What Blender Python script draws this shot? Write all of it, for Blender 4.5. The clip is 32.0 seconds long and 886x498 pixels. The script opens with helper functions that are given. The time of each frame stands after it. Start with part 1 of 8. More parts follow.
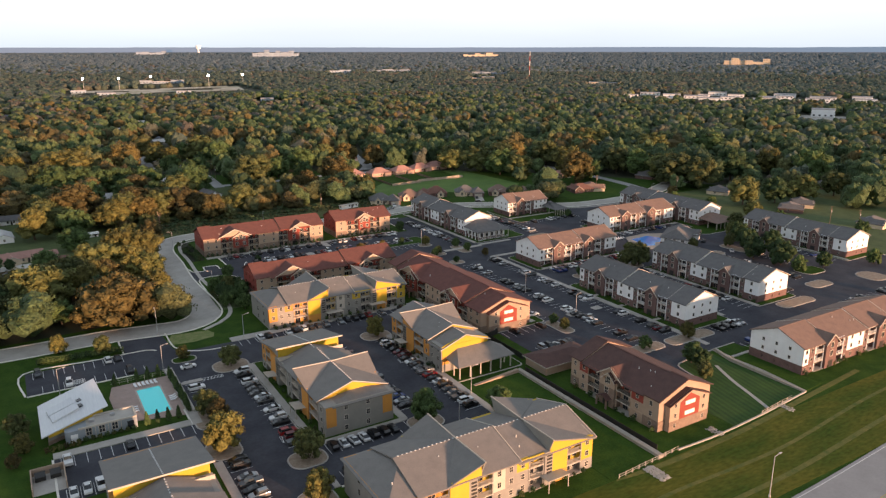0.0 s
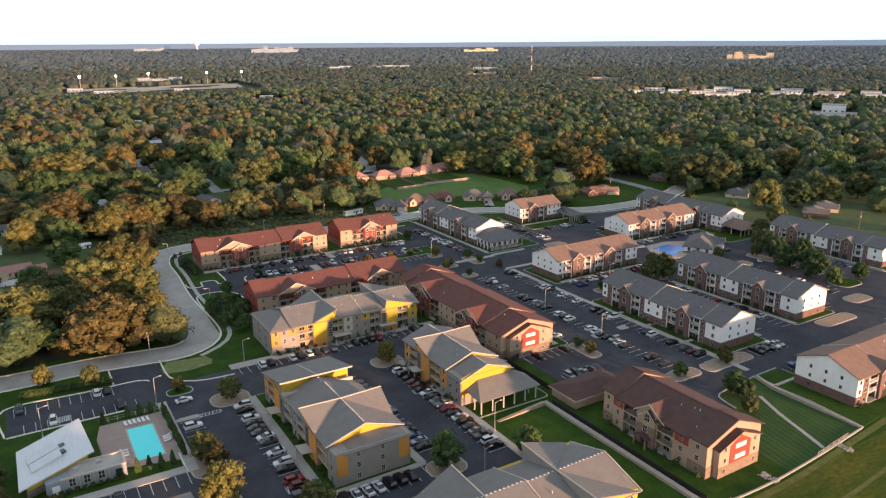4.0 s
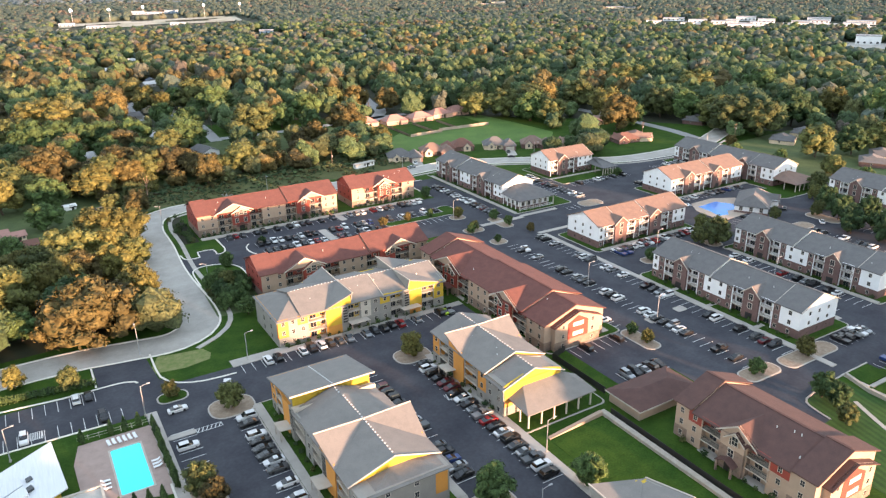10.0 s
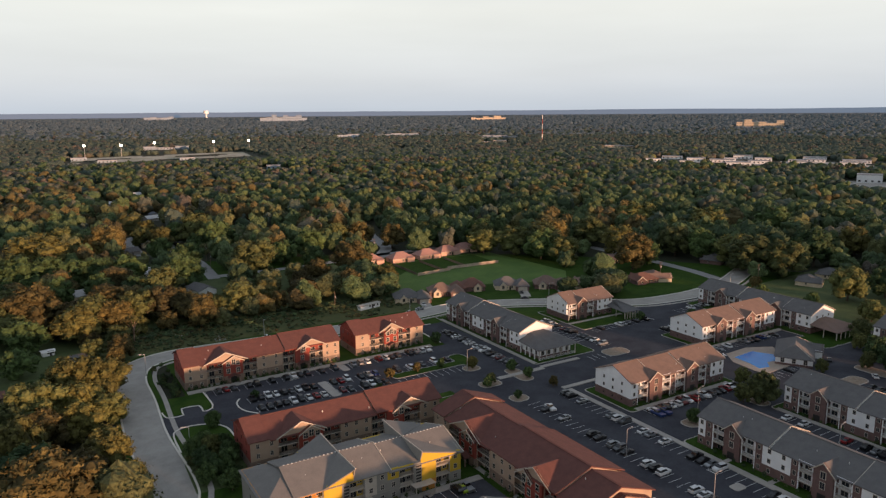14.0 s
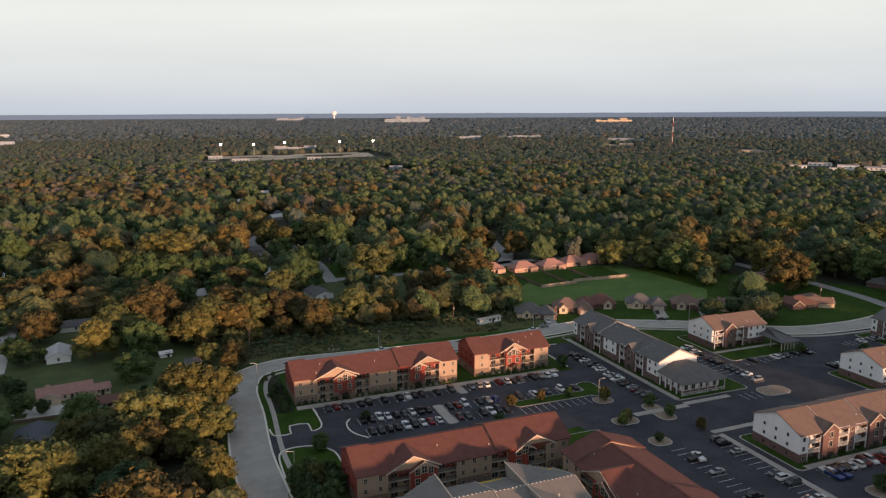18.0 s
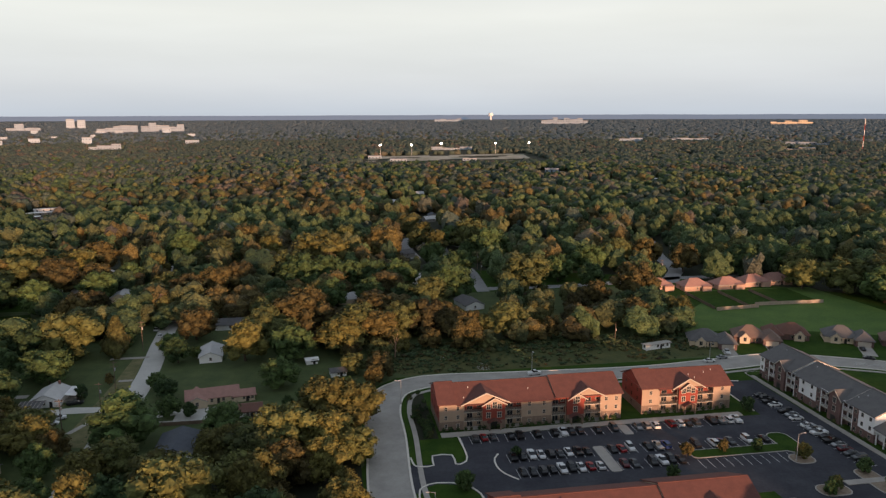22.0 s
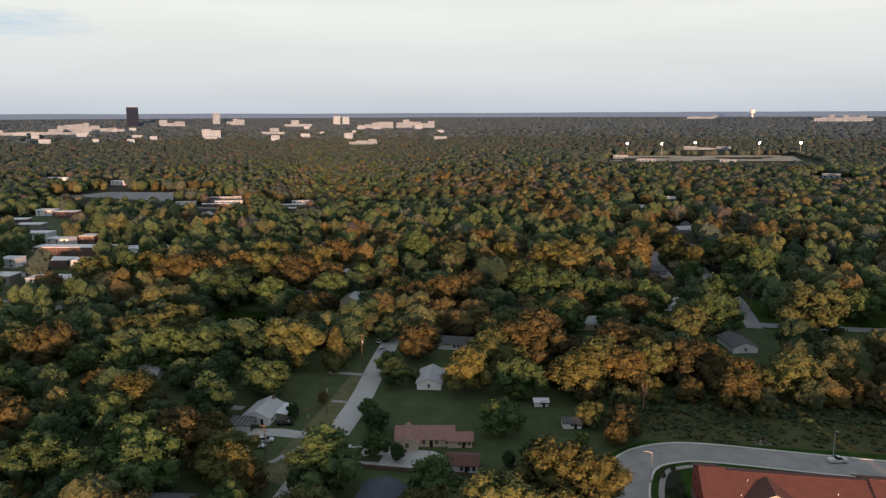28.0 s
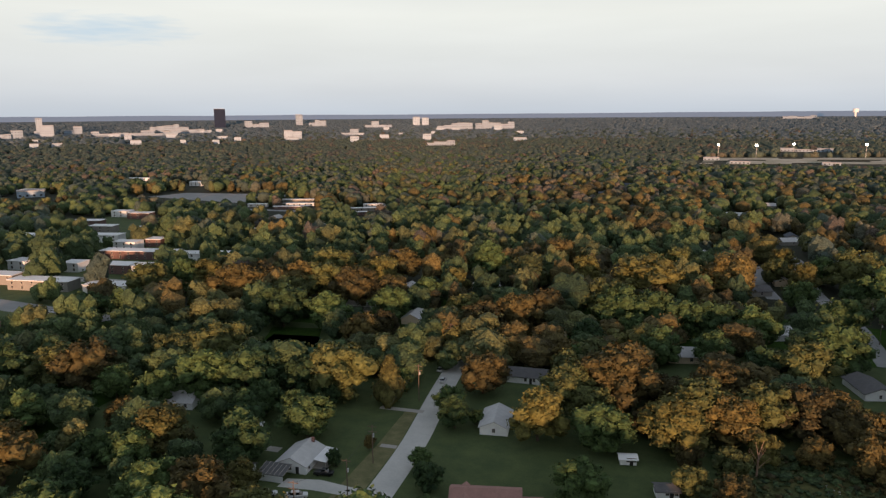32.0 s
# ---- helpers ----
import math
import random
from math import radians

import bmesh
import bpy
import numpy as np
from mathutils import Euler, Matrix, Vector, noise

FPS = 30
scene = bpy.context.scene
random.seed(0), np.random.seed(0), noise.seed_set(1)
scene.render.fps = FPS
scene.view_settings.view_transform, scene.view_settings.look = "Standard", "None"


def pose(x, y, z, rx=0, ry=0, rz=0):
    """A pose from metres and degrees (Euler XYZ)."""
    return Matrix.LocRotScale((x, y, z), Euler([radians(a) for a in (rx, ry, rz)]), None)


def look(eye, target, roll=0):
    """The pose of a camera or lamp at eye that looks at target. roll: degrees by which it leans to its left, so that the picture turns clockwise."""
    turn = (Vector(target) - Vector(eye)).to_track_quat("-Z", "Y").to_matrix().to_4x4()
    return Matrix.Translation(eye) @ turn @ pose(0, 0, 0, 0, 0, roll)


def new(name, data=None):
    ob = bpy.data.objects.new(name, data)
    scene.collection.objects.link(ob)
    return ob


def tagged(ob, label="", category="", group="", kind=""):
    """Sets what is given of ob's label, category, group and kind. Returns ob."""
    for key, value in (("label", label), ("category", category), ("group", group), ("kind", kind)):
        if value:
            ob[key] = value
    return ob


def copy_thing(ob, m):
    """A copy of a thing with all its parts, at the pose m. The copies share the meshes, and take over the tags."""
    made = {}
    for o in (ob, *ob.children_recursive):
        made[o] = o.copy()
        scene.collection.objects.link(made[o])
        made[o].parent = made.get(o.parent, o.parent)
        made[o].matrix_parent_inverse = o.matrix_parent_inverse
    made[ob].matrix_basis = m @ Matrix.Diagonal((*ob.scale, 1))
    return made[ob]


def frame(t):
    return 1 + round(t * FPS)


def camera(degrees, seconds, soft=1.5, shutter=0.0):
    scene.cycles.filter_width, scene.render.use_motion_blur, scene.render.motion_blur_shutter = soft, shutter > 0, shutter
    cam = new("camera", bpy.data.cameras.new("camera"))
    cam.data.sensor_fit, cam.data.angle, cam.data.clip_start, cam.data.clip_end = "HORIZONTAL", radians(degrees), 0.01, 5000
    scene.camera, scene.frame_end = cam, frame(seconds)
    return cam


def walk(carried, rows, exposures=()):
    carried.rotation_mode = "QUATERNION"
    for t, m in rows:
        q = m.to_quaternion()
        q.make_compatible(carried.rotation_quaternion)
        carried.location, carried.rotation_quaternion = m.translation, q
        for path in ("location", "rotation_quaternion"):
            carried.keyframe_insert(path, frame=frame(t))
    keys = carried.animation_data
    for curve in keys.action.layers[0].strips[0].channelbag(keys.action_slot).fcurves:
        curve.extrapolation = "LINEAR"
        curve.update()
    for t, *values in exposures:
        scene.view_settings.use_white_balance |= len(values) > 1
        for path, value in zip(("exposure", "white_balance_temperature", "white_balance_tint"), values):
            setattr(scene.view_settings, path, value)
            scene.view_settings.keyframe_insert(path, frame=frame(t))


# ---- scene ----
PATH = [
    (0, (19.7, -63.62, 94.07), (26.85, 32.43, 67.19), -0.04),
    (0.5, (20.19, -61.36, 94.38), (26.93, 34.72, 67.49), -0.15),
    (1, (20.1, -58.99, 94.68), (26.72, 37.07, 67.69), -0.29),
    (1.5, (19.65, -56.53, 94.97), (26.27, 39.52, 67.96), -0.28),
    (2, (18.99, -54, 95.25), (25.74, 42.02, 68.15), -0.29),
    (2.5, (18.25, -51.4, 95.51), (25.2, 44.59, 68.35), -0.35),
    (4.5, (15.54, -40.41, 96.39), (22.72, 55.31, 68.34), -0.35),
    (5, (15.02, -37.53, 96.57), (22.09, 57.1, 65.04), -0.44),
    (5.5, (14.55, -34.62, 96.72), (21.38, 58.42, 60.71), -0.45),
    (6, (14.13, -31.66, 96.86), (20.71, 59.56, 56.42), -0.48),
    (6.5, (13.74, -28.66, 96.99), (20.08, 60.87, 52.9), -0.51),
    (7, (13.37, -25.63, 97.09), (19.5, 63.32, 51.81), -0.7),
    (7.5, (13.01, -22.57, 97.18), (19.07, 66.43, 51.97), -0.63),
    (8, (12.66, -19.47, 97.24), (18.64, 69.52, 52.03), -0.72),
    (8.5, (12.3, -16.35, 97.3), (18.2, 73.06, 52.9), -0.79),
    (9, (11.94, -13.21, 97.33), (17.95, 77.51, 55.68), -0.8),
    (9.5, (11.57, -10.04, 97.36), (17.58, 81.92, 58.52), -0.88),
    (10, (11.19, -6.85, 97.36), (17.31, 86.2, 61.26), -0.82),
    (10.5, (10.8, -3.65, 97.36), (17.1, 90.33, 63.79), -0.76),
    (11, (10.42, -0.44, 97.34), (16.85, 94.45, 66.45), -0.69),
    (11.5, (10.04, 2.77, 97.31), (16.59, 98.57, 69.38), -0.65),
    (12, (9.66, 5.99, 97.27), (16.35, 102.53, 72.07), -0.57),
    (12.5, (9.28, 9.21, 97.22), (16.08, 106.39, 74.64), -0.52),
    (13, (8.91, 12.43, 97.16), (15.79, 110.14, 77), -0.46),
    (13.5, (8.55, 15.64, 97.1), (15.53, 113.59, 78.17), -0.45),
    (15.5, (7.12, 28.38, 96.79), (9.67, 126.57, 78.06), -0.35),
    (16, (6.73, 31.52, 96.71), (7.52, 129.75, 77.99), -0.29),
    (16.5, (6.33, 34.65, 96.63), (4.86, 132.88, 77.94), -0.24),
    (17, (5.88, 37.77, 96.55), (1.53, 135.93, 77.94), -0.22),
    (17.5, (5.39, 40.87, 96.47), (-1.41, 138.89, 77.91), -0.24),
    (18, (4.85, 43.95, 96.39), (-4.77, 141.75, 77.9), -0.23),
    (18.5, (4.24, 47.02, 96.32), (-7.84, 144.56, 77.85), -0.16),
    (19, (3.56, 50.09, 96.25), (-11.31, 147.25, 77.85), -0.08),
    (19.5, (2.8, 53.14, 96.19), (-14.32, 149.93, 77.76), -0.11),
    (20, (1.94, 56.2, 96.13), (-18.06, 152.45, 77.79), -0.14),
    (20.5, (0.99, 59.26, 96.07), (-21.21, 155.02, 77.72), -0.16),
    (21, (-0.05, 62.33, 96.03), (-24.95, 157.44, 77.71), -0.19),
    (21.5, (-1.21, 65.42, 95.99), (-28.64, 159.83, 77.72), -0.15),
    (22, (-2.46, 68.53, 95.95), (-32.5, 162.15, 77.71), -0.17),
    (22.5, (-3.83, 71.67, 95.93), (-36.15, 164.52, 77.66), -0.13),
    (23, (-5.29, 74.84, 95.91), (-40.04, 166.81, 77.62), -0.11),
    (23.5, (-6.86, 78.06, 95.89), (-44, 169.1, 77.63), -0.04),
    (24, (-8.53, 81.33, 95.88), (-48.26, 171.26, 77.61), -0.02),
    (24.5, (-10.29, 84.66, 95.88), (-52.32, 173.52, 77.53), -0.14),
    (25, (-12.15, 88.05, 95.88), (-56.74, 175.66, 77.54), -0.09),
    (25.5, (-14.09, 91.51, 95.88), (-60.98, 177.89, 77.46), -0.12),
    (27.5, (-22.72, 106.08, 95.88), (-78.88, 186.72, 77.35), -0.13),
    (28, (-25.07, 109.9, 95.87), (-83.93, 188.59, 77.34), -0.21),
    (28.5, (-27.51, 113.78, 95.86), (-89.05, 190.38, 77.29), -0.12),
    (29, (-30.02, 117.7, 95.83), (-93.84, 192.4, 77.21), -0.13),
    (29.5, (-32.58, 121.66, 95.78), (-98.87, 194.2, 77.23), -0.04),
    (30, (-35.19, 125.63, 95.72), (-102.05, 197.63, 77.14), -0.04),
    (30.5, (-37.81, 129.57, 95.64), (-104.83, 201.44, 77.11), -0.03),
    (31, (-40.39, 133.47, 95.54), (-107.48, 205.26, 76.95), -0.11),
    (31.5, (-42.87, 137.27, 95.4), (-110.03, 209.03, 76.92), -0.24),
    (32, (-45.16, 140.94, 95.23), (-112.37, 212.66, 76.86), -0.41),
]

cam = camera(63.25, 32.0, soft=1.3)
EXPO = [(0, 0.64, 6560, 9), (4.5, 0.96, 6380, 8), (6, 1.70, 6240, 6), (8.5, 1.74, 6280, 6), (10.5, 1.90, 6220, 6), (11, 1.74, 6220, 6), (12, 0.84, 6480, 9), (13, 0.24, 6500, 10), (13.5, 0.1, 6520, 10), (32, 0.07, 6520, 10)]
walk(cam, [(t, look(e, a, r)) for t, e, a, r in PATH], EXPO)

# ---- light ----
SITE = radians(27)
SUN_EL = radians(4.2)
SUN_AZ = SITE + radians(18)
sun_dir = Vector((math.sin(SUN_AZ), -math.cos(SUN_AZ), math.tan(SUN_EL))).normalized()
world = bpy.data.worlds.new("world")
scene.world = world
world.use_nodes = True
wn, wl = world.node_tree.nodes, world.node_tree.links
wn.clear()
w_out = wn.new("ShaderNodeOutputWorld")
w_bg = wn.new("ShaderNodeBackground")
w_sky = wn.new("ShaderNodeTexSky")
w_sky.sky_type, w_sky.sun_disc = "NISHITA", False
w_sky.sun_elevation, w_sky.sun_rotation = SUN_EL, math.atan2(sun_dir.x, sun_dir.y)
w_sky.dust_density = 2.0
w_mix = wn.new("ShaderNodeMixRGB")
w_mix.inputs[0].default_value = 0.85
w_scale = wn.new("ShaderNodeVectorMath")
w_scale.operation = "SCALE"
w_scale.inputs["Scale"].default_value = 0.10
w_coord = wn.new("ShaderNodeTexCoord")
w_sep = wn.new("ShaderNodeSeparateXYZ")
w_ramp = wn.new("ShaderNodeValToRGB")
els = w_ramp.color_ramp.elements
els[0].position, els[0].color = 0.0, (0.66, 0.73, 0.82, 1)
els[1].position, els[1].color = 0.13, (0.985, 1.00, 0.96, 1)
e = els.new(0.045); e.color = (0.82, 0.86, 0.90, 1)
e = els.new(0.32); e.color = (0.62, 0.68, 0.75, 1)
e = els.new(0.21); e.color = (0.93, 0.95, 0.93, 1)
e = els.new(0.7); e.color = (0.38, 0.44, 0.53, 1)
w_noise = wn.new("ShaderNodeTexNoise")
w_noise.inputs["Scale"].default_value = 3.0
w_noise.inputs["Detail"].default_value = 4.0
w_map = wn.new("ShaderNodeMapping")
w_map.inputs["Scale"].default_value = (1, 1, 7)
w_cl = wn.new("ShaderNodeMixRGB")
w_cl.blend_type = "MULTIPLY"
w_cl.inputs[0].default_value = 0.16
wl.new(w_coord.outputs["Generated"], w_sep.inputs[0])
wl.new(w_sep.outputs["Z"], w_ramp.inputs[0])
wl.new(w_coord.outputs["Generated"], w_map.inputs[0])
wl.new(w_map.outputs[0], w_noise.inputs["Vector"])
wl.new(w_ramp.outputs[0], w_cl.inputs[1])
wl.new(w_noise.outputs["Fac"], w_cl.inputs[2])
wl.new(w_sky.outputs[0], w_scale.inputs[0])
wl.new(w_scale.outputs[0], w_mix.inputs[1])
# a thin bluish streak of cloud in the west
w_off = wn.new("ShaderNodeVectorMath")
w_off.operation = "SUBTRACT"
w_off.inputs[1].default_value = (-0.9180, 0.3820, 0.1045)
w_str = wn.new("ShaderNodeVectorMath")
w_str.operation = "MULTIPLY"
w_str.inputs[1].default_value = (1.0, 1.0, 5.0)
w_len = wn.new("ShaderNodeVectorMath")
w_len.operation = "LENGTH"
w_add = wn.new("ShaderNodeMath")
w_add.operation = "MULTIPLY_ADD"
w_add.inputs[1].default_value = 0.16
w_fall = wn.new("ShaderNodeMapRange")
w_fall.inputs["From Min"].default_value, w_fall.inputs["From Max"].default_value = 0.185, 0.085
w_fall.inputs["To Min"].default_value, w_fall.inputs["To Max"].default_value = 0.0, 0.6
w_st = wn.new("ShaderNodeTexNoise")
w_st.inputs["Scale"].default_value = 22.0
w_blue = wn.new("ShaderNodeMixRGB")
w_blue.inputs[2].default_value = (0.46, 0.66, 0.86, 1)
wl.new(w_coord.outputs["Generated"], w_off.inputs[0])
wl.new(w_off.outputs[0], w_str.inputs[0])
wl.new(w_str.outputs[0], w_len.inputs[0])
wl.new(w_map.outputs[0], w_st.inputs["Vector"])
wl.new(w_st.outputs["Fac"], w_add.inputs[0])
wl.new(w_len.outputs["Value"], w_add.inputs[2])
wl.new(w_add.outputs[0], w_fall.inputs["Value"])
wl.new(w_fall.outputs[0], w_blue.inputs[0])
wl.new(w_cl.outputs[0], w_blue.inputs[1])
wl.new(w_blue.outputs[0], w_mix.inputs[2])
wl.new(w_mix.outputs[0], w_bg.inputs[0])
w_bg.inputs[1].default_value = 1.0
wl.new(w_bg.outputs[0], w_out.inputs[0])
sun_data = bpy.data.lights.new("sun", "SUN")
sun_data.energy, sun_data.angle, sun_data.color = 7.0, radians(2.0), (1.0, 0.55, 0.33)
sun = new("sun", sun_data)
sun.matrix_world = look(sun_dir * 300, (0, 0, 0))

# ---- materials ----
def mat(name, c1, c2=None, scale=3.0, rough=0.85, bump=0.0, metal=0.0, fine=0.0, rnd=0.0, stretch=None, spec=0.3):
    """A surface with two scales of colour variation; rnd adds a change from object to object."""
    m = bpy.data.materials.new(name)
    m.use_nodes = True
    n, l = m.node_tree.nodes, m.node_tree.links
    b = n["Principled BSDF"]
    b.inputs["Roughness"].default_value, b.inputs["Metallic"].default_value = rough, metal
    b.inputs["Specular IOR Level"].default_value = spec
    c2 = c2 or tuple(v * 0.7 for v in c1)
    co = n.new("ShaderNodeTexCoord")
    mp = n.new("ShaderNodeMapping")
    if stretch:
        mp.inputs["Scale"].default_value = stretch
    l.new(co.outputs["Object"], mp.inputs[0])
    t1 = n.new("ShaderNodeTexNoise")
    t1.inputs["Scale"].default_value, t1.inputs["Detail"].default_value = 1.0 / scale, 6.0
    t1.inputs["Roughness"].default_value = 0.65
    l.new(mp.outputs[0], t1.inputs["Vector"])
    rp = n.new("ShaderNodeMapRange")
    rp.inputs["From Min"].default_value, rp.inputs["From Max"].default_value = 0.32, 0.68
    l.new(t1.outputs["Fac"], rp.inputs["Value"])
    mx = n.new("ShaderNodeMixRGB")
    mx.inputs[1].default_value, mx.inputs[2].default_value = (*c1, 1), (*c2, 1)
    l.new(rp.outputs[0], mx.inputs[0])
    last = mx.outputs[0]
    t2 = n.new("ShaderNodeTexNoise")
    t2.inputs["Scale"].default_value, t2.inputs["Detail"].default_value = 14.0 / scale, 3.0
    l.new(mp.outputs[0], t2.inputs["Vector"])
    if fine:
        hv = n.new("ShaderNodeHueSaturation")
        mr = n.new("ShaderNodeMapRange")
        mr.inputs["To Min"].default_value, mr.inputs["To Max"].default_value = 1 - fine, 1 + fine
        l.new(t2.outputs["Fac"], mr.inputs["Value"])
        l.new(mr.outputs[0], hv.inputs["Value"])
        l.new(last, hv.inputs["Color"])
        last = hv.outputs[0]
    if rnd:
        oi = n.new("ShaderNodeObjectInfo")
        hv = n.new("ShaderNodeHueSaturation")
        mr = n.new("ShaderNodeMapRange")
        mr.inputs["To Min"].default_value, mr.inputs["To Max"].default_value = 1 - rnd, 1 + rnd
        l.new(oi.outputs["Random"], mr.inputs["Value"])
        l.new(mr.outputs[0], hv.inputs["Value"])
        l.new(last, hv.inputs["Color"])
        last = hv.outputs[0]
    if bump:
        bp = n.new("ShaderNodeBump")
        bp.inputs["Strength"].default_value, bp.inputs["Distance"].default_value = bump, 0.05
        l.new(t2.outputs["Fac"], bp.inputs["Height"])
        l.new(bp.outputs[0], b.inputs["Normal"])
    l.new(last, b.inputs["Base Color"])
    return m


def leaf_mat(name, stops, wood=False, rough=0.55):
    """Foliage: each clump takes a colour of its own between the stops, shifted from tree to tree."""
    m = bpy.data.materials.new(name)
    m.use_nodes = True
    n, l = m.node_tree.nodes, m.node_tree.links
    b = n["Principled BSDF"]
    b.inputs["Roughness"].default_value, b.inputs["Specular IOR Level"].default_value = 0.8, 0.15
    g, oi = n.new("ShaderNodeNewGeometry"), n.new("ShaderNodeObjectInfo")
    co = n.new("ShaderNodeTexCoord")
    nz = n.new("ShaderNodeTexNoise")
    nz.inputs["Scale"].default_value = 0.35
    l.new(co.outputs["Object"], nz.inputs["Vector"])
    a = n.new("ShaderNodeMath"); a.operation = "MULTIPLY_ADD"
    l.new(g.outputs["Random Per Island"], a.inputs[0]); a.inputs[1].default_value = 0.24
    c = n.new("ShaderNodeMath"); c.operation = "MULTIPLY_ADD"
    tone = n.new("ShaderNodeAttribute")
    tone.attribute_name = "tone"
    l.new(tone.outputs["Fac"] if wood else oi.outputs["Random"], c.inputs[0]); c.inputs[1].default_value = 0.5
    d = n.new("ShaderNodeMath"); d.operation = "MULTIPLY_ADD"
    l.new(nz.outputs["Fac"], d.inputs[0]); d.inputs[1].default_value = 0.5; d.inputs[2].default_value = -0.17
    l.new(d.outputs[0], c.inputs[2])
    l.new(c.outputs[0], a.inputs[2])
    rp = n.new("ShaderNodeValToRGB")
    e = rp.color_ramp.elements
    for k, col in enumerate(stops):
        pos = k / (len(stops) - 1)
        el = e[0] if k == 0 else (e[1] if k == len(stops) - 1 else e.new(pos))
        el.position, el.color = pos, (*col, 1)
    l.new(a.outputs[0], rp.inputs[0])
    tuft = n.new("ShaderNodeTexNoise")
    tuft.inputs["Scale"].default_value, tuft.inputs["Detail"].default_value = 1.15, 5.0
    l.new(co.outputs["Object"], tuft.inputs["Vector"])
    mr = n.new("ShaderNodeMapRange")
    mr.inputs["From Min"].default_value, mr.inputs["From Max"].default_value = 0.3, 0.7
    mr.inputs["To Min"].default_value, mr.inputs["To Max"].default_value = 0.38, 1.6
    l.new(tuft.outputs["Fac"], mr.inputs["Value"])
    hv = n.new("ShaderNodeHueSaturation")
    l.new(mr.outputs[0], hv.inputs["Value"])
    l.new(rp.outputs[0], hv.inputs["Color"])
    l.new(hv.outputs[0], b.inputs["Base Color"])
    bp = n.new("ShaderNodeBump")
    bp.inputs["Strength"].default_value, bp.inputs["Distance"].default_value = rough, 0.5
    l.new(tuft.outputs["Fac"], bp.inputs["Height"])
    l.new(bp.outputs[0], b.inputs["Normal"])
    return m


GRASS = mat("grass", (0.044, 0.080, 0.013), (0.021, 0.050, 0.009), 6.0, 0.95, 0.6, fine=0.45, spec=0.06)
ROUGH = mat("rough_grass", (0.098, 0.094, 0.030), (0.044, 0.062, 0.020), 9.0, 0.95, 0.6, fine=0.4)
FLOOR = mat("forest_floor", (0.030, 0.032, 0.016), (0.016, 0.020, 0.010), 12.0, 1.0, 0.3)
# outermost ground: pale blue base colour painted to stand for haze
DIST_HAZE = mat("distance", (0.13, 0.155, 0.17), (0.085, 0.11, 0.125), 60.0, 1.0, fine=0.6)
ASPH = mat("asphalt", (0.070, 0.072, 0.082), (0.042, 0.043, 0.052), 11.0, 0.9, 0.3, fine=0.22, spec=0.06)
ROADC = mat("road_concrete", (0.39, 0.37, 0.34), (0.29, 0.275, 0.25), 6.0, 0.92, 0.2, fine=0.14, spec=0.1)
STREET = mat("street_asphalt", (0.29, 0.285, 0.28), (0.23, 0.228, 0.225), 9.0, 0.85, 0.2, fine=0.1)
PALEST = mat("worn_pale_street", (0.54, 0.52, 0.48), (0.43, 0.42, 0.39), 9.0, 0.85, 0.2, fine=0.12)
KERB = mat("kerb_concrete", (0.70, 0.66, 0.59), (0.58, 0.55, 0.49), 2.0, 0.85, 0.2, fine=0.12)
CONC = mat("concrete", (0.40, 0.37, 0.33), (0.31, 0.29, 0.265), 4.0, 0.85, 0.2, fine=0.1)
PAINT = mat("road_paint", (0.62, 0.62, 0.60), (0.45, 0.45, 0.45), 1.0, 0.7)
MULCH = mat("gravel_bed", (0.30, 0.24, 0.18), (0.20, 0.15, 0.11), 1.2, 0.95, 0.5, fine=0.3)
BARK = mat("bark", (0.10, 0.075, 0.055), (0.06, 0.045, 0.035), 0.5, 0.95, 0.5)
LEAF = [
    leaf_mat("leaves_green", [(0.015, 0.032, 0.017), (0.032, 0.061, 0.023), (0.054, 0.094, 0.031), (0.091, 0.137, 0.043)]),
    leaf_mat("leaves_olive", [(0.026, 0.038, 0.018), (0.057, 0.070, 0.026), (0.098, 0.107, 0.036), (0.140, 0.147, 0.046)]),
    leaf_mat("leaves_gold", [(0.045, 0.045, 0.017), (0.087, 0.083, 0.024), (0.126, 0.115, 0.033), (0.156, 0.147, 0.042)]),
    leaf_mat("leaves_rust", [(0.027, 0.026, 0.015), (0.062, 0.052, 0.021), (0.102, 0.082, 0.027), (0.138, 0.108, 0.034)]),
]
WLEAF = [
    leaf_mat("wood_leaves_green", [(0.016, 0.031, 0.019), (0.034, 0.059, 0.027), (0.056, 0.090, 0.036), (0.092, 0.130, 0.050)], True),
    leaf_mat("wood_leaves_olive", [(0.027, 0.038, 0.021), (0.057, 0.069, 0.030), (0.091, 0.103, 0.042), (0.131, 0.137, 0.053)], True),
    leaf_mat("wood_leaves_gold", [(0.043, 0.044, 0.018), (0.077, 0.076, 0.025), (0.107, 0.104, 0.033), (0.130, 0.129, 0.041)], True),
    leaf_mat("wood_leaves_rust", [(0.026, 0.026, 0.016), (0.058, 0.050, 0.023), (0.096, 0.080, 0.030), (0.130, 0.104, 0.037)], True),
]
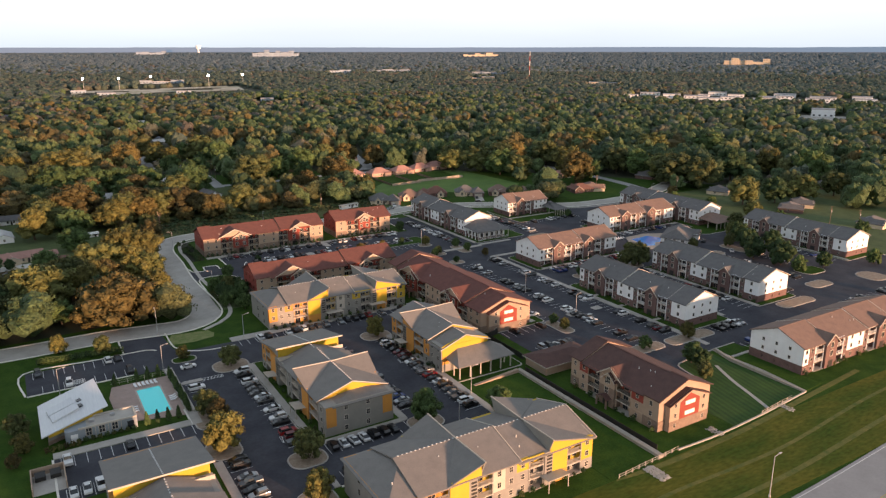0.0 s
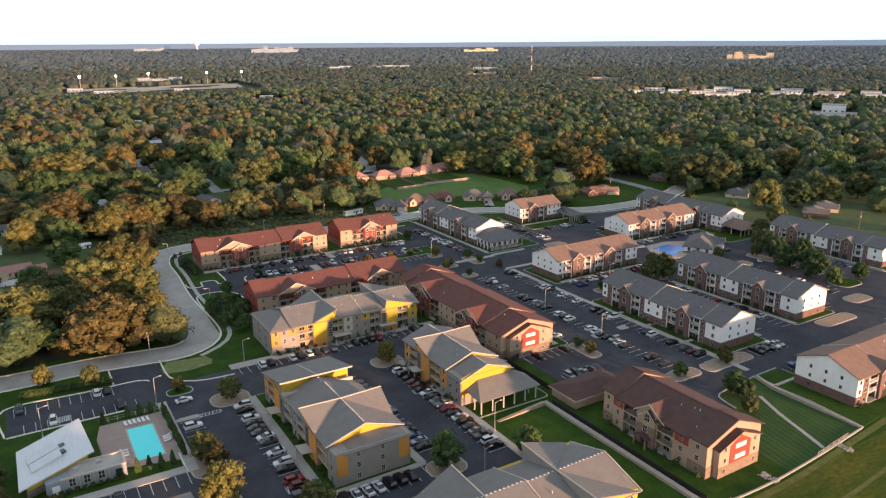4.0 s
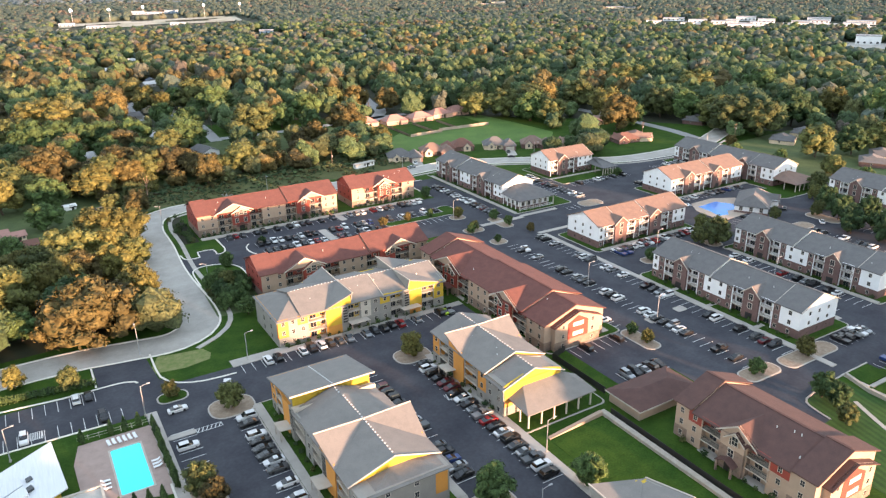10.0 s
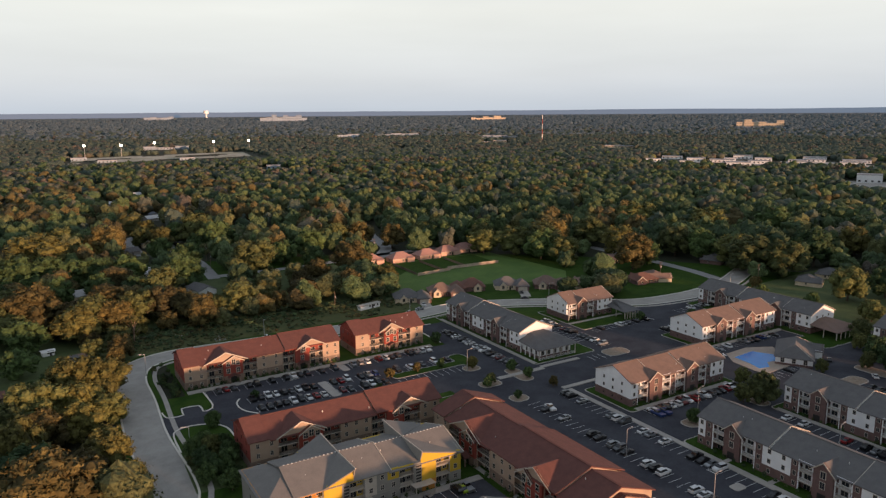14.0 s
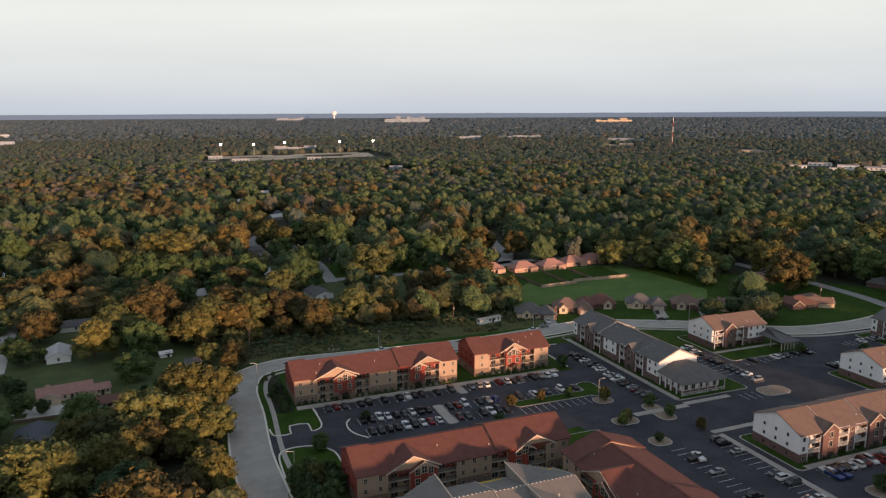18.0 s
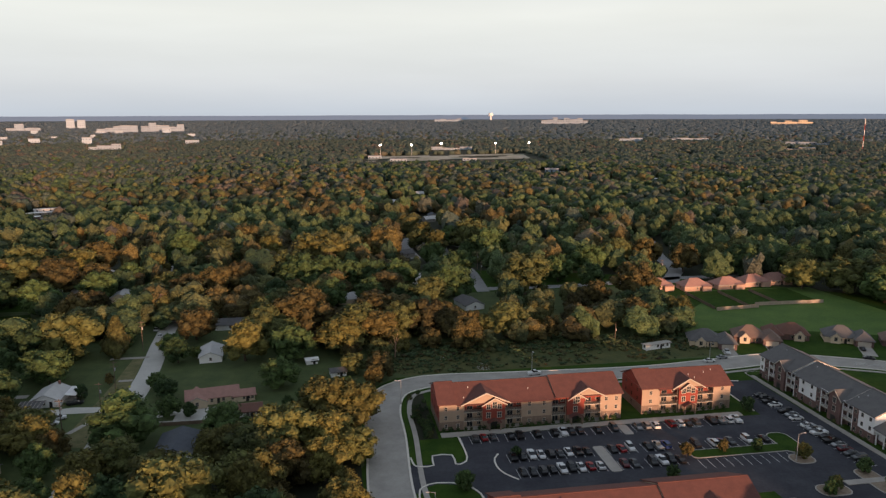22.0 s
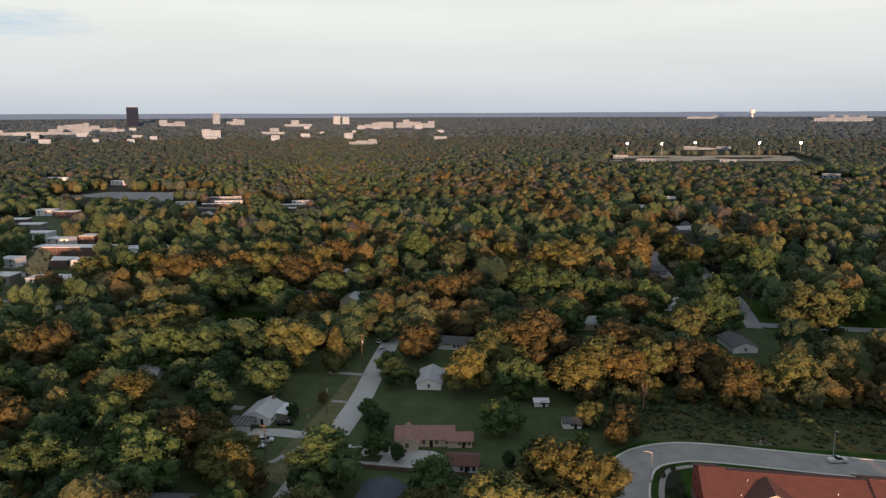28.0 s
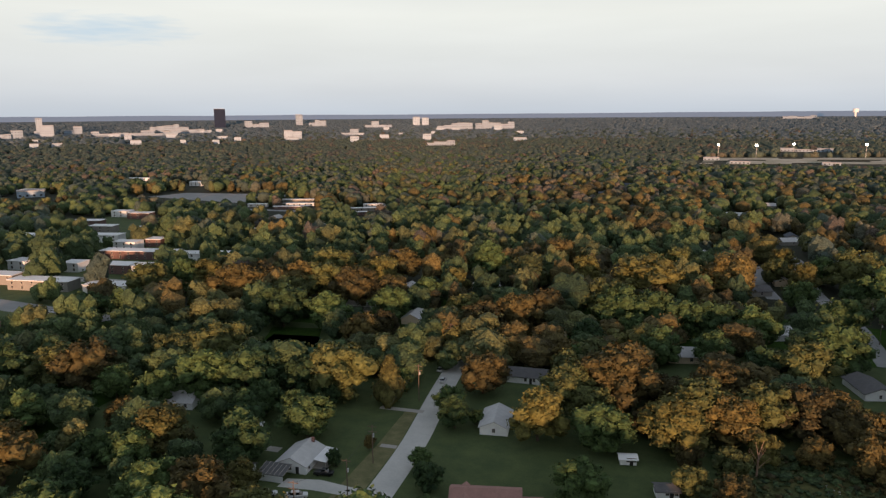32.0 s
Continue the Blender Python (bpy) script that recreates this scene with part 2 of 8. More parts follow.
# distance haze painted into the leaf colours: greyer and bluer
HAZELEAF = [
    leaf_mat("hazed_leaves_green", [(0.038, 0.054, 0.046), (0.054, 0.074, 0.058), (0.074, 0.096, 0.068)], True, 0.3),
    leaf_mat("hazed_leaves_olive", [(0.046, 0.056, 0.046), (0.070, 0.078, 0.058), (0.098, 0.100, 0.068)], True, 0.3),
    leaf_mat("hazed_leaves_gold", [(0.058, 0.060, 0.047), (0.090, 0.084, 0.058), (0.116, 0.102, 0.066)], True, 0.3),
    leaf_mat("hazed_leaves_rust", [(0.054, 0.053, 0.047), (0.080, 0.070, 0.056), (0.104, 0.086, 0.064)], True, 0.3),
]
# at the horizon the leaf colour is mostly painted haze blue
HORIZON_HAZE = [leaf_mat("horizon_haze_leaves", [(0.070, 0.096, 0.108), (0.082, 0.108, 0.120), (0.092, 0.118, 0.130)], True, 0.2)] * 4
YARD = mat("yard_grass", (0.084, 0.108, 0.038), (0.050, 0.074, 0.026), 6.0, 0.95, 0.5, fine=0.3)

# ---- mesh tools ----
ROT = Matrix.Rotation(SITE, 4, "Z")


def at(p, q, z=0.0, turn=0.0):
    """A pose at a place of the site's own grid, whose axes run along the buildings."""
    return ROT @ pose(p, q, z, 0, 0, turn)


def xy(p, q):
    return p * math.cos(SITE) - q * math.sin(SITE), p * math.sin(SITE) + q * math.cos(SITE)


class Geo:
    """Points and faces of one mesh."""

    def __init__(self):
        self.v, self.f = [], []

    def face(self, *pts):
        k = len(self.v)
        self.v += [tuple(p) for p in pts]
        self.f.append(tuple(range(k, k + len(pts))))
        return self

    def box(self, x0, x1, y0, y1, z0, z1):
        k = len(self.v)
        self.v += [(x, y, z) for z in (z0, z1) for x, y in ((x0, y0), (x1, y0), (x1, y1), (x0, y1))]
        self.f += [tuple(k + i for i in f) for f in ((3, 2, 1, 0), (4, 5, 6, 7), (0, 1, 5, 4), (1, 2, 6, 5), (2, 3, 7, 6), (3, 0, 4, 7))]
        return self

    def prism(self, pts, z0, z1):
        """An upright slab over the outline pts (anticlockwise); z1 may be one height or one for each point."""
        k, n = len(self.v), len(pts)
        tops = z1 if isinstance(z1, (list, tuple)) else [z1] * n
        self.v += [(x, y, z0) for x, y in pts] + [(x, y, z) for (x, y), z in zip(pts, tops)]
        self.f += [tuple(k + n - 1 - i for i in range(n)), tuple(k + n + i for i in range(n))]
        self.f += [(k + i, k + (i + 1) % n, k + n + (i + 1) % n, k + n + i) for i in range(n)]
        return self

    def plate(self, pts, thick):
        """A slab under the sloping outline pts (anticlockwise from above), with upright edges."""
        k, n = len(self.v), len(pts)
        self.v += [tuple(p) for p in pts] + [(x, y, z - thick) for x, y, z in pts]
        self.f += [tuple(k + i for i in range(n)), tuple(k + 2 * n - 1 - i for i in range(n))]
        self.f += [(k + n + i, k + n + (i + 1) % n, k + (i + 1) % n, k + i) for i in range(n)]
        return self

    def rod(self, a, b, r0, r1=None, n=6):
        a, b = Vector(a), Vector(b)
        r1 = r0 if r1 is None else r1
        d = (b - a).normalized()
        s = d.orthogonal().normalized()
        u = d.cross(s)
        k = len(self.v)
        for c, r in ((a, r0), (b, r1)):
            self.v += [tuple(c + r * (math.cos(6.2832 * i / n) * s + math.sin(6.2832 * i / n) * u)) for i in range(n)]
        self.f += [(k + i, k + (i + 1) % n, k + n + (i + 1) % n, k + n + i) for i in range(n)]
        self.f += [tuple(k + n - 1 - i for i in range(n)), tuple(k + n + i for i in range(n))]
        return self

    def mesh(self, name, *mats):
        me = bpy.data.meshes.new(name)
        me.from_pydata(self.v, [], self.f)
        for m in mats:
            me.materials.append(m)
        return me


def part(name, geo, material, parent, label=""):
    """One mesh object under a thing or under a part."""
    me = geo if isinstance(geo, bpy.types.Mesh) else geo.mesh(name, material)
    ob = new(name, me)
    ob.parent = parent
    return tagged(ob, label) if label else ob


def thing(name, m, label, category, group="", kind=""):
    ob = new(name)
    ob.matrix_basis = m
    ob.empty_display_size = 0.5
    return tagged(ob, label, category, group, kind)


def structure(name, geo, material, label, category, m=ROT):
    ob = new(name, geo.mesh(name, material))
    ob.matrix_basis = m
    return tagged(ob, label, category, kind="structure")


def rounded(p0, p1, q0, q1, r=1.5, n=4):
    """A rectangle with round corners."""
    out = []
    for cx, cy, a in ((p1 - r, q0 + r, -90), (p1 - r, q1 - r, 0), (p0 + r, q1 - r, 90), (p0 + r, q0 + r, 180)):
        for i in range(n + 1):
            t = radians(a + 90 * i / n)
            out.append((cx + r * math.cos(t), cy + r * math.sin(t)))
    return out


def ribbon(pts, w0, w1=None, step=3.0):
    """The outline strips of a band along a smooth line through pts: left and right offset points."""
    P = [Vector((*p, 0)) for p in pts]
    C = []
    for i in range(len(P) - 1):
        a, b, c, d = P[max(i - 1, 0)], P[i], P[i + 1], P[min(i + 2, len(P) - 1)]
        n = max(2, int((c - b).length / step))
        for k in range(n):
            t = k / n
            C.append(0.5 * ((2 * b) + (c - a) * t + (2 * a - 5 * b + 4 * c - d) * t * t + (3 * b - a - 3 * c + d) * t ** 3))
    C.append(P[-1])
    L, Rr = [], []
    for i, c in enumerate(C):
        d = (C[min(i + 1, len(C) - 1)] - C[max(i - 1, 0)]).normalized()
        nrm = Vector((-d.y, d.x, 0))
        L.append(c + nrm * w0)
        Rr.append(c + nrm * (w1 if w1 is not None else -w0))
    return L, Rr


def band(pts, w0, w1, z0, z1):
    L, Rr = ribbon(pts, w0, w1)
    g = Geo()
    for i in range(len(L) - 1):
        a, b, c, d = Rr[i], Rr[i + 1], L[i + 1], L[i]
        k = len(g.v)
        for z in (z0, z1):
            g.v += [(v.x, v.y, z) for v in (a, b, c, d)]
        g.f += [(k + 4, k + 5, k + 6, k + 7), (k, k + 1, k + 5, k + 4), (k + 2, k + 3, k + 7, k + 6)]
    return g


# far ground bends up to the camera's height to fit its horizon
def terrain(x, y):
    r = math.hypot(x + 10, y - 60)
    s = min(max((r - 1500) / 3100, 0), 1)
    return 91.0 * s ** 1.35


# ---- ground ----
def ground():
    radii = [0, 150, 300, 450, 600, 800, 1000, 1250, 1500] + [1500 + 155 * k for k in range(1, 21)]
    n = 128
    V, F, K = [(-10, 60, 0)], [], []
    for r in radii[1:]:
        for i in range(n):
            a = 6.283185 * i / n
            x, y = -10 + r * math.cos(a), 60 + r * math.sin(a)
            V.append((x, y, terrain(x, y)))
    for i in range(n):
        F.append((0, 1 + i, 1 + (i + 1) % n)); K.append(0)
    for k in range(len(radii) - 2):
        for i in range(n):
            a, b = 1 + k * n + i, 1 + k * n + (i + 1) % n
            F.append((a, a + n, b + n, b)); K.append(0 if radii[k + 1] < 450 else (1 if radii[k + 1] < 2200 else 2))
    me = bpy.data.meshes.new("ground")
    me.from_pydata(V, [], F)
    for m in (GRASS, FLOOR, DIST_HAZE):
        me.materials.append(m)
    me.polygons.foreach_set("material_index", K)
    ob = new("ground", me)
    tagged(ob, "grassy ground running out to wooded distance", "ground", kind="structure")


ground()


def haze_ring():
    """A glowing blue ring all round the horizon, added as a plain backdrop to stand for haze."""
    m = bpy.data.materials.new("haze_blue_glow")
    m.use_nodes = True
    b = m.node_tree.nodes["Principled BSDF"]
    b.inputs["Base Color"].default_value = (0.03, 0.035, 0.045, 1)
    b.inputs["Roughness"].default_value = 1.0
    # blue emission paints the look of distant haze onto the ring
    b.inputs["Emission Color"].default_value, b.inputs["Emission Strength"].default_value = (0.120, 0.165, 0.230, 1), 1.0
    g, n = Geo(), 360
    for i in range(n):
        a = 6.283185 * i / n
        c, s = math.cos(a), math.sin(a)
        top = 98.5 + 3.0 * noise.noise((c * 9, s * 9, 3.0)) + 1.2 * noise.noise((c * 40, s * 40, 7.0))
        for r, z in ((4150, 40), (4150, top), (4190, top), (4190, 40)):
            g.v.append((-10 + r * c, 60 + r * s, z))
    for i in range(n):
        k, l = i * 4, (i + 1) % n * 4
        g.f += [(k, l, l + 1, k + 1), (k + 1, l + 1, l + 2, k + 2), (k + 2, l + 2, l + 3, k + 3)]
    structure("backdrop", g, m, "glowing blue band standing in for haze along the horizon", "backdrop", Matrix())


haze_ring()

# ---- roads, lots, walks ----
def lot(name, pts, z, material, label, category="parking lot"):
    return structure(name, Geo().prism(pts, z - 0.25, z), material, label, category)


def rect(p0, p1, q0, q1):
    return [(p0, q0), (p1, q0), (p1, q1), (p0, q1)]


lot("parking_lot_1", [(20, 36), (40, 36), (40, 66), (90, 66), (90, 161), (20, 161)], 0.030, ASPH, "dark asphalt parking lot with painted stalls")
lot("parking_lot_2", rect(-12, 20, 91, 111), 0.034, ASPH, "dark asphalt parking lot beside a clubhouse")
lot("parking_lot_3", rect(-16, 21, 151, 168), 0.038, ASPH, "dark asphalt parking lot behind a clubhouse")
lot("parking_lot_4", rect(66, 176, 218, 263), 0.042, ASPH, "dark asphalt parking lot before red apartments")
lot("driveway_1", [(45, 233), (66, 229), (66, 247), (62.2, 247), (62.2, 251.8), (56.3, 252.2), (56, 247), (45, 248)], 0.046, ASPH, "short asphalt driveway joining the road", "driveway")
lot("parking_lot_5", rect(141, 180, 78, 218), 0.026, ASPH, "long dark asphalt parking lot with rows of cars")
lot("parking_lot_10", [(141, 62.2), (154, 63.2), (156, 71), (166, 72.4), (176, 73.2), (176, 78), (141, 78)], 0.028, ASPH, "dark asphalt corner of a parking lot")
lot("parking_lot_6", rect(124, 141, 99, 121), 0.022, ASPH, "small asphalt parking lot")
lot("parking_lot_7", rect(176, 336, 70, 262), 0.018, ASPH, "dark asphalt lots among white apartments")
lot("parking_lot_8", rect(90, 116, 139, 161), 0.024, ASPH, "dark asphalt parking lot")
lot("parking_lot_9", rect(166, 182, 262, 292), 0.036, ASPH, "dark asphalt parking lot")
lot("driveway_2", [(12, 150), (44, 150), (40, 156), (33, 157), (26, 165), (25, 180), (12, 180)], 0.050, ASPH, "curving asphalt entrance drive", "driveway")

ROAD = [(-90, 190), (-40, 188), (-12, 187), (8, 187), (22, 185), (34, 184), (42, 190), (44, 202), (43, 235), (44.5, 265), (45, 287), (49, 302), (58, 309), (70, 311), (100, 309), (147, 307), (180, 310), (205, 312), (229, 303), (251, 291), (282, 270), (308, 265), (334, 266), (364, 274), (420, 300)]
structure("road", band(ROAD, 5.5, -5.5, -0.2, 0.055), ROADC, "pale concrete road bending round the apartments", "road")
for side, nm in ((1, "kerb_north"), (-1, "kerb_south")):
    structure(nm, band(ROAD, side * 6.1 if side > 0 else -5.5, side * 5.5 if side > 0 else -6.1, -0.2, 0.17), KERB, "pale concrete kerb along the road", "kerb")
WESTST = [(-40, 240), (-40, 280), (-39.5, 305), (-40, 335), (-43, 370), (-45, 400), (-47, 440)]
structure("street_west", band(WESTST, 3.9, -3.9, -0.2, 0.05), PALEST, "narrow grey residential street", "street")
NST = [(225, 443), (233, 458), (245, 478), (252, 512), (262, 545), (275, 580)]
structure("street_north", band(NST, 4.5, -4.5, -0.2, 0.05), STREET, "pale residential street between trees", "street")
HWY = [(-400, 2), (-100, 1), (100, 0), (200, 3), (420, 6)]
structure("highway", band(HWY, 11, -11, -0.2, 0.05), STREET, "grey highway running past the lawn", "road")

# ---- apartments ----
WHITE = mat("white_siding", (0.74, 0.745, 0.75), (0.65, 0.655, 0.665), 3.0, 0.7, 0.2, fine=0.06)
BRICK = mat("red_brick", (0.160, 0.098, 0.088), (0.110, 0.070, 0.065), 1.5, 0.9, 0.4, fine=0.25)
TAN = mat("tan_siding", (0.37, 0.275, 0.205), (0.305, 0.228, 0.172), 3.0, 0.8, 0.2, fine=0.08)
REDS = mat("red_siding", (0.26, 0.052, 0.036), (0.20, 0.042, 0.03), 3.0, 0.8, 0.2, fine=0.08)
STONE = mat("stone_base", (0.24, 0.175, 0.135), (0.15, 0.11, 0.09), 0.8, 0.95, 0.7, fine=0.35)
YELLOW = mat("yellow_siding", (0.48, 0.325, 0.03), (0.41, 0.28, 0.03), 3.0, 0.75, 0.2, fine=0.06)
GREYS = mat("grey_siding", (0.245, 0.235, 0.212), (0.205, 0.195, 0.18), 3.0, 0.8, 0.2, fine=0.08)
ORANGE = mat("orange_siding", (0.52, 0.24, 0.05), (0.46, 0.21, 0.05), 3.0, 0.8, 0.2, fine=0.06)
TRIM = mat("cream_trim", (0.46, 0.415, 0.355), (0.39, 0.352, 0.30), 2.0, 0.7)
ROOF_R = mat("brown_red_shingle", (0.140, 0.058, 0.048), (0.106, 0.046, 0.039), 2.0, 0.95, 0.5, fine=0.25)
ROOF_D = mat("dark_brown_shingle", (0.098, 0.054, 0.047), (0.074, 0.043, 0.039), 2.0, 0.95, 0.5, fine=0.25)
ROOF_B = mat("tan_brown_shingle", (0.190, 0.130, 0.106), (0.150, 0.105, 0.088), 2.0, 0.95, 0.5, fine=0.25)
ROOF_G = mat("grey_shingle", (0.132, 0.128, 0.128), (0.104, 0.101, 0.103), 2.0, 0.95, 0.5, fine=0.25)
ROOF_Y = mat("grey_tan_shingle", (0.188, 0.177, 0.165), (0.154, 0.147, 0.139), 2.5, 0.95, 0.5, fine=0.2)
GLASS = mat("window_glass", (0.030, 0.034, 0.040), (0.018, 0.02, 0.025), 2.0, 0.08, spec=0.6)
DARK = mat("dark_metal", (0.03, 0.028, 0.026), (0.02, 0.02, 0.02), 1.0, 0.5)


def gable_roof(parent, x0, x1, y0, y1, z, rise, material, over=0.6, thick=0.25, name="roof", label=""):
    """Two slopes with the ridge along x."""
    m = (y0 + y1) / 2
    s = rise / ((y1 - y0) / 2)
    g = Geo()
    g.plate([(x0 - over, y0 - over, z - over * s), (x1 + over, y0 - over, z - over * s), (x1 + over, m, z + rise), (x0 - over, m, z + rise)], thick)
    g.plate([(x0 - over, m, z + rise), (x1 + over, m, z + rise), (x1 + over, y1 + over, z - over * s), (x0 - over, y1 + over, z - over * s)], thick)
    return part(name, g, material, parent, label)


def gable_end(x, y0, y1, z, rise, thick=0.3):
    """The triangle of wall under a gable whose ridge runs along x."""
    g = Geo()
    m = (y0 + y1) / 2
    a, b = x - thick / 2, x + thick / 2
    k = len(g.v)
    g.v += [(a, y0, z), (a, y1, z), (a, m, z + rise), (b, y0, z), (b, y1, z), (b, m, z + rise)]
    g.f += [(0, 2, 1), (3, 4, 5), (0, 3, 5, 2), (1, 2, 5, 4), (0, 1, 4, 3)]
    return g


WIN = Geo().box(-0.6, 0.6, -0.07, 0.05, 0, 1.6).mesh("window", TRIM)
PANE = Geo().box(-0.48, -0.04, -0.09, 0.0, 0.12, 0.74).box(0.04, 0.48, -0.09, 0.0, 0.12, 0.74).box(-0.48, -0.04, -0.09, 0.0, 0.84, 1.48).box(0.04, 0.48, -0.09, 0.0, 0.84, 1.48).mesh("pane", GLASS)
SLIDER = Geo().box(-0.95, 0.95, -0.06, 0.05, 0, 2.1).mesh("patio_door", TRIM)
SLPANE = Geo().box(-0.87, -0.04, -0.08, 0.0, 0.1, 2.02).box(0.04, 0.87, -0.08, 0.0, 0.1, 2.02).mesh("pane", GLASS)
WINFAR = Geo().box(-0.6, 0.6, -0.07, 0.05, 0, 1.6).box(-0.48, -0.04, -0.09, 0.0, 0.12, 1.48).box(0.04, 0.48, -0.09, 0.0, 0.12, 1.48).mesh("window", TRIM, GLASS)
for n, f in enumerate(WINFAR.polygons):
    f.material_index = 1 if n >= 6 else 0
WINFLAT = []


def window(b, x, y, z, turn=0.0, s=1.0):
    w = part("window", WINFAR if WINFLAT else WIN, TRIM, b)
    w.matrix_basis = pose(x, y, z, 0, 0, turn) @ Matrix.Diagonal((s, 1, s, 1))
    if not WINFLAT:
        part("pane", PANE, GLASS, w)


def patio_door(b, x, y, z):
    w = part("patio_door", SLIDER, TRIM, b)
    w.matrix_basis = pose(x, y, z)
    part("pane", SLPANE, GLASS, w)


def railing(b, x0, x1, y, z, material):
    g = Geo()
    g.box(x0, x1, y - 0.03, y + 0.03, z + 1.0, z + 1.08).box(x0, x1, y - 0.03, y + 0.03, z + 0.1, z + 0.16)
    n = int((x1 - x0) / 0.22)
    for i in range(n + 1):
        x = x0 + (x1 - x0) * i / n
        g.box(x - 0.02, x + 0.02, y - 0.02, y + 0.02, z + 0.1, z + 1.0)
    part("railing", g, material, b)


def cross_gable(b, xc, w, yf, D, z, rise, wall, roof, over=0.45):
    """A gable over part of the front: its face, and two slopes that run back into the main roof."""
    back = D * 0.5
    x0, x1 = xc - w / 2, xc + w / 2
    s = rise / (w / 2)
    g = Geo()
    g.plate([(x0 - over, yf - over, z - over * s), (xc, yf - over, z + rise), (xc, back, z + rise), (x0 - over, back * 0.25, z - over * s)][::-1][::-1], 0.2)
    g.plate([(xc, yf - over, z + rise), (x1 + over, yf - over, z - over * s), (x1 + over, back * 0.25, z - over * s), (xc, back, z + rise)], 0.2)
    part("gable_roof", g, roof, b)
    f = Geo()
    k = 0
    f.v = [(x0, yf, z), (x1, yf, z), (xc, yf, z + rise), (x0, yf + 0.3, z), (x1, yf + 0.3, z), (xc, yf + 0.3, z + rise)]
    f.f = [(0, 1, 2), (5, 4, 3), (0, 3, 4, 1), (1, 4, 5, 2), (2, 5, 3, 0)]
    part("gable", f, wall, b)
    t = Geo()
    for a, c in ((x0 - over, xc), (x1 + over, xc)):
        za, zc = z - over * s, z + rise
        t.v += [(a, yf - over - 0.06, za - 0.34), (c, yf - over - 0.06, zc - 0.34), (c, yf - over - 0.06, zc + 0.03), (a, yf - over - 0.06, za + 0.03)]
        t.v += [(a, yf - over, za - 0.34), (c, yf - over, zc - 0.34), (c, yf - over, zc + 0.03), (a, yf - over, za + 0.03)]
        k = len(t.v) - 8
        t.f += [(k, k + 1, k + 2, k + 3), (k + 7, k + 6, k + 5, k + 4), (k, k + 4, k + 5, k + 1), (k + 3, k + 2, k + 6, k + 7), (k, k + 3, k + 7, k + 4), (k + 1, k + 5, k + 6, k + 2)]
    part("bargeboard", t, TRIM, b)


def frame_of(p0, p1, q0, q1, front):
    if front == "W":
        return at(p0, q1, 0, -90), q1 - q0, p1 - p0
    return at(p0, q0), p1 - p0, q1 - q0


ST = 2.8


def bays(b, L, D, spec, top, rail, door_y=1.7):
    """The front, bay by bay: W windows, B balconies, E a projecting entrance, T a tall plain panel, S a panel with dark slats."""
    total = sum(s[1] for s in spec)
    x = 0.0
    out = []
    for kind, wd, low, mid, upp, *more in spec:
        w = wd * L / total
        x0, x1 = x, x + w
        x += w
        yo = door_y if kind == "B" else (-0.8 if kind == "E" else (-0.35 if kind in "TS" else 0.0))
        edge = 0.0 if kind == "B" else 0.01
        for n, (m, z0, z1) in enumerate(((low, 0, ST), (mid, ST, 2 * ST), (upp, 2 * ST, top))):
            part(("stone_base" if m is STONE else "brick_base" if m is BRICK else "wall"), Geo().box(x0, x1, yo - (0.06 if n == 0 and kind != "B" else 0), D, z0, z1), m, b)
        if kind == "B":
            for n in range(3):
                z = n * ST
                patio_door(b, (x0 + x1) / 2 - w * 0.12, yo, z + 0.12)
                if w > 3.6:
                    window(b, x1 - 0.8, yo, z + 0.7)
                if n:
                    part("balcony_floor", Geo().box(x0, x1, -0.15, yo, z - 0.22, z), TRIM, b)
                    railing(b, x0 + 0.12, x1 - 0.12, -0.05, z, rail)
                else:
                    part("patio", Geo().box(x0, x1, -0.6, yo, -0.1, 0.12), CONC, b)
            part("beam", Geo().box(x0, x1, -0.12, 0.25, top - 0.55, top), upp, b)
            for xx in (x0 + 0.14, x1 - 0.14):
                part("post", Geo().box(xx - 0.13, xx + 0.13, -0.12, 0.14, 0, top - 0.5), more[0] if more else TRIM, b)
        elif kind in "WE":
            k = max(1, int(w / 3.2))
            for n in range(3):
                if kind == "E" and n == 0:
                    part("entrance_door", Geo().box((x0 + x1) / 2 - 1.1, (x0 + x1) / 2 + 1.1, yo - 0.12, yo + 0.05, 0.05, 2.3), DARK, b)
                    continue
                for i in range(k):
                    window(b, x0 + w * (i + 0.5) / k, yo, n * ST + 0.75, 0, 1.25 if kind == "E" else 0.85)
        elif kind == "S":
            for n in range(7):
                z = 2.9 + n * 0.85
                if z < top - 0.6:
                    part("slat", Geo().box(x0 + w * 0.25, x1 - w * 0.1, yo - 0.12, yo + 0.05, z, z + 0.42), DARK, b)
        out.append((kind, x0, x1, yo))
    return out


def end_windows(b, L, D, which, rows=(0.22, 0.5, 0.78), s=0.8):
    for n in range(3):
        for r in rows:
            if which == "x0":
                window(b, 0.0, D * r, n * ST + 0.85, -90, s)
            else:
                window(b, L, D * r, n * ST + 0.85, 90, s)


def vents(b, L, D, z, rise, seed, n=6):
    rng = random.Random(seed)
    for _ in range(n):
        x, f = rng.uniform(3, L - 3), rng.uniform(0.25, 0.8)
        part("roof_vent", Geo().rod((x, D / 2 * f, z + rise * f - 0.1), (x, D / 2 * f, z + rise * f + 0.45), 0.11, 0.11, 6), PAINT, b)


def ridge_strip(b, x0, x1, D, z, rise, roof):
    part("ridge_cap", Geo().prism([(x0, D / 2 - 0.3), (x1, D / 2 - 0.3), (x1, D / 2 + 0.3), (x0, D / 2 + 0.3)], z + rise - 0.06, z + rise + 0.07), roof, b)


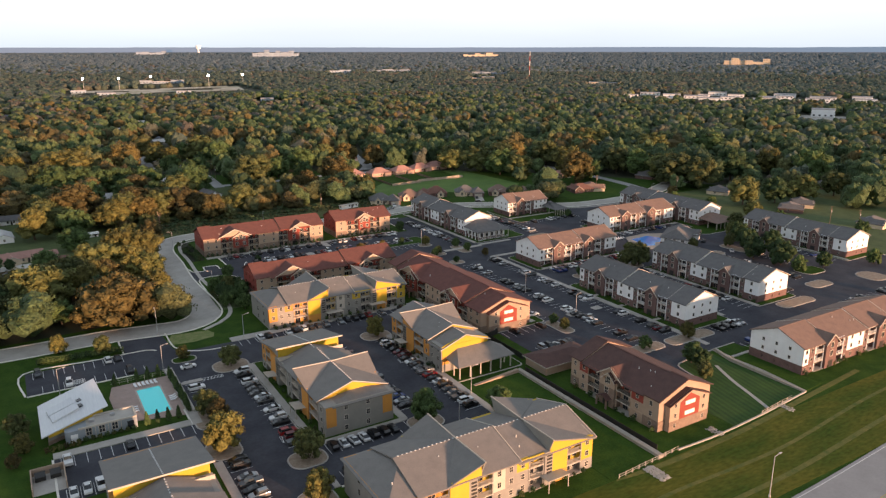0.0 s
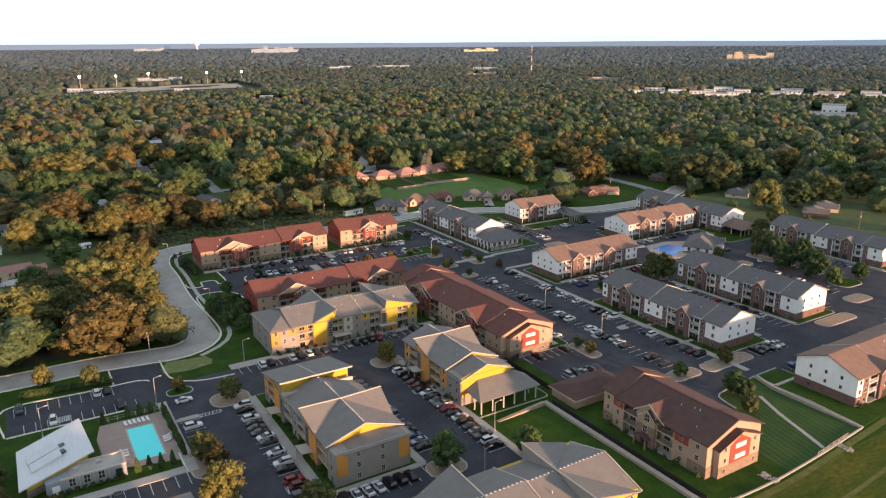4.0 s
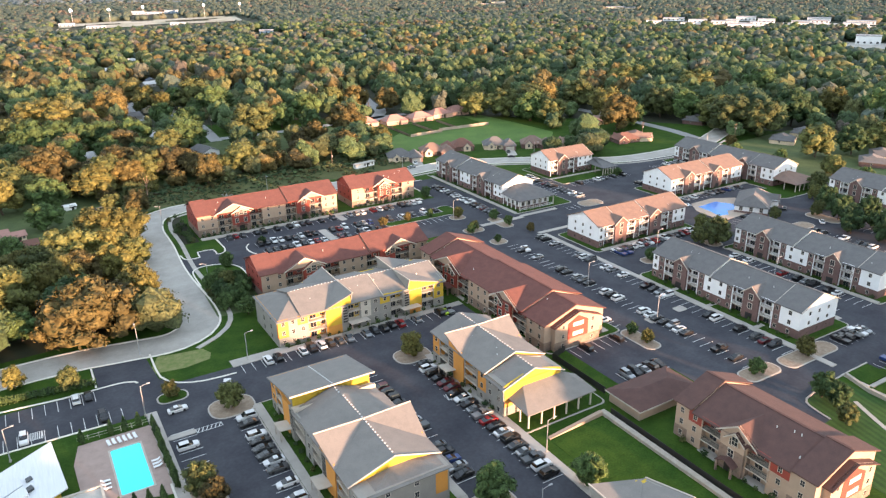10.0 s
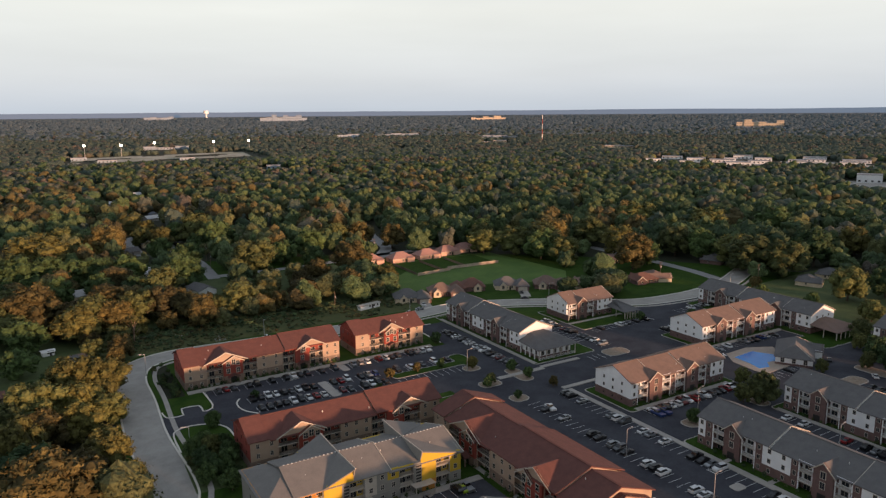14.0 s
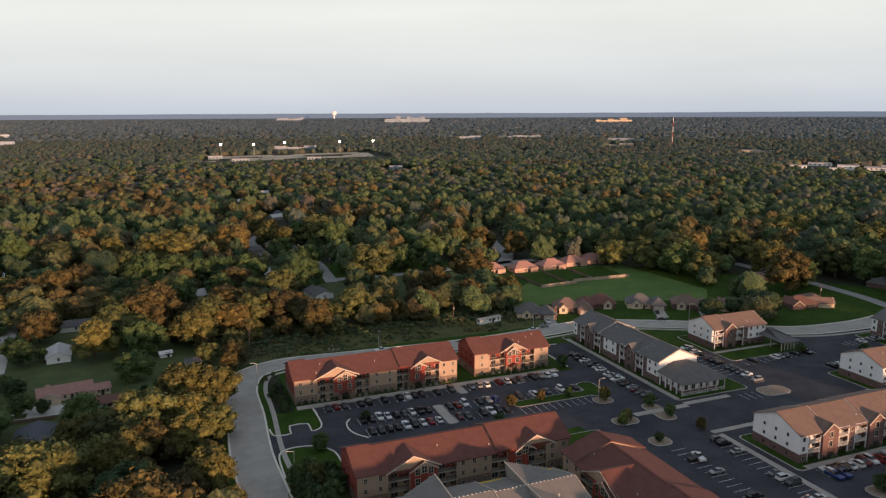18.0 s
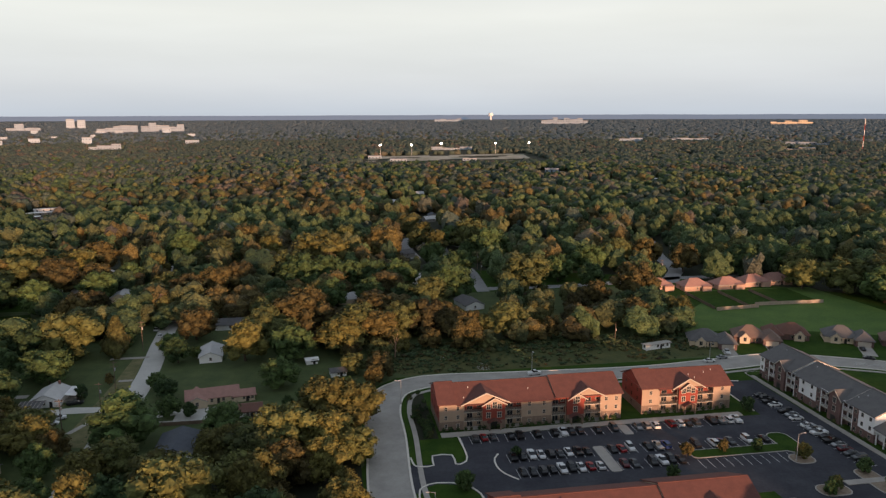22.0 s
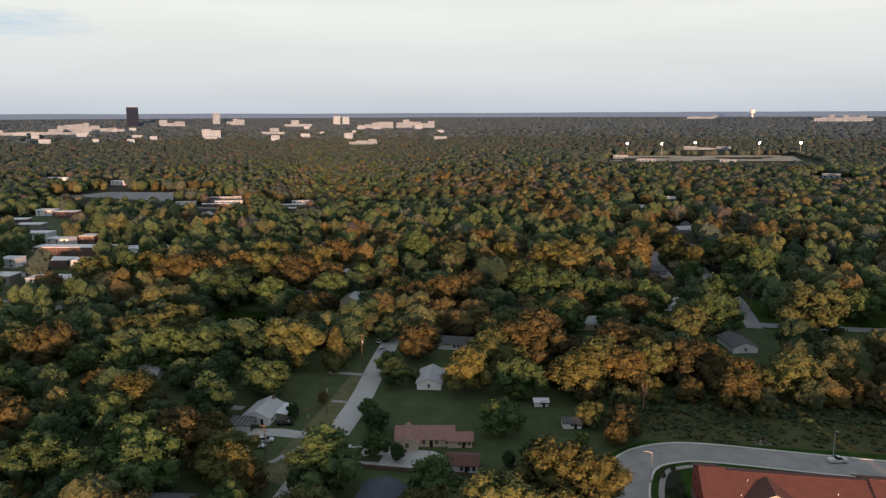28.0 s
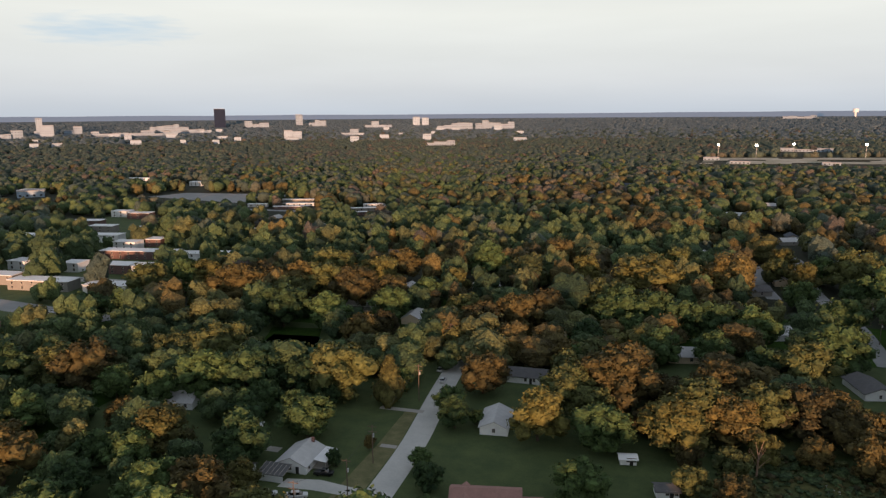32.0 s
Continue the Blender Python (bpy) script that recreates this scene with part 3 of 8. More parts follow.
def lodge(p0, p1, q0, q1, front, spec, roof, gables, steps, label, end="x0", seed=1):
    """A red and tan apartment house: stone foot, recessed balconies, gabled entrances and a stepped gable roof."""
    m, L, D = frame_of(p0, p1, q0, q1, front)
    b = thing("apartment_building", m, label, "apartment building", "red apartment buildings")
    h, rise = 8.4, 3.7
    lay = bays(b, L, D, spec, h, DARK)
    cuts = [0.0] + steps + [L]
    for i in range(len(cuts) - 1):
        dz = 0.0 if i % 2 else 0.55
        last, first = i == len(cuts) - 2, i == 0
        gable_roof(b, cuts[i] + (0 if first else 0.62), cuts[i + 1] - (0 if last else 0.62), 0, D, h + dz, rise, roof)
        ridge_strip(b, cuts[i], cuts[i + 1], D, h + dz, rise, roof)
        if dz or first or last:
            part("gable", gable_end(cuts[i] + 0.2, 0.1, D - 0.1, h, rise + dz - 0.15), REDS if first and end == "x0" else TAN, b)
            part("gable", gable_end(cuts[i + 1] - 0.2, 0.1, D - 0.1, h, rise + dz - 0.15), TAN, b)
    for xc, w, yf, hi, small in gables:
        cross_gable(b, xc, w, yf, D, h, hi, TAN, roof)
        if small:
            cross_gable(b, small, w * 0.5, yf - 0.75, D * 0.5, h - 0.3, hi * 0.62, TAN, roof, 0.35)
            window(b, small, yf - 0.75, h - 1.6, 0, 1.35)
    for kind, x0, x1, yo in lay:
        if kind == "E":
            c = (x0 + x1) / 2
            g = Geo()
            g.plate([(c - 2.2, yo - 2.0, 2.6), (c, yo - 2.0, 3.7), (c, yo, 3.7), (c - 2.2, yo, 2.6)], 0.15)
            g.plate([(c, yo - 2.0, 3.7), (c + 2.2, yo - 2.0, 2.6), (c + 2.2, yo, 2.6), (c, yo, 3.7)], 0.15)
            part("porch_roof", g, roof, b)
            for xx in (c - 1.8, c + 1.8):
                part("porch_post", Geo().box(xx - 0.2, xx + 0.2, yo - 1.9, yo - 1.5, 0, 2.7), STONE, b)
    end_windows(b, L, D, end)
    # end wall: brick-red upper storeys, stone foot
    xe = -0.08 if end == "x0" else L + 0.08
    a, c = (xe, 0.04) if end == "x0" else (L - 0.04, xe)
    if end == "x0":
        part("end_panel", Geo().box(a, c, 0.1, D - 0.1, ST + 0.02, h - 0.02), REDS, b, "dark red siding on the end wall")
        part("stone_base", Geo().box(a, c, D * 0.32, D * 0.72, 0.0, ST), STONE, b)
    else:
        part("end_panel", Geo().box(a, c, D * 0.32, D * 0.72, 0.0, 2 * ST + 1.9), REDS, b)
    part("stone_base", Geo().box(a - 0.02, c + 0.02, -0.03, D * 0.32 - 0.02, 0, ST), STONE, b)
    part("stone_base", Geo().box(a - 0.02, c + 0.02, D * 0.72 + 0.02, D, 0, ST), STONE, b)
    vents(b, L, D, h, rise, seed)
    return b


RED_BAYS = [("W", 3, STONE, TAN, TAN), ("W", 2.6, STONE, TAN, TAN), ("B", 4.4, TAN, TAN, REDS, TAN), ("E", 5.2, STONE, REDS, REDS), ("B", 4.2, TAN, TAN, REDS, TAN), ("W", 7, STONE, TAN, TAN),
            ("B", 3.6, TAN, TAN, REDS, TAN), ("E", 4.2, STONE, REDS, REDS), ("B", 4.4, TAN, TAN, REDS, TAN), ("W", 5.0, STONE, TAN, TAN)]
L1 = "red and tan apartment building with balconies and stone base"
lodge(61, 120, 268, 286, "S", RED_BAYS, ROOF_R, [(14.6, 15.0, -0.3, 3.4, 17.2), (47.5, 11.5, -0.3, 3.0, 44.0)], [5.5, 37.0], L1, "x0", 1)
lodge(128, 159, 270, 286, "S", [("W", 4, STONE, TAN, TAN), ("B", 4.4, TAN, TAN, REDS, TAN), ("E", 4.4, STONE, REDS, REDS), ("B", 4.2, TAN, TAN, REDS, TAN), ("W", 4, STONE, TAN, TAN)], ROOF_R, [(16, 10.5, -0.3, 3.0, 15.6)], [5.5],
      "short red and tan three-storey apartment building in warm sunlight", "x0", 2)
lodge(64, 124, 197, 214, "S", RED_BAYS, ROOF_R, [(14.6, 14.0, -0.3, 3.4, 17.2), (49.5, 11.5, -0.3, 3.0, 46.0)], [5.5, 38.0], L1 + " behind", "x0", 3)
lodge(118, 139, 123, 190, "W", RED_BAYS, ROOF_R, [(18, 15.0, -0.3, 3.6, 20.0), (49, 13.0, -0.3, 3.4, 46.0)], [6.5, 30.0, 57.5], "long red and tan apartment building with an orange gabled end", "x1", 4)
lodge(120, 139, 46, 79, "W", [("W", 3, STONE, TAN, TAN), ("W", 3, TAN, TAN, REDS), ("B", 4.6, TAN, TAN, REDS, TAN), ("E", 5, STONE, STONE, TAN), ("B", 4.6, TAN, TAN, REDS, TAN), ("W", 3.6, TAN, TAN, REDS), ("W", 4.5, STONE, TAN, TAN)], ROOF_D,
      [(16.0, 9.0, -0.3, 3.0, 16.0)], [4.5, 28.0], "dark-roofed tan and red apartment building standing on a lawn", "x1", 5)


def lower_end(b, L, D, z, rise, roof, wall, panel, depth=1.6):
    """The gabled bay that steps forward from an end wall, with a red panel and its own low roof."""
    y0, y1 = D * 0.12, D * 0.88
    m = (y0 + y1) / 2
    part("end_bay", Geo().box(L, L + depth, y0, y1, 0, z), wall, b)
    part("gable", gable_end(L + depth - 0.15, y0, y1, z, rise), wall, b)
    s = rise / ((y1 - y0) / 2)
    gable_roof(b, L - 1.0, L + depth, y0, y1, z, rise, roof, 0.5, 0.2, "end_roof")
    g = Geo()
    g.v = [(L + depth + 0.08, m - 3.6, ST), (L + depth + 0.08, m + 3.6, ST), (L + depth + 0.08, m + 3.6, z - 0.2), (L + depth + 0.08, m, z + 1.8), (L + depth + 0.08, m - 3.6, z - 0.2)]
    g.v += [(L + depth - 0.1, y, zz) for _, y, zz in g.v[:5]]
    g.f = [(0, 1, 2, 3, 4), (9, 8, 7, 6, 5)] + [(i, i + 5, (i + 1) % 5 + 5, (i + 1) % 5) for i in range(5)]
    part("end_panel", g, panel, b)
    part("stone_base", Geo().box(L + depth - 0.2, L + depth + 0.05, y0, y1, 0, ST - 0.02), STONE, b)
    for n in range(3):
        if n:
            part("pale_window_band", Geo().box(L + depth + 0.06, L + depth + 0.2, m - 1.9, m + 1.9, n * ST + 0.7, n * ST + 1.9), TRIM, b, "wide pale window band on red siding")
            part("pane", Geo().box(L + depth + 0.1, L + depth + 0.22, m - 1.7, m - 0.08, n * ST + 0.82, n * ST + 1.78).box(L + depth + 0.1, L + depth + 0.22, m + 0.08, m + 1.7, n * ST + 0.82, n * ST + 1.78), WHITE, b)
        for yy in (m - 5.2, m + 5.2):
            window(b, L + depth + 0.08 if abs(yy - m) < 3 else L + depth, yy, n * ST + 0.8, 90, 0.75)


for ob in [o for o in scene.objects if o.get("category") == "apartment building"]:
    if "orange gabled end" in ob["label"]:
        lower_end(ob, 67, 21, 7.6, 3.0, ROOF_R, TAN, REDS)
    elif "standing on a lawn" in ob["label"]:
        lower_end(ob, 33, 19, 7.6, 2.8, ROOF_D, TAN, REDS)

# ---- yellow apartments ----
def wedge(b, xl, xh, D, z, rise, roof, wall, tall, both=True, over=1.5):
    """A facet that climbs from the eaves at xl to the ridge's height at xh, with an upright wall under its high edge."""
    zr = z + rise
    d = 0.28 if xh > xl else -0.28
    for side in ((1, -1) if both else (1,)):
        Y = (lambda y: y) if side == 1 else (lambda y: D - y)
        tri = [(xh, Y(D / 2), zr + 0.06), (xl, Y(-0.6), z - 0.25), (xh, Y(-over), zr + 0.35)]
        n = (Vector(tri[1]) - Vector(tri[0])).cross(Vector(tri[2]) - Vector(tri[0]))
        if n.z < 0:
            tri = [tri[0], tri[2], tri[1]]
        part("raised_roof", Geo().plate(tri, 0.3), roof, b)
        g = Geo()
        a = [(Y(D / 2), zr - 0.3), (Y(-over + 0.2), zr + 0.02), (Y(0.0), z - 0.2)]
        g.v = [(xh, y, zz) for y, zz in a] + [(xh - d, y, zz) for y, zz in a]
        g.f = [(0, 1, 2), (5, 4, 3), (0, 3, 4, 1), (1, 4, 5, 2), (2, 5, 3, 0)]
        part("clerestory_wall", g, GREYS, b)
        part("parapet", Geo().rod((xh, Y(D / 2), zr + 0.1), (xh, Y(-over), zr + 0.38), 0.17, 0.17, 4), TRIM, b)
        f = Geo()
        yy = Y(-0.42)
        pts = [(xl + (xh - xl) * 0.15, z - 0.3), (xh - d * 0.6, z - 0.3), (xh - d * 0.6, zr - 0.05), (xl + (xh - xl) * 0.15, z + rise * 0.1)]
        f.v = [(x, yy, zz) for x, zz in pts] + [(x, yy + 0.3 * side, zz) for x, zz in pts]
        f.f = [(0, 1, 2, 3), (7, 6, 5, 4)] + [(i, i + 4, (i + 1) % 4 + 4, (i + 1) % 4) for i in range(4)]
        part("tall_panel", f, tall, b)


def canopy(b, x0, x1, y0=-3.4):
    part("canopy", Geo().plate([(x0, y0, 3.25), (x1, y0, 3.25), (x1, -0.3, 2.95), (x0, -0.3, 2.95)], 0.18), TRIM, b, "pale flat entrance canopy")
    for xx in (x0 + 0.25, x1 - 0.25):
        part("canopy_post", Geo().box(xx - 0.08, xx + 0.08, y0 + 0.15, y0 + 0.31, 0, 3.1), TRIM, b)


def hip_end(b, x0, x1, D, z, rise, roof, over=0.6, y0=0.0, low=0.0):
    """A roof end that slopes down on three sides towards x0; low sets it down below the main ridge."""
    m = (y0 + D) / 2
    s = -1 if x0 > x1 else 1
    a = x0 - over * s
    top = z + rise - low
    zz = z - over * rise / m
    g = Geo()
    for tri in ([(a, y0 - over, zz), (a, D + over, zz), (x1, m, top)], [(a, y0 - over, zz), (x1, m, top), (x1, y0 - over, zz)], [(a, D + over, zz), (x1, D + over, zz), (x1, m, top)]):
        n = (Vector(tri[1]) - Vector(tri[0])).cross(Vector(tri[2]) - Vector(tri[0]))
        g.plate(tri if n.z > 0 else tri[::-1], 0.25)
    part("hip_roof", g, roof, b)


def shed_end(b, xh, D, z, rise, roof):
    """An end roof that climbs in one plane to a high edge at xh, with a yellow clerestory wall under that edge."""
    zr = z + rise + 0.25
    part("shed_roof", Geo().plate([(-0.6, -0.7, z - 0.15), (xh, -0.7, zr), (xh, D + 0.7, zr), (-0.6, D + 0.7, z - 0.15)], 0.28), roof, b)
    part("clerestory_wall", Geo().box(xh - 1.3, xh - 1.1, 0.2, D - 0.2, z - 0.3, zr - 0.5), YELLOW, b, "yellow clerestory wall")
    part("fascia", Geo().box(xh, xh + 0.12, -0.75, D + 0.75, zr - 0.32, zr + 0.04), TRIM, b)
    for y0, y1 in ((-0.2, D * 0.34), (D * 0.66, D + 0.2)):
        part("terrace_floor", Geo().box(xh - 1.1, xh + 1.3, y0, y1, z - 0.3, z + 0.1), TRIM, b)
        part("terrace_rail", Geo().box(xh + 1.2, xh + 1.34, y0, y1, z + 0.1, z + 0.95), TRIM, b)
    for y in (0.3, D - 0.5):
        part("side_wall", Geo().prism([(0.2, y), (xh - 1.2, y), (xh - 1.2, y + 0.2), (0.2, y + 0.2)], z - 0.2, [z - 0.05, zr - 0.55, zr - 0.55, z - 0.05]), GREYS, b)
    g = Geo()
    x = 0.4
    while x < xh - 0.4:
        zz = z - 0.15 + (x + 0.6) / (xh + 0.6) * (zr - z + 0.15)
        g.box(x, x + 0.3, D / 2 - 0.15, D / 2 + 0.15, zz - 0.05, zz + 0.16)
        x += 1.05
    tagged(part("ridge_vent", g, PAINT, b), "white ridge vents", kind="stuff")


def ridge_lights(b, x0, x1, D, z):
    x = x0
    g = Geo()
    while x < x1:
        g.box(x, x + 0.3, D / 2 - 0.15, D / 2 + 0.15, z, z + 0.14)
        x += 1.05
    tagged(part("ridge_vent", g, PAINT, b), "white ridge vents", kind="stuff")


def villa(p0, p1, q0, q1, front, spec, segs, wedges, label, end="x0", hips=(), canopies=(), seed=1, bright=False, shed=0.0):
    """A grey and yellow apartment house with raised roof facets, tall yellow panels and balconies."""
    m, L, D = frame_of(p0, p1, q0, q1, front)
    b = thing("apartment_building", m, label, "apartment building", "yellow apartment buildings")
    h, rise = 8.3, 3.1
    bays(b, L, D, spec, h, TRIM, 1.5)
    for x0, x1, dz in segs:
        gable_roof(b, x0, x1, 0, D, h + dz, rise, ROOF_Y, 0.6)
        part("gable", gable_end(x0 + 0.2, 0.1, D - 0.1, h - 0.05, rise + dz - 0.15), GREYS, b)
        part("gable", gable_end(x1 - 0.2, 0.1, D - 0.1, h - 0.05, rise + dz - 0.15), YELLOW if dz > 0.2 or (bright and x1 > L - 1) else GREYS, b)
        for s in (-1, 1):
            y = D / 2 + s * (D / 2 + 0.6)
            part("bargeboard", Geo().rod((x1 + 0.6, y, h + dz - 0.7 * rise / (D / 2) + 0.05), (x1 + 0.6, D / 2, h + dz + rise + 0.03), 0.15, 0.15, 4), TRIM, b)
        ridge_lights(b, x0 + 0.5, x1 - 0.3, D, h + dz + rise)
    for w in wedges:
        wedge(b, w[0], w[1], D, h + (w[3] if len(w) > 3 else 0), rise, ROOF_Y, GREYS, w[2])
    if shed:
        shed_end(b, shed, D, h, rise, ROOF_Y)
    for hp in hips:
        hip_end(b, hp[0], hp[1], D, h - 0.05, rise, ROOF_Y, 0.6, *hp[2:])
    for c in canopies:
        canopy(b, *c)
    end_windows(b, L, D, end, (0.3, 0.62), 0.9)
    for y0, y1, mm in ((0.02, 0.16, ORANGE), (0.84, 0.98, ORANGE)) if end == "x1" else ():
        xe = (-0.07, 0.03) if end == "x0" else (L - 0.03, L + 0.07)
        part("end_panel", Geo().box(*xe, D * y0, D * y1, 2.6, h - 0.3), mm, b)
    if end == "x0":
        part("end_panel", Geo().box(-0.08, 0.04, 1.2, D - 0.1, 0.0, h - 0.05), GREYS, b)
    if bright:
        part("yellow_band", Geo().box(L - 0.04, L + 0.12, 0.3, D - 0.3, 5.2, h + 0.1), YELLOW, b, "bright yellow band under the gable")
    vents(b, L, D, h, rise, seed, 5)
    return b


YB = [("W", 3, GREYS, ORANGE, ORANGE), ("W", 2.6, GREYS, GREYS, GREYS), ("W", 3, GREYS, GREYS, ORANGE), ("B", 5.4, ORANGE, ORANGE, ORANGE, GREYS), ("T", 4.6, ORANGE, YELLOW, YELLOW), ("S", 2.0, GREYS, GREYS, GREYS),
      ("B", 4.2, GREYS, YELLOW, YELLOW, GREYS), ("W", 3.2, GREYS, TRIM, TRIM), ("W", 3, GREYS, GREYS, GREYS), ("W", 3.2, GREYS, GREYS, YELLOW), ("B", 4.2, GREYS, GREYS, YELLOW, GREYS), ("S", 2.2, GREYS, GREYS, GREYS),
      ("T", 4.2, ORANGE, YELLOW, YELLOW), ("B", 4.4, GREYS, YELLOW, YELLOW, GREYS), ("W", 3.4, GREYS, YELLOW, YELLOW)]
villa(58, 111, 164, 184, "S", YB, [(7.2, 31.5, 0.3), (32.1, 53, -0.2)], [(13.5, 22.0, YELLOW, 0.3), (53.0, 40.5, YELLOW, -0.1)], "grey and yellow apartment building with raised roof facets", "x0", [(0, 8.2, 0.0, 0.3)], [(20.5, 26.5), (37.5, 43.5)], 11)
villa(42, 95, 43, 64, "S", YB, [(7.2, 31.5, 0.3), (32.1, 53, -0.2)], [(13.0, 22.0, YELLOW, 0.3), (53.0, 40.0, YELLOW, -0.1)], "large yellow and grey apartment building with tan shingle roof and balconies", "x0", [(0, 8.2, 0.0, 0.3)], [(37.5, 43.5)], 12)
YB1 = [("W", 3, GREYS, ORANGE, ORANGE), ("B", 4.2, GREYS, ORANGE, ORANGE, GREYS), ("T", 3.4, ORANGE, ORANGE, ORANGE), ("S", 2, GREYS, GREYS, GREYS), ("B", 5, GREYS, GREYS, GREYS, GREYS), ("W", 3, GREYS, GREYS, GREYS), ("B", 4.6, GREYS, GREYS, GREYS, GREYS),
       ("S", 2, GREYS, GREYS, GREYS), ("T", 3.6, ORANGE, ORANGE, ORANGE), ("B", 5, ORANGE, ORANGE, ORANGE, GREYS), ("W", 3.4, GREYS, GREYS, GREYS)]
villa(47, 66, 87, 137, "W", YB1, [(16.2, 20.4, -0.35), (21.0, 45.5, 0.3)], [(40.5, 31.8, ORANGE, 0.3)], "grey apartment building with yellow clerestories and pale ridge vents", "x1", [(50, 43.5, 2.6, 1.9)], [(11, 15), (33, 37.5)], 13, False, 16.0)
villa(91, 108, 104, 136, "W", [("W", 3, GREYS, ORANGE, ORANGE), ("B", 4, GREYS, GREYS, GREYS, GREYS), ("S", 2.2, GREYS, GREYS, GREYS), ("T", 4, ORANGE, ORANGE, ORANGE), ("B", 5, ORANGE, ORANGE, ORANGE, GREYS), ("W", 3, GREYS, ORANGE, ORANGE), ("W", 6, GREYS, GREYS, GREYS)],
      [(0, 24.5, 0.3), (25.2, 32, -0.5)], [(16.0, 8.5, ORANGE, 0.3)], "short grey apartment building with a bright yellow gable and a porch", "x1", [], [(8.0, 12.0)], 14, True)
villa(-3, 16, 48, 90, "W", YB1[:8], [(18.2, 25.0, -0.35), (25.6, 42, 0.2)], [], "grey-roofed apartment building with yellow clerestory panels", "x1", [], [], 15, False, 18.0)

# ---- porch at the short yellow house ----
def posts_row(b, xs, ys, z, r=0.16, material=None):
    for x in xs:
        for y in ys:
            part("post", Geo().box(x - r, x + r, y - r, y + r, 0, z), material or TRIM, b)


def porch(p0, p1, q0, q1, z, rise, roof, label):
    b = thing("porch", at(p0, q0), label, "porch")
    L, D = p1 - p0, q1 - q0
    part("porch_floor", Geo().box(0, L, 0, D, -0.1, 0.16), CONC, b)
    g = Geo()
    c0, c1, o = D * 0.5, L - D * 0.5, 0.6
    m = D
    A, B, C, E = (-o, -o, z), (L + o, -o, z), (L + o, m, z + 0.6), (-o, m, z + 0.6)
    t0, t1 = (c0, m, z + rise), (c1, m, z + rise)
    g.plate([A, B, t1, t0], 0.22)
    g.plate([A, t0, E], 0.22)
    g.plate([B, C, t1], 0.22)
    part("roof", g, roof, b)
    posts_row(b, [0.3 + (L - 0.6) * i / 5 for i in range(6)], [0.3], z)
    posts_row(b, [0.3, L - 0.3], [D * 0.5], z)
    return b


porch(93, 112, 97, 104, 4.3, 2.6, ROOF_Y, "open porch with tan shingle roof and pale posts")

# ---- white and brick apartments ----
WINFLAT.append(1)

def terrace(p0, p1, q0, q1, front, spec, roof, gables, cuts, label, end="x0", seed=1, rise=3.6):
    m, L, D = frame_of(p0, p1, q0, q1, front)
    b = thing("apartment_building", m, label, "apartment building", "white apartment buildings")
    h = 8.4
    bays(b, L, D, spec, h, WHITE)
    cs = [0.0] + cuts + [L]
    for i in range(len(cs) - 1):
        dz = 0.28 if i % 2 == 0 else 0.0
        gable_roof(b, cs[i] + (0.6 if i else 0), cs[i + 1] - (0.6 if i < len(cs) - 2 else 0), 0, D, h + dz, rise, roof, 0.5)
        ridge_strip(b, cs[i], cs[i + 1], D, h + dz, rise, roof)
        for x in (cs[i] + 0.2, cs[i + 1] - 0.2):
            part("gable", gable_end(x, 0.1, D - 0.1, h - 0.02, rise + dz - 0.1), WHITE, b)
        for s in (-1, 1):
            y = D / 2 + s * (D / 2 + 0.5)
            x = cs[i + 1] + (0.45 if i == len(cs) - 2 else -0.12)
            part("bargeboard", Geo().rod((x, y, h + dz - 0.5 * rise / (D / 2) + 0.02), (x, D / 2, h + dz + rise + 0.02), 0.13, 0.13, 4), TRIM, b)
    for xc, w in gables:
        cross_gable(b, xc, w, -0.85, D, h - 0.2, 2.6, BRICK, roof, 0.4)
        window(b, xc, -0.85, h - 2.1, 0, 1.3)
    end_windows(b, L, D, end, (0.25, 0.5, 0.75), 0.7)
    xe = (-0.09, 0.03) if end == "x0" else (L - 0.03, L + 0.09)
    part("brick_base", Geo().box(*xe, -0.07, D, 0, ST - 0.05), BRICK, b)
    vents(b, L, D, h, rise, seed, 4)
    return b


GB = [("W", 2.4, BRICK, WHITE, WHITE), ("W", 2.4, BRICK, BRICK, BRICK), ("B", 4.2, BRICK, WHITE, WHITE, WHITE), ("E", 5, BRICK, BRICK, BRICK), ("B", 4.2, BRICK, WHITE, WHITE, WHITE), ("W", 2, BRICK, BRICK, BRICK),
      ("W", 8, BRICK, WHITE, WHITE), ("W", 2, BRICK, BRICK, BRICK), ("B", 4.2, BRICK, WHITE, WHITE, WHITE), ("E", 5, BRICK, BRICK, BRICK), ("B", 4.2, BRICK, WHITE, WHITE, WHITE), ("W", 2, BRICK, BRICK, BRICK), ("W", 6, BRICK, WHITE, WHITE)]
LG = "long white apartment building with brick bays and grey roof"
LB = "white apartment building with brick bays and brown roof"


def gcx(L, spec=GB):
    tot, x, out = sum(s[1] for s in spec), 0, []
    for s in spec:
        if s[0] == "E":
            out.append(((x + s[1] / 2) * L / tot, s[1] * L / tot + 0.8))
        x += s[1]
    return out


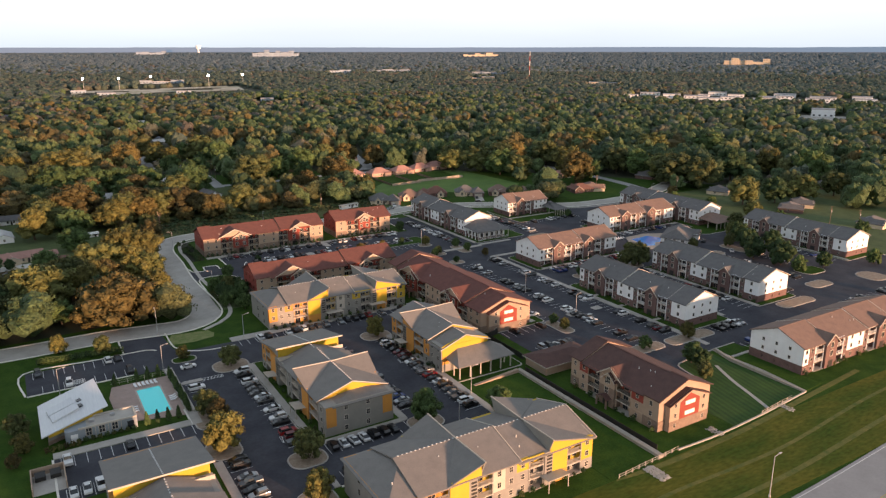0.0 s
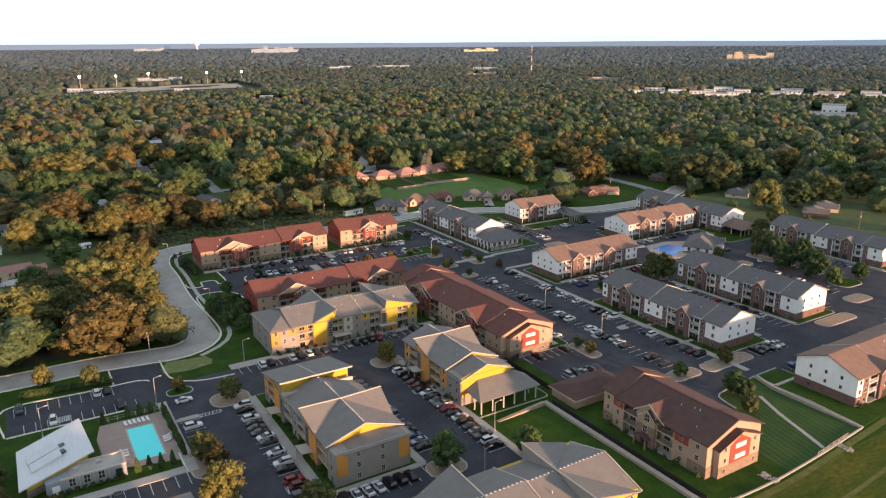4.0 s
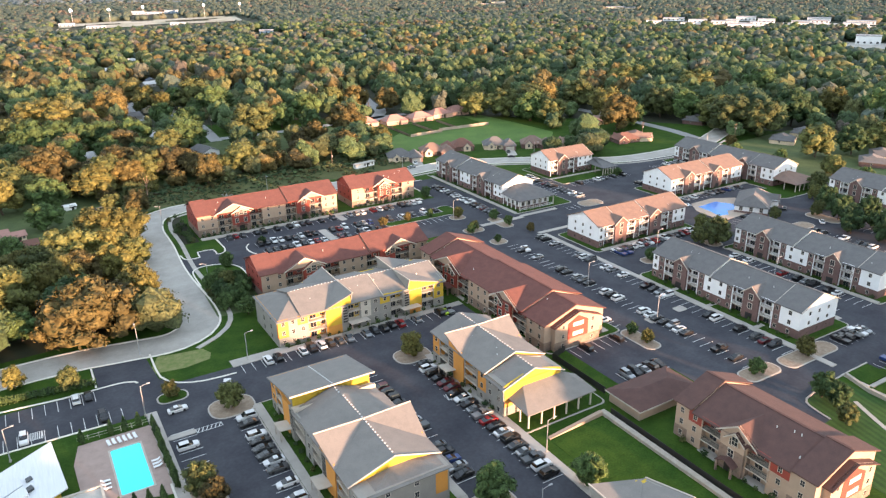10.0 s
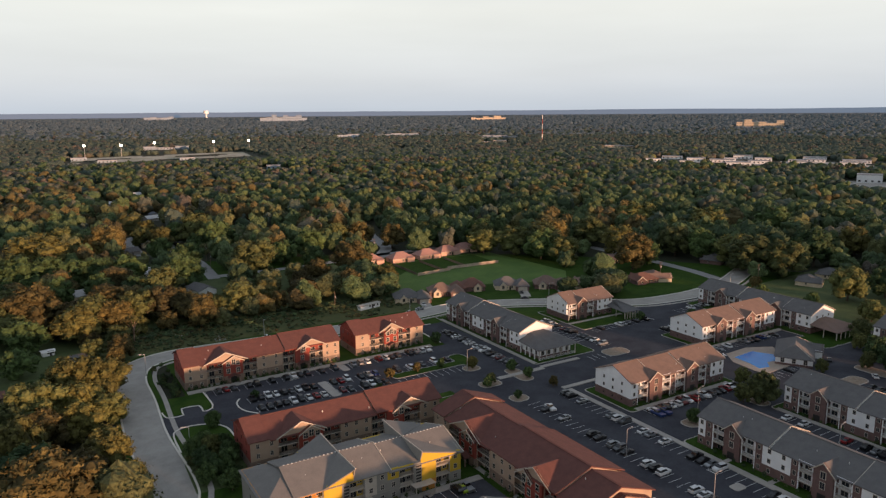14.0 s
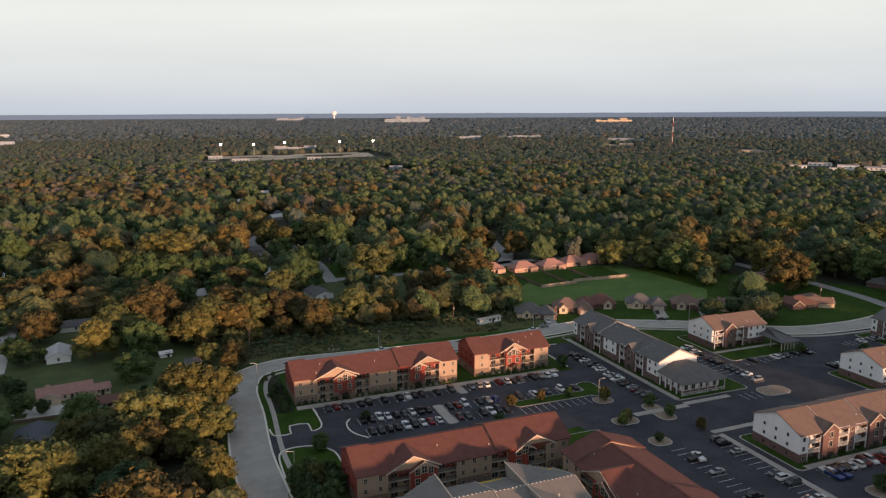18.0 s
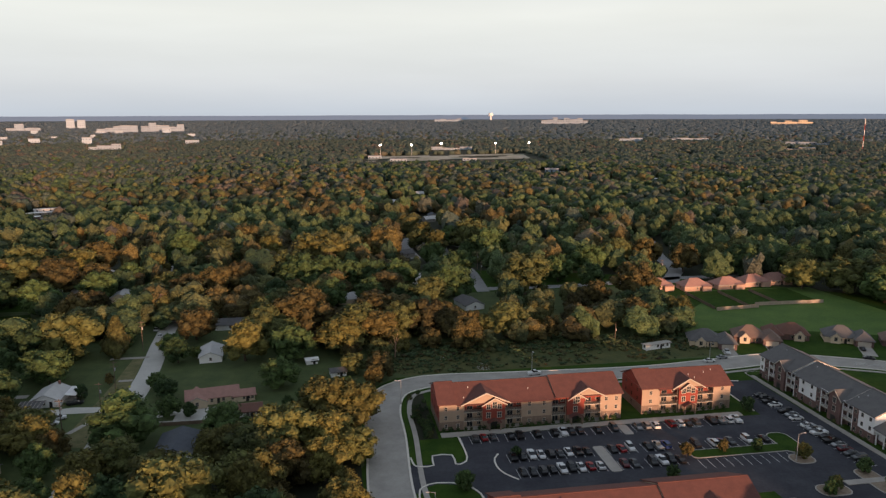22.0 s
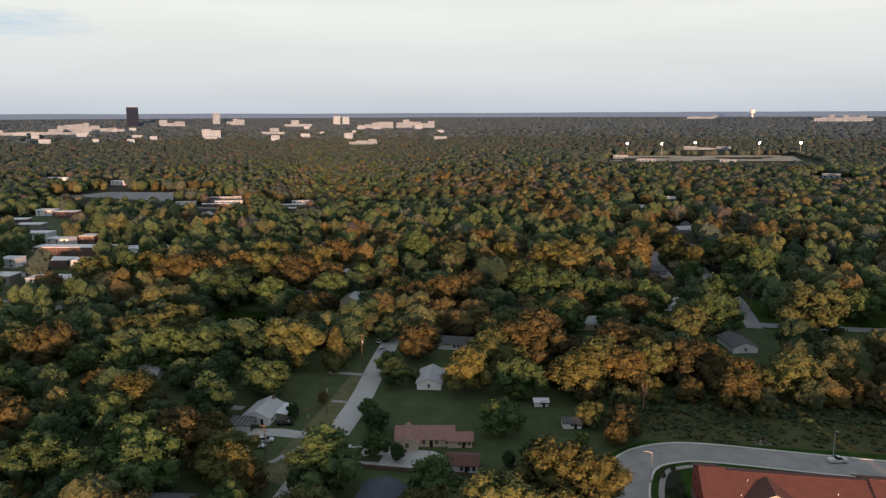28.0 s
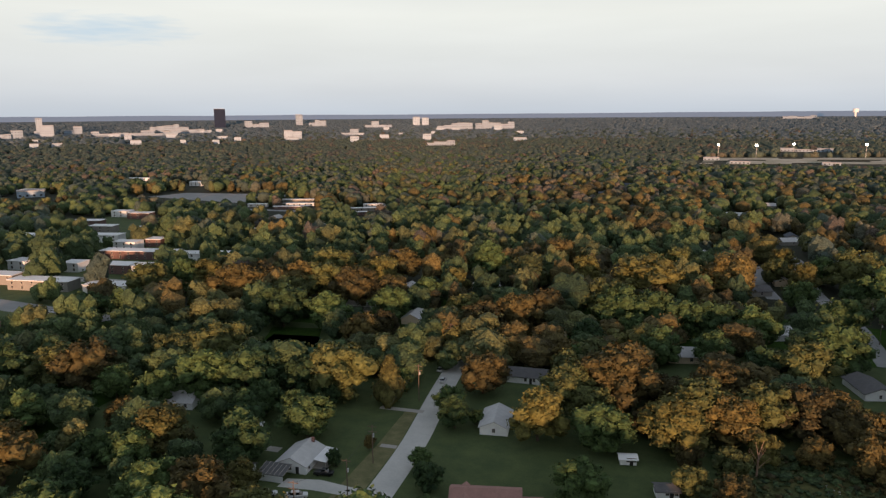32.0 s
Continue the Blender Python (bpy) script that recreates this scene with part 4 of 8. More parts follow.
terrace(182, 199, 91, 145, "W", GB, ROOF_G, gcx(54), [23.5, 46.0], LG, "x1", 21)
terrace(226, 244, 94, 147, "W", GB, ROOF_G, gcx(53), [23.5, 46.0], LG, "x1", 22)
terrace(184, 230, 174, 191, "S", GB[:1] + GB[2:6] + GB[8:], ROOF_B, gcx(46, GB[:1] + GB[2:6] + GB[8:]), [11.0, 26.0], LB, "x0", 23)
terrace(255, 303, 204, 221, "S", GB[:1] + GB[2:6] + GB[8:], ROOF_B, gcx(48, GB[:1] + GB[2:6] + GB[8:]), [11.0, 27.0], LB + " beside a pool", "x0", 24)
terrace(186, 203, 238, 295, "W", GB, ROOF_G, gcx(57), [19.0, 45.0], LG, "x1", 25)
terrace(232, 259, 261, 277, "S", GB[8:] + GB[:1], ROOF_B, gcx(27, GB[8:] + GB[:1]), [8.0], "short white and brick apartment building beside a curving road", "x0", 26)
terrace(308, 325, 190, 250, "W", GB, ROOF_G, gcx(60), [22.0, 46.0], LG, "x1", 27)
terrace(315, 333, 112, 167, "W", GB, ROOF_G, gcx(55), [23.5, 46.0], LG, "x1", 28)
terrace(182, 240, 47, 65, "S", GB, ROOF_B, gcx(58), [13.0, 33.0, 48.0], LB, "x0", 29)
hall = porch(186, 205, 225, 238, 4.6, 3.4, ROOF_G, "enclosed white porch with grey hipped roof at an apartment house")
part("wall", Geo().box(1.6, 17.4, 1.8, 12.9, 1.3, 4.5), WHITE, hall)
part("brick_base", Geo().box(1.55, 17.45, 1.75, 12.9, 0, 1.3), BRICK, hall)
part("lintel", Geo().box(0.1, 18.9, 0.12, 0.48, 4.0, 4.55), WHITE, hall)
part("lintel", Geo().box(0.12, 0.48, 0.48, 12.9, 4.0, 4.55), WHITE, hall)
for k in range(4):
    posts_row(hall, [0.3], [3.2 + 3.0 * k], 4.1, 0.16, WHITE)
for k in range(5):
    window(hall, 3.2 + 3.1 * k, 1.8, 1.5, 0, 1.35)
for k in range(3):
    window(hall, 1.6, 4.0 + 3.1 * k, 1.5, -90, 1.35)
railing(hall, 0.3, 18.7, 0.3, 0.2, WHITE)
porch(256, 265, 249, 261, 3.8, 2.6, ROOF_G, "small white porch with grey roof")
porch(308, 325, 178, 190, 3.8, 2.6, ROOF_B, "brick porch with brown hipped roof")
WINFLAT.clear()

# ---- trees ----
def ico(sub=1):
    bm = bmesh.new()
    bmesh.ops.create_icosphere(bm, subdivisions=sub, radius=1.0)
    V = np.array([v.co[:] for v in bm.verts])
    F = np.array([[v.index for v in f.verts] for f in bm.faces])
    bm.free()
    return V, F


ICO0, ICO1 = ico(1), ico(2)


def crown_mesh(name, rng, height, width, base, clumps, material, kind="round", size=1.0, core=None):
    """A crown of ragged leafy lobes round the limbs, each set with many small tilted leaf clumps."""
    V, F = [], []
    lobes = [(0, 0, base + (height - base) * 0.46, width * 0.3, (height - base) * 0.42)]
    nl = int(rng.integers(28, 33))
    for i in range(nl):
        a = i * 2.39996 + rng.uniform(-0.35, 0.35)
        t = (i + 0.5) / nl
        if kind == "cone":
            rr = width * 0.5 * (1 - t) * rng.uniform(0.35, 0.8)
            zc = base + (height - base) * (0.1 + 0.82 * t)
            s = width * (0.30 - 0.18 * t)
        else:
            e = 0.55 + 0.45 * math.sin(3.1416 * (0.15 + 0.6 * t)) - 0.5 * t ** 4
            rr = width * 0.38 * e * rng.uniform(0.55, 1.15)
            zc = base + (height - base) * (0.06 + 0.82 * t) + rng.uniform(-0.4, 0.4)
            s = width * rng.uniform(0.085, 0.155)
        lobes.append((rr * math.cos(a), rr * math.sin(a), zc, s, s * rng.uniform(0.9, 1.35)))
    for x, y, z, s, h in lobes:
        iv, jf = core or (ICO1 if s > width * 0.15 else ICO0)
        k = len(V)
        for v in iv:
            w = rng.uniform(0.7, 1.04)
            V.append((x + v[0] * s * w, y + v[1] * s * w, z + v[2] * h * w))
        F += [tuple(int(k + i) for i in f) for f in jf]
    each = clumps // len(lobes)
    for x, y, z, s, h in lobes:
        for _ in range(each):
            d = rng.normal(size=3)
            d /= np.linalg.norm(d)
            if d[2] < -0.4:
                d[2] *= -0.6
            r = rng.uniform(0.86, 1.32)
            c = np.array((x + d[0] * s * r, y + d[1] * s * r, z + d[2] * h * r))
            n = d + rng.normal(size=3) * 0.45
            u = np.cross(n, rng.normal(size=3))
            u /= np.linalg.norm(u) + 1e-6
            w = np.cross(n, u)
            w /= np.linalg.norm(w) + 1e-6
            e = size * rng.uniform(0.18, 0.36)
            k = len(V)
            V += [tuple(c - u * e - w * e * 0.4), tuple(c + u * e - w * e * 0.5), tuple(c + w * e * 0.9)]
            F.append((k, k + 1, k + 2))
    me = bpy.data.meshes.new(name)
    me.from_pydata(V, [], F)
    me.materials.append(material)
    return me


def trunk_mesh(rng, height, base, r):
    g = Geo()
    top = base + (height - base) * 0.5
    lean = rng.uniform(-0.3, 0.3, 2)
    g.rod((0, 0, -0.2), (lean[0], lean[1], base + 0.5), r, r * 0.75, 7)
    g.rod((lean[0], lean[1], base + 0.4), (lean[0] * 1.6, lean[1] * 1.6, top), r * 0.75, r * 0.3, 6)
    for i in range(4):
        a = 1.571 * i + rng.uniform(-0.5, 0.5)
        z = base + rng.uniform(-0.1, 0.9)
        g.rod((lean[0], lean[1], z), (lean[0] + math.cos(a) * height * 0.2, lean[1] + math.sin(a) * height * 0.2, z + height * 0.22), r * 0.4, r * 0.14, 5)
    return g.mesh("trunk", BARK)


TREES = {}
RNG = np.random.default_rng(7)
NAMES = ("green", "olive", "golden", "rust-brown")


def tree_kind(pal, var, kind="round"):
    key = (pal, var, kind)
    if key not in TREES:
        rng = np.random.default_rng(100 + pal * 31 + var * 7 + (500 if kind == "cone" else 0))
        hh, ww = 10.0, (rng.uniform(8.6, 10.6) if kind == "round" else 6.2)
        base = 1.4 if kind == "round" else 1.0
        TREES[key] = (trunk_mesh(rng, hh, base, 0.26), crown_mesh("crown", rng, hh, ww, base, 2100, LEAF[pal], kind))
    return TREES[key]


def tree(p, q, h, pal, kind="round", wide=1.0, group=""):
    tm, cm = tree_kind(pal, int(RNG.integers(0, 3)), kind)
    m = at(p, q, 0, float(RNG.uniform(0, 360)))
    t = thing("tree", m, f"{'tall' if h > 11 else 'small' if h < 6.5 else 'medium-sized'} leafy tree with {NAMES[pal]} autumn foliage", "tree", group)
    s = h / 10
    t.scale = (s * wide, s * wide, s)
    part("trunk", tm, BARK, t)
    part("crown", cm, LEAF[pal], t)
    return t


def inside(p, q, poly):
    c = False
    for (x0, y0), (x1, y1) in zip(poly, poly[1:] + poly[:1]):
        if (y0 > q) != (y1 > q) and p < (x1 - x0) * (q - y0) / (y1 - y0) + x0:
            c = not c
    return c


def palette(p, q, rng):
    """How autumn colours lie over the woods: rust and gold to the west, greener to the east."""
    x, y = xy(p, q)
    n = noise.noise((x / 130, y / 130, 3.1)) * 0.9 + noise.noise((x / 34, y / 34, 9.7)) * 0.6
    v = n * 0.7 + rng.normal() * 0.26 - 0.08
    for pc, qc, r, k in ((-70, 480, 150, 0.32), (-40, 950, 330, 0.38), (110, 360, 110, 0.42), (10, 240, 60, 0.62), (-330, 560, 190, -0.3), (-130, 330, 80, -0.35), (380, 520, 260, 0.02), (60, 620, 110, -0.1)):
        v += k * math.exp(-((p - pc) ** 2 + (q - qc) ** 2) / (r * r))
    return 0 if v < 0.13 else 1 if v < 0.37 else 3 if v < (0.64 if p < 40 and q < 292 else 0.78) else 2


# open places clear of the woods, on the site's grid, some stretched towards the camera
CLEAR = [
    [(-14, 0), (420, 0), (420, 258), (300, 275), (250, 300), (230, 320), (184, 346), (120, 344), (60, 334), (50, 330), (36, 300), (36, 192), (-14, 192)],
    [(-54, 284), (-31, 284), (-32, 392), (-56, 392)],
    [(-76, 288), (-48, 288), (-48, 352), (-62, 350), (-76, 318)], [(-34, 256), (12, 280), (34, 290), (36, 346), (-8, 350), (-34, 340)],
    [(184, 310), (300, 310), (300, 392), (205, 400), (186, 372)], [(290, 262), (372, 258), (372, 312), (300, 318)],
    [(-136, 398), (-104, 398), (-110, 424), (-134, 424)], [(-138, 330), (-116, 330), (-116, 350), (-138, 350)], [(-80, 246), (-58, 246), (-58, 262), (-80, 262)],
    [(-26, 338), (-8, 338), (-8, 400), (-26, 400)], [(88, 395), (112, 395), (112, 422), (88, 422)],
    [(216, 436), (232, 436), (262, 500), (282, 580), (268, 584), (246, 520)], [(196, 384), (290, 378), (290, 434), (200, 440)],
    [(-570, 800), (-400, 780), (-380, 940), (-560, 940)], [(-360, 392), (-250, 378), (-222, 404), (-218, 430), (-345, 448)],
    [(80, 1440), (500, 1480), (520, 1800), (120, 1760)], [(310, 285), (405, 285), (400, 312), (372, 322), (370, 352), (312, 352)], [(340, 60), (520, 60), (520, 150), (372, 170), (356, 262), (340, 262)], [(-15, 192), (-15, 0), (-400, 0), (-400, 190)],
]


FLATS = [(-309, 553, 54, 8), (-258, 557, 40, 12), (-303, 464, 38, 6), (-258, 464, 26, 6), (-293, 511, 22, 6), (-323, 509, 12, 6), (-416, 557, 34, 10), (-443, 589, 27, 10), (-453, 665, 26, 14), (-380, 604, 23, 10), (-417, 642, 21, 10)]
FLATS += [(-343, 582, 18, 4), (-330, 597, 12, 8), (-271, 513, 18, 10), (-225, 480, 16, 24), (-467, 727, 20, 8), (-441, 719, 22, 8), (-361, 506, 14, 0), (-355, 873, 35, 18), (-336, 840, 30, 18), (-333, 814, 36, 18), (-377, 824, 21, 18),
         (-253, 819, 27, 20), (-255, 852, 24, 20), (-249, 789, 19, 20), (-707, 1052, 37, 10), (-730, 878, 28, 10), (-583, 1015, 20, 0), (-284, 653, 16, 8), (-375, 641, 14, 8), (-340, 470, 24, 6), (-350, 430, 30, 6)]


OPEN = set()


def open_up(x, y, w, front, back=9):
    """Keep trees off a building and off the ground towards the camera, to free its view."""
    d = math.hypot(x, y - 90)
    u, v = -x / d, (90 - y) / d
    for i in range(int((front + back) / 3) + 1):
        for j in range(int(w / 3) + 1):
            s, t = -back + i * 3, -w / 2 + j * 3
            OPEN.add((int((x + u * s - v * t) // 4), int((y + v * s + u * t) // 4)))


# houses scattered through the woods, and the streets between them
HOMES = [(76, 470, 20), (81, 549, 20), (97, 576, 90), (124, 714, 20), (135, 600, 80), (161, 655, 10), (141, 631, 20), (41, 432, 10), (128, 735, 90), (51, 745, 0), (-26, 1009, 10), (138, 932, 0), (-110, 470, 0), (-60, 520, 20), (20, 500, 0), (60, 640, 90), (-140, 600, 10), (0, 620, 10), (190, 560, 0), (100, 850, 0), (10, 880, 0)]
LANES = [[(113, 441), (116, 491), (113, 518), (111, 566), (114, 620), (117, 653), (105, 686), (112, 740)], [(117, 447), (163, 446), (205, 450)], [(88, 540), (87, 610), (112, 640)], [(368, 400), (369, 356), (368, 327), (366, 301), (360, 275)]]
rng_h = random.Random(11)
for k in range(2400):
    p, q = rng_h.uniform(-520, 620), rng_h.uniform(400, 1150)
    x, y = xy(p, q)
    if noise.noise((x / 110, y / 110, 20.0)) > 0.18 and len(HOMES) < 36 and all(math.hypot(p - a, q - b) > 26 for a, b, _ in HOMES) and not any(inside(p, q, c) for c in CLEAR) and all(math.hypot(p - f[0], q - f[1]) > f[2] / 2 + 24 for f in FLATS):
        HOMES.append((p, q, rng_h.choice((0, 90, 20, -30))))
for k, (p, q, _) in enumerate(HOMES):
    open_up(*xy(p, q), 17, 38 if k < 9 else 26 if q < 800 else 40)
for p, q, w, _ in FLATS:
    open_up(*xy(p, q), w + 4, 30 if q < 700 else 84, 9)
for p, q, w, f in ((-66, 310, 20, 26), (-12, 306, 26, 26), (-15, 264, 14, 30), (-19, 348, 14, 26), (-128, 341, 20, 24), (-69, 256, 16, 12), (-88, 331, 8, 16), (-120, 412, 27, 34), (98, 409, 16, 34)):
    open_up(*xy(p, q), w, f, 10)
for p, q in ((386, 188), (404, 193), (471, 194), (394, 246), (474, 221), (420, 250), (398, 314), (343, 350)):
    open_up(*xy(p, q), 20, 14, 10)


def q_far(a):
    return a[0] > 300


for lane in LANES:
    for a, b in zip(lane, lane[1:]):
        for k in range(24):
            open_up(*xy(a[0] + (b[0] - a[0]) * k / 24, a[1] + (b[1] - a[1]) * k / 24), 13, 24 if q_far(a) else 40, 6)

# far buildings: place, turn, width and height
TOWN_A = [(-2921, 1799, 60, 47, 84, 2, 1), (-2817, 1040, 72, 21, 62, 0, 1), (-2730, 1034, 72, 44, 40, 0, 0), (-2015, 1535, 55, 57, 38, 0, 0), (-2816, 1151, 70, 60, 44, 1, 0), (-2839, 2156, 54, 32, 52, 1, 1), (-2694, 2150, 53, 78, 34, 1, 0)]
TOWN_B = [(-2405, 2257, 48, 115, 32), (-2417, 2500, 45, 32, 40), (-2384, 2525, 44, 31, 36), (-2044, 2350, 42, 145, 32), (-1936, 2476, 39, 160, 42), (-2570, 1267, 66, 282, 22), (-2621, 1483, 62, 183, 20), (-2807, 1909, 57, 103, 34), (-2813, 1513, 64, 146, 32), (-2677, 899, 74, 86, 36), (-2050, 1803, 50, 61, 28), (-1435, 1618, 43, 80, 24), (-1002, 434, 73, 30, 9)]
TOWN_C = [(-526, 3648, 8, 225, 36), (-1163, 3779, 17, 143, 22), (-138, 2422, 3, 75, 11), (35, 2486, -1, 120, 10), (294, 2061, -8, 70, 9), (345, 2296, -8, 110, 9), (568, 1789, -17, 70, 9), (578, 1348, -23, 34, 7), (604, 1231, -26, 40, 7), (611, 1311, -25, 44, 6), (758, 1285, -30, 62, 6), (787, 1196, -33, 40, 7), (630, 921, -34, 30, 12), (1373, 2650, -27, 163, 30), (484, 3636, -7, 172, 26)]
TOWN_C += [(660, 1270, -27, 36, 6), (700, 1330, -28, 30, 7), (830, 1250, -33, 46, 6), (860, 1170, -35, 36, 7), (540, 1300, -22, 24, 6), (640, 1340, -26, 22, 7), (725, 1240, -30, 30, 6), (690, 1390, -27, 36, 8), (800, 1330, -31, 40, 7), (900, 1240, -36, 34, 7), (930, 1150, -39, 44, 6), (500, 1360, -20, 28, 6), (880, 1090, -39, 30, 6), (560, 1420, -22, 40, 6)]
TOWN_D = [(-560, 1500, 20, 36, 6), (-565, 1900, 17, 109, 11), (-201, 1297, 9, 24, 7), (-420, 1560, 20, 30, 6), (-640, 1560, 20, 30, 7)]
TOWN_E = []
for k in range(30):
    a, r = radians(rng_h.uniform(37, 72)), rng_h.uniform(2250, 3050)
    TOWN_E.append((-r * math.sin(a), r * math.cos(a) + 100, math.degrees(a), rng_h.uniform(14, 46), rng_h.choice((8, 10, 13, 18))))
for a in TOWN_A + TOWN_B + TOWN_C + TOWN_D + TOWN_E:
    r = math.hypot(a[0], a[1])
    open_up(a[0], a[1], a[3] + (30 if r < 1700 else 8), 120 if r < 1700 else 150, 24)


def clear(p, q):
    x, y = xy(p, q)
    return (int(x // 4), int(y // 4)) in OPEN or any(inside(p, q, c) for c in CLEAR)


# single trees that stand out: place, height, breadth to height, palette
GROVES = []


def grove(group, rows):
    GROVES.extend((group, *r) for r in rows)


grove("trees of the western yards", [(-75, 361, 19, 1.11, 1), (-57, 360, 17, 0.59, 2), (-177, 343, 16, 1.11, 1), (-164, 343, 18, 1.11, 3), (-186, 317, 12, 1.11, 0), (-148, 319, 11, 1.11, 0), (-158, 311, 12, 1.11, 0), (-137, 282, 17, 1.11, 3), (-107, 264, 14, 1.11, 0), (-118, 257, 12, 1.11, 0), (-107, 308, 15, 1.11, 2), (-129, 319, 10, 1, 3), (-109, 297, 12, 1.11, 0), (-89, 280, 14, 1.11, 0), (-78, 282, 15, 1.11, 3), (-75, 290, 7, 1, 2), (-65, 275, 9, 1.11, 2), (-61, 280, 11, 1.11, 1), (-152, 373, 13, 1, 1)])
grove("trees of the western yards", [(-130, 377, 18, 1.11, 1), (-142, 372, 14, 1.11, 1), (-119, 348, 17, 1.11, 0), (-106, 353, 17, 1.11, 0), (-94, 331, 11, 1, 0), (-89, 360, 13, 1.11, 0), (-195, 337, 17, 1.11, 0), (-149, 339, 12, 1, 0), (-131, 338, 12, 1, 0), (-121, 298, 10, 1, 0), (-113, 281, 10, 1.11, 0), (-77, 264, 15, 1.11, 0), (-92, 262, 12, 1.11, 0), (-141, 275, 11, 1.11, 3), (-57, 270, 12, 1.11, 2), (-74, 296, 9, 1, 2), (-93, 341, 11, 1, 0), (-72, 329, 13, 1.11, 0)])
grove("trees along the meadow", [(-88, 411, 15, 1, 3), (-85, 428, 12, 1, 3), (-43, 435, 17, 1.11, 3), (3, 428, 14, 1, 0), (17, 373, 22, 1.11, 3), (-3, 404, 13, 1, 3), (2, 367, 16, 1.11, 1), (-5, 345, 16, 1.11, 2), (13, 343, 14, 1.11, 0), (10, 314, 11, 1.11, 0), (-29, 377, 14, 1.11, 3), (-31, 347, 10, 1, 0), (41, 363, 17, 1.11, 1), (50, 355, 15, 1.11, 3), (62, 368, 16, 1.11, 1), (71, 366, 17, 1.11, 3), (80, 374, 13, 1.11, 3), (85, 368, 11, 1, 2), (91, 365, 11, 1, 3)])
grove("trees along the meadow", [(96, 362, 10, 1, 1), (78, 408, 17, 1.11, 1), (95, 433, 17, 1.11, 0), (49, 424, 14, 1, 0), (-226, 410, 16, 1.11, 0), (-206, 417, 17, 1, 0), (-135, 431, 20, 1.11, 0), (-112, 432, 17, 1.11, 0), (67, 412, 13, 1, 0), (30, 422, 14, 1, 0), (134, 431, 23, 1.14, 1), (105, 358, 16, 1.11, 1), (124, 353, 10, 1, 3), (82, 360, 13, 1, 3), (147, 388, 11, 1, 3), (161, 397, 14, 1, 3), (186, 408, 21, 1.11, 3), (166, 362, 14, 1, 3), (188, 362, 14, 1, 2)])
grove("trees along the meadow", [(173, 435, 15, 1, 0), (106, 480, 16, 1.1, 0), (101, 606, 16, 1.1, 2), (124, 530, 14, 1, 0), (96, 520, 14, 1, 0)])
grove("trees behind the meadow", [(-35, 453, 15, 1, 3), (-20, 463, 17, 1.11, 3), (-62, 464, 11, 1, 2), (13, 467, 19, 1.11, 0), (54, 460, 16, 1.11, 0), (68, 455, 16, 1.11, 0), (41, 461, 16, 1.11, 0), (27, 481, 17, 1.11, 3), (26, 523, 23, 1.52, 2), (-8, 538, 19, 1, 2), (66, 538, 23, 1.14, 3), (63, 528, 15, 1, 2), (104, 560, 16, 1, 2), (-205, 477, 19, 1, 2), (-176, 459, 22, 1.11, 3), (-175, 481, 19, 1, 3), (-151, 481, 20, 1.11, 3), (-116, 470, 21, 1.11, 3), (-149, 515, 21, 1.11, 1)])
grove("trees behind the meadow", [(-219, 476, 19, 1, 0), (-90, 450, 17, 1, 0), (-82, 481, 15, 1, 0), (-145, 457, 18, 1, 1), (-115, 502, 20, 1.11, 2), (-111, 529, 20, 1, 3), (-64, 550, 21, 1, 0), (-38, 524, 20, 1.11, 1), (-28, 577, 21, 1, 3), (42, 572, 20, 1, 1), (20, 448, 13, 1, 0), (-227, 457, 20, 1.11, 1), (93, 575, 15, 1, 1), (129, 564, 23, 1.11, 1), (137, 529, 21, 1.11, 0), (117, 578, 16, 1, 0), (232, 494, 18, 1, 3), (246, 470, 18, 1, 3)])
grove("trees behind the meadow", [(213, 496, 18, 1, 1), (182, 468, 20, 1, 0), (161, 457, 16, 1, 0), (27, 465, 19, 1, 0), (8, 481, 20, 1, 1), (-139, 483, 20, 1.11, 1), (-118, 482, 19, 1, 3), (-95, 467, 18, 1, 3), (-72, 499, 17, 1, 2), (-54, 456, 15, 1, 1), (-29, 447, 18, 1, 3)])
grove("trees inside the road bend", [(-35, 246, 12, 1.11, 2), (-32, 274, 15, 1.2, 0), (-30, 254, 11, 1.11, 1), (-15, 240, 13, 1.11, 2), (-50, 267, 9, 1, 3), (-5, 258, 10, 1.11, 2), (-3, 273, 11, 1.11, 0), (7, 251, 13, 1.11, 1), (14, 265, 12, 1.11, 2), (16, 242, 12, 1.11, 3), (27, 258, 13, 1.11, 2), (35, 252, 10, 1.11, 1), (31, 235, 7, 1, 2), (5, 239, 11, 1.11, 1), (1, 260, 11, 1, 2), (-7, 226, 18, 1.11, 1), (15, 195, 19, 1.11, 3), (31, 219, 12, 1, 2), (15, 258, 16, 1.11, 1)])
grove("trees inside the road bend", [(35, 204, 8, 1, 2), (26, 243, 12, 1, 2), (26, 202, 9, 1, 3), (5, 199, 11, 1, 3)])
grove("trees behind the eastern road", [(271, 473, 17, 1, 1), (305, 446, 20, 1.1, 0), (306, 404, 20, 1.2, 1), (312, 382, 19, 1.1, 0), (318, 365, 17, 1.1, 1), (299, 433, 19, 1, 1), (273, 450, 20, 1, 0), (391, 282, 23, 1.22, 1), (376, 213, 18, 1, 1), (397, 264, 22, 1, 1), (398, 206, 16, 1, 0), (419, 201, 17, 1, 1), (439, 271, 23, 1, 0), (338, 325, 23, 1, 3), (336, 400, 23, 1.11, 3), (393, 340, 21, 1, 1), (399, 323, 20, 1, 0), (486, 239, 23, 1, 0), (450, 199, 17, 1, 1), (491, 275, 20, 1, 2), (473, 381, 23, 1.22, 1)])
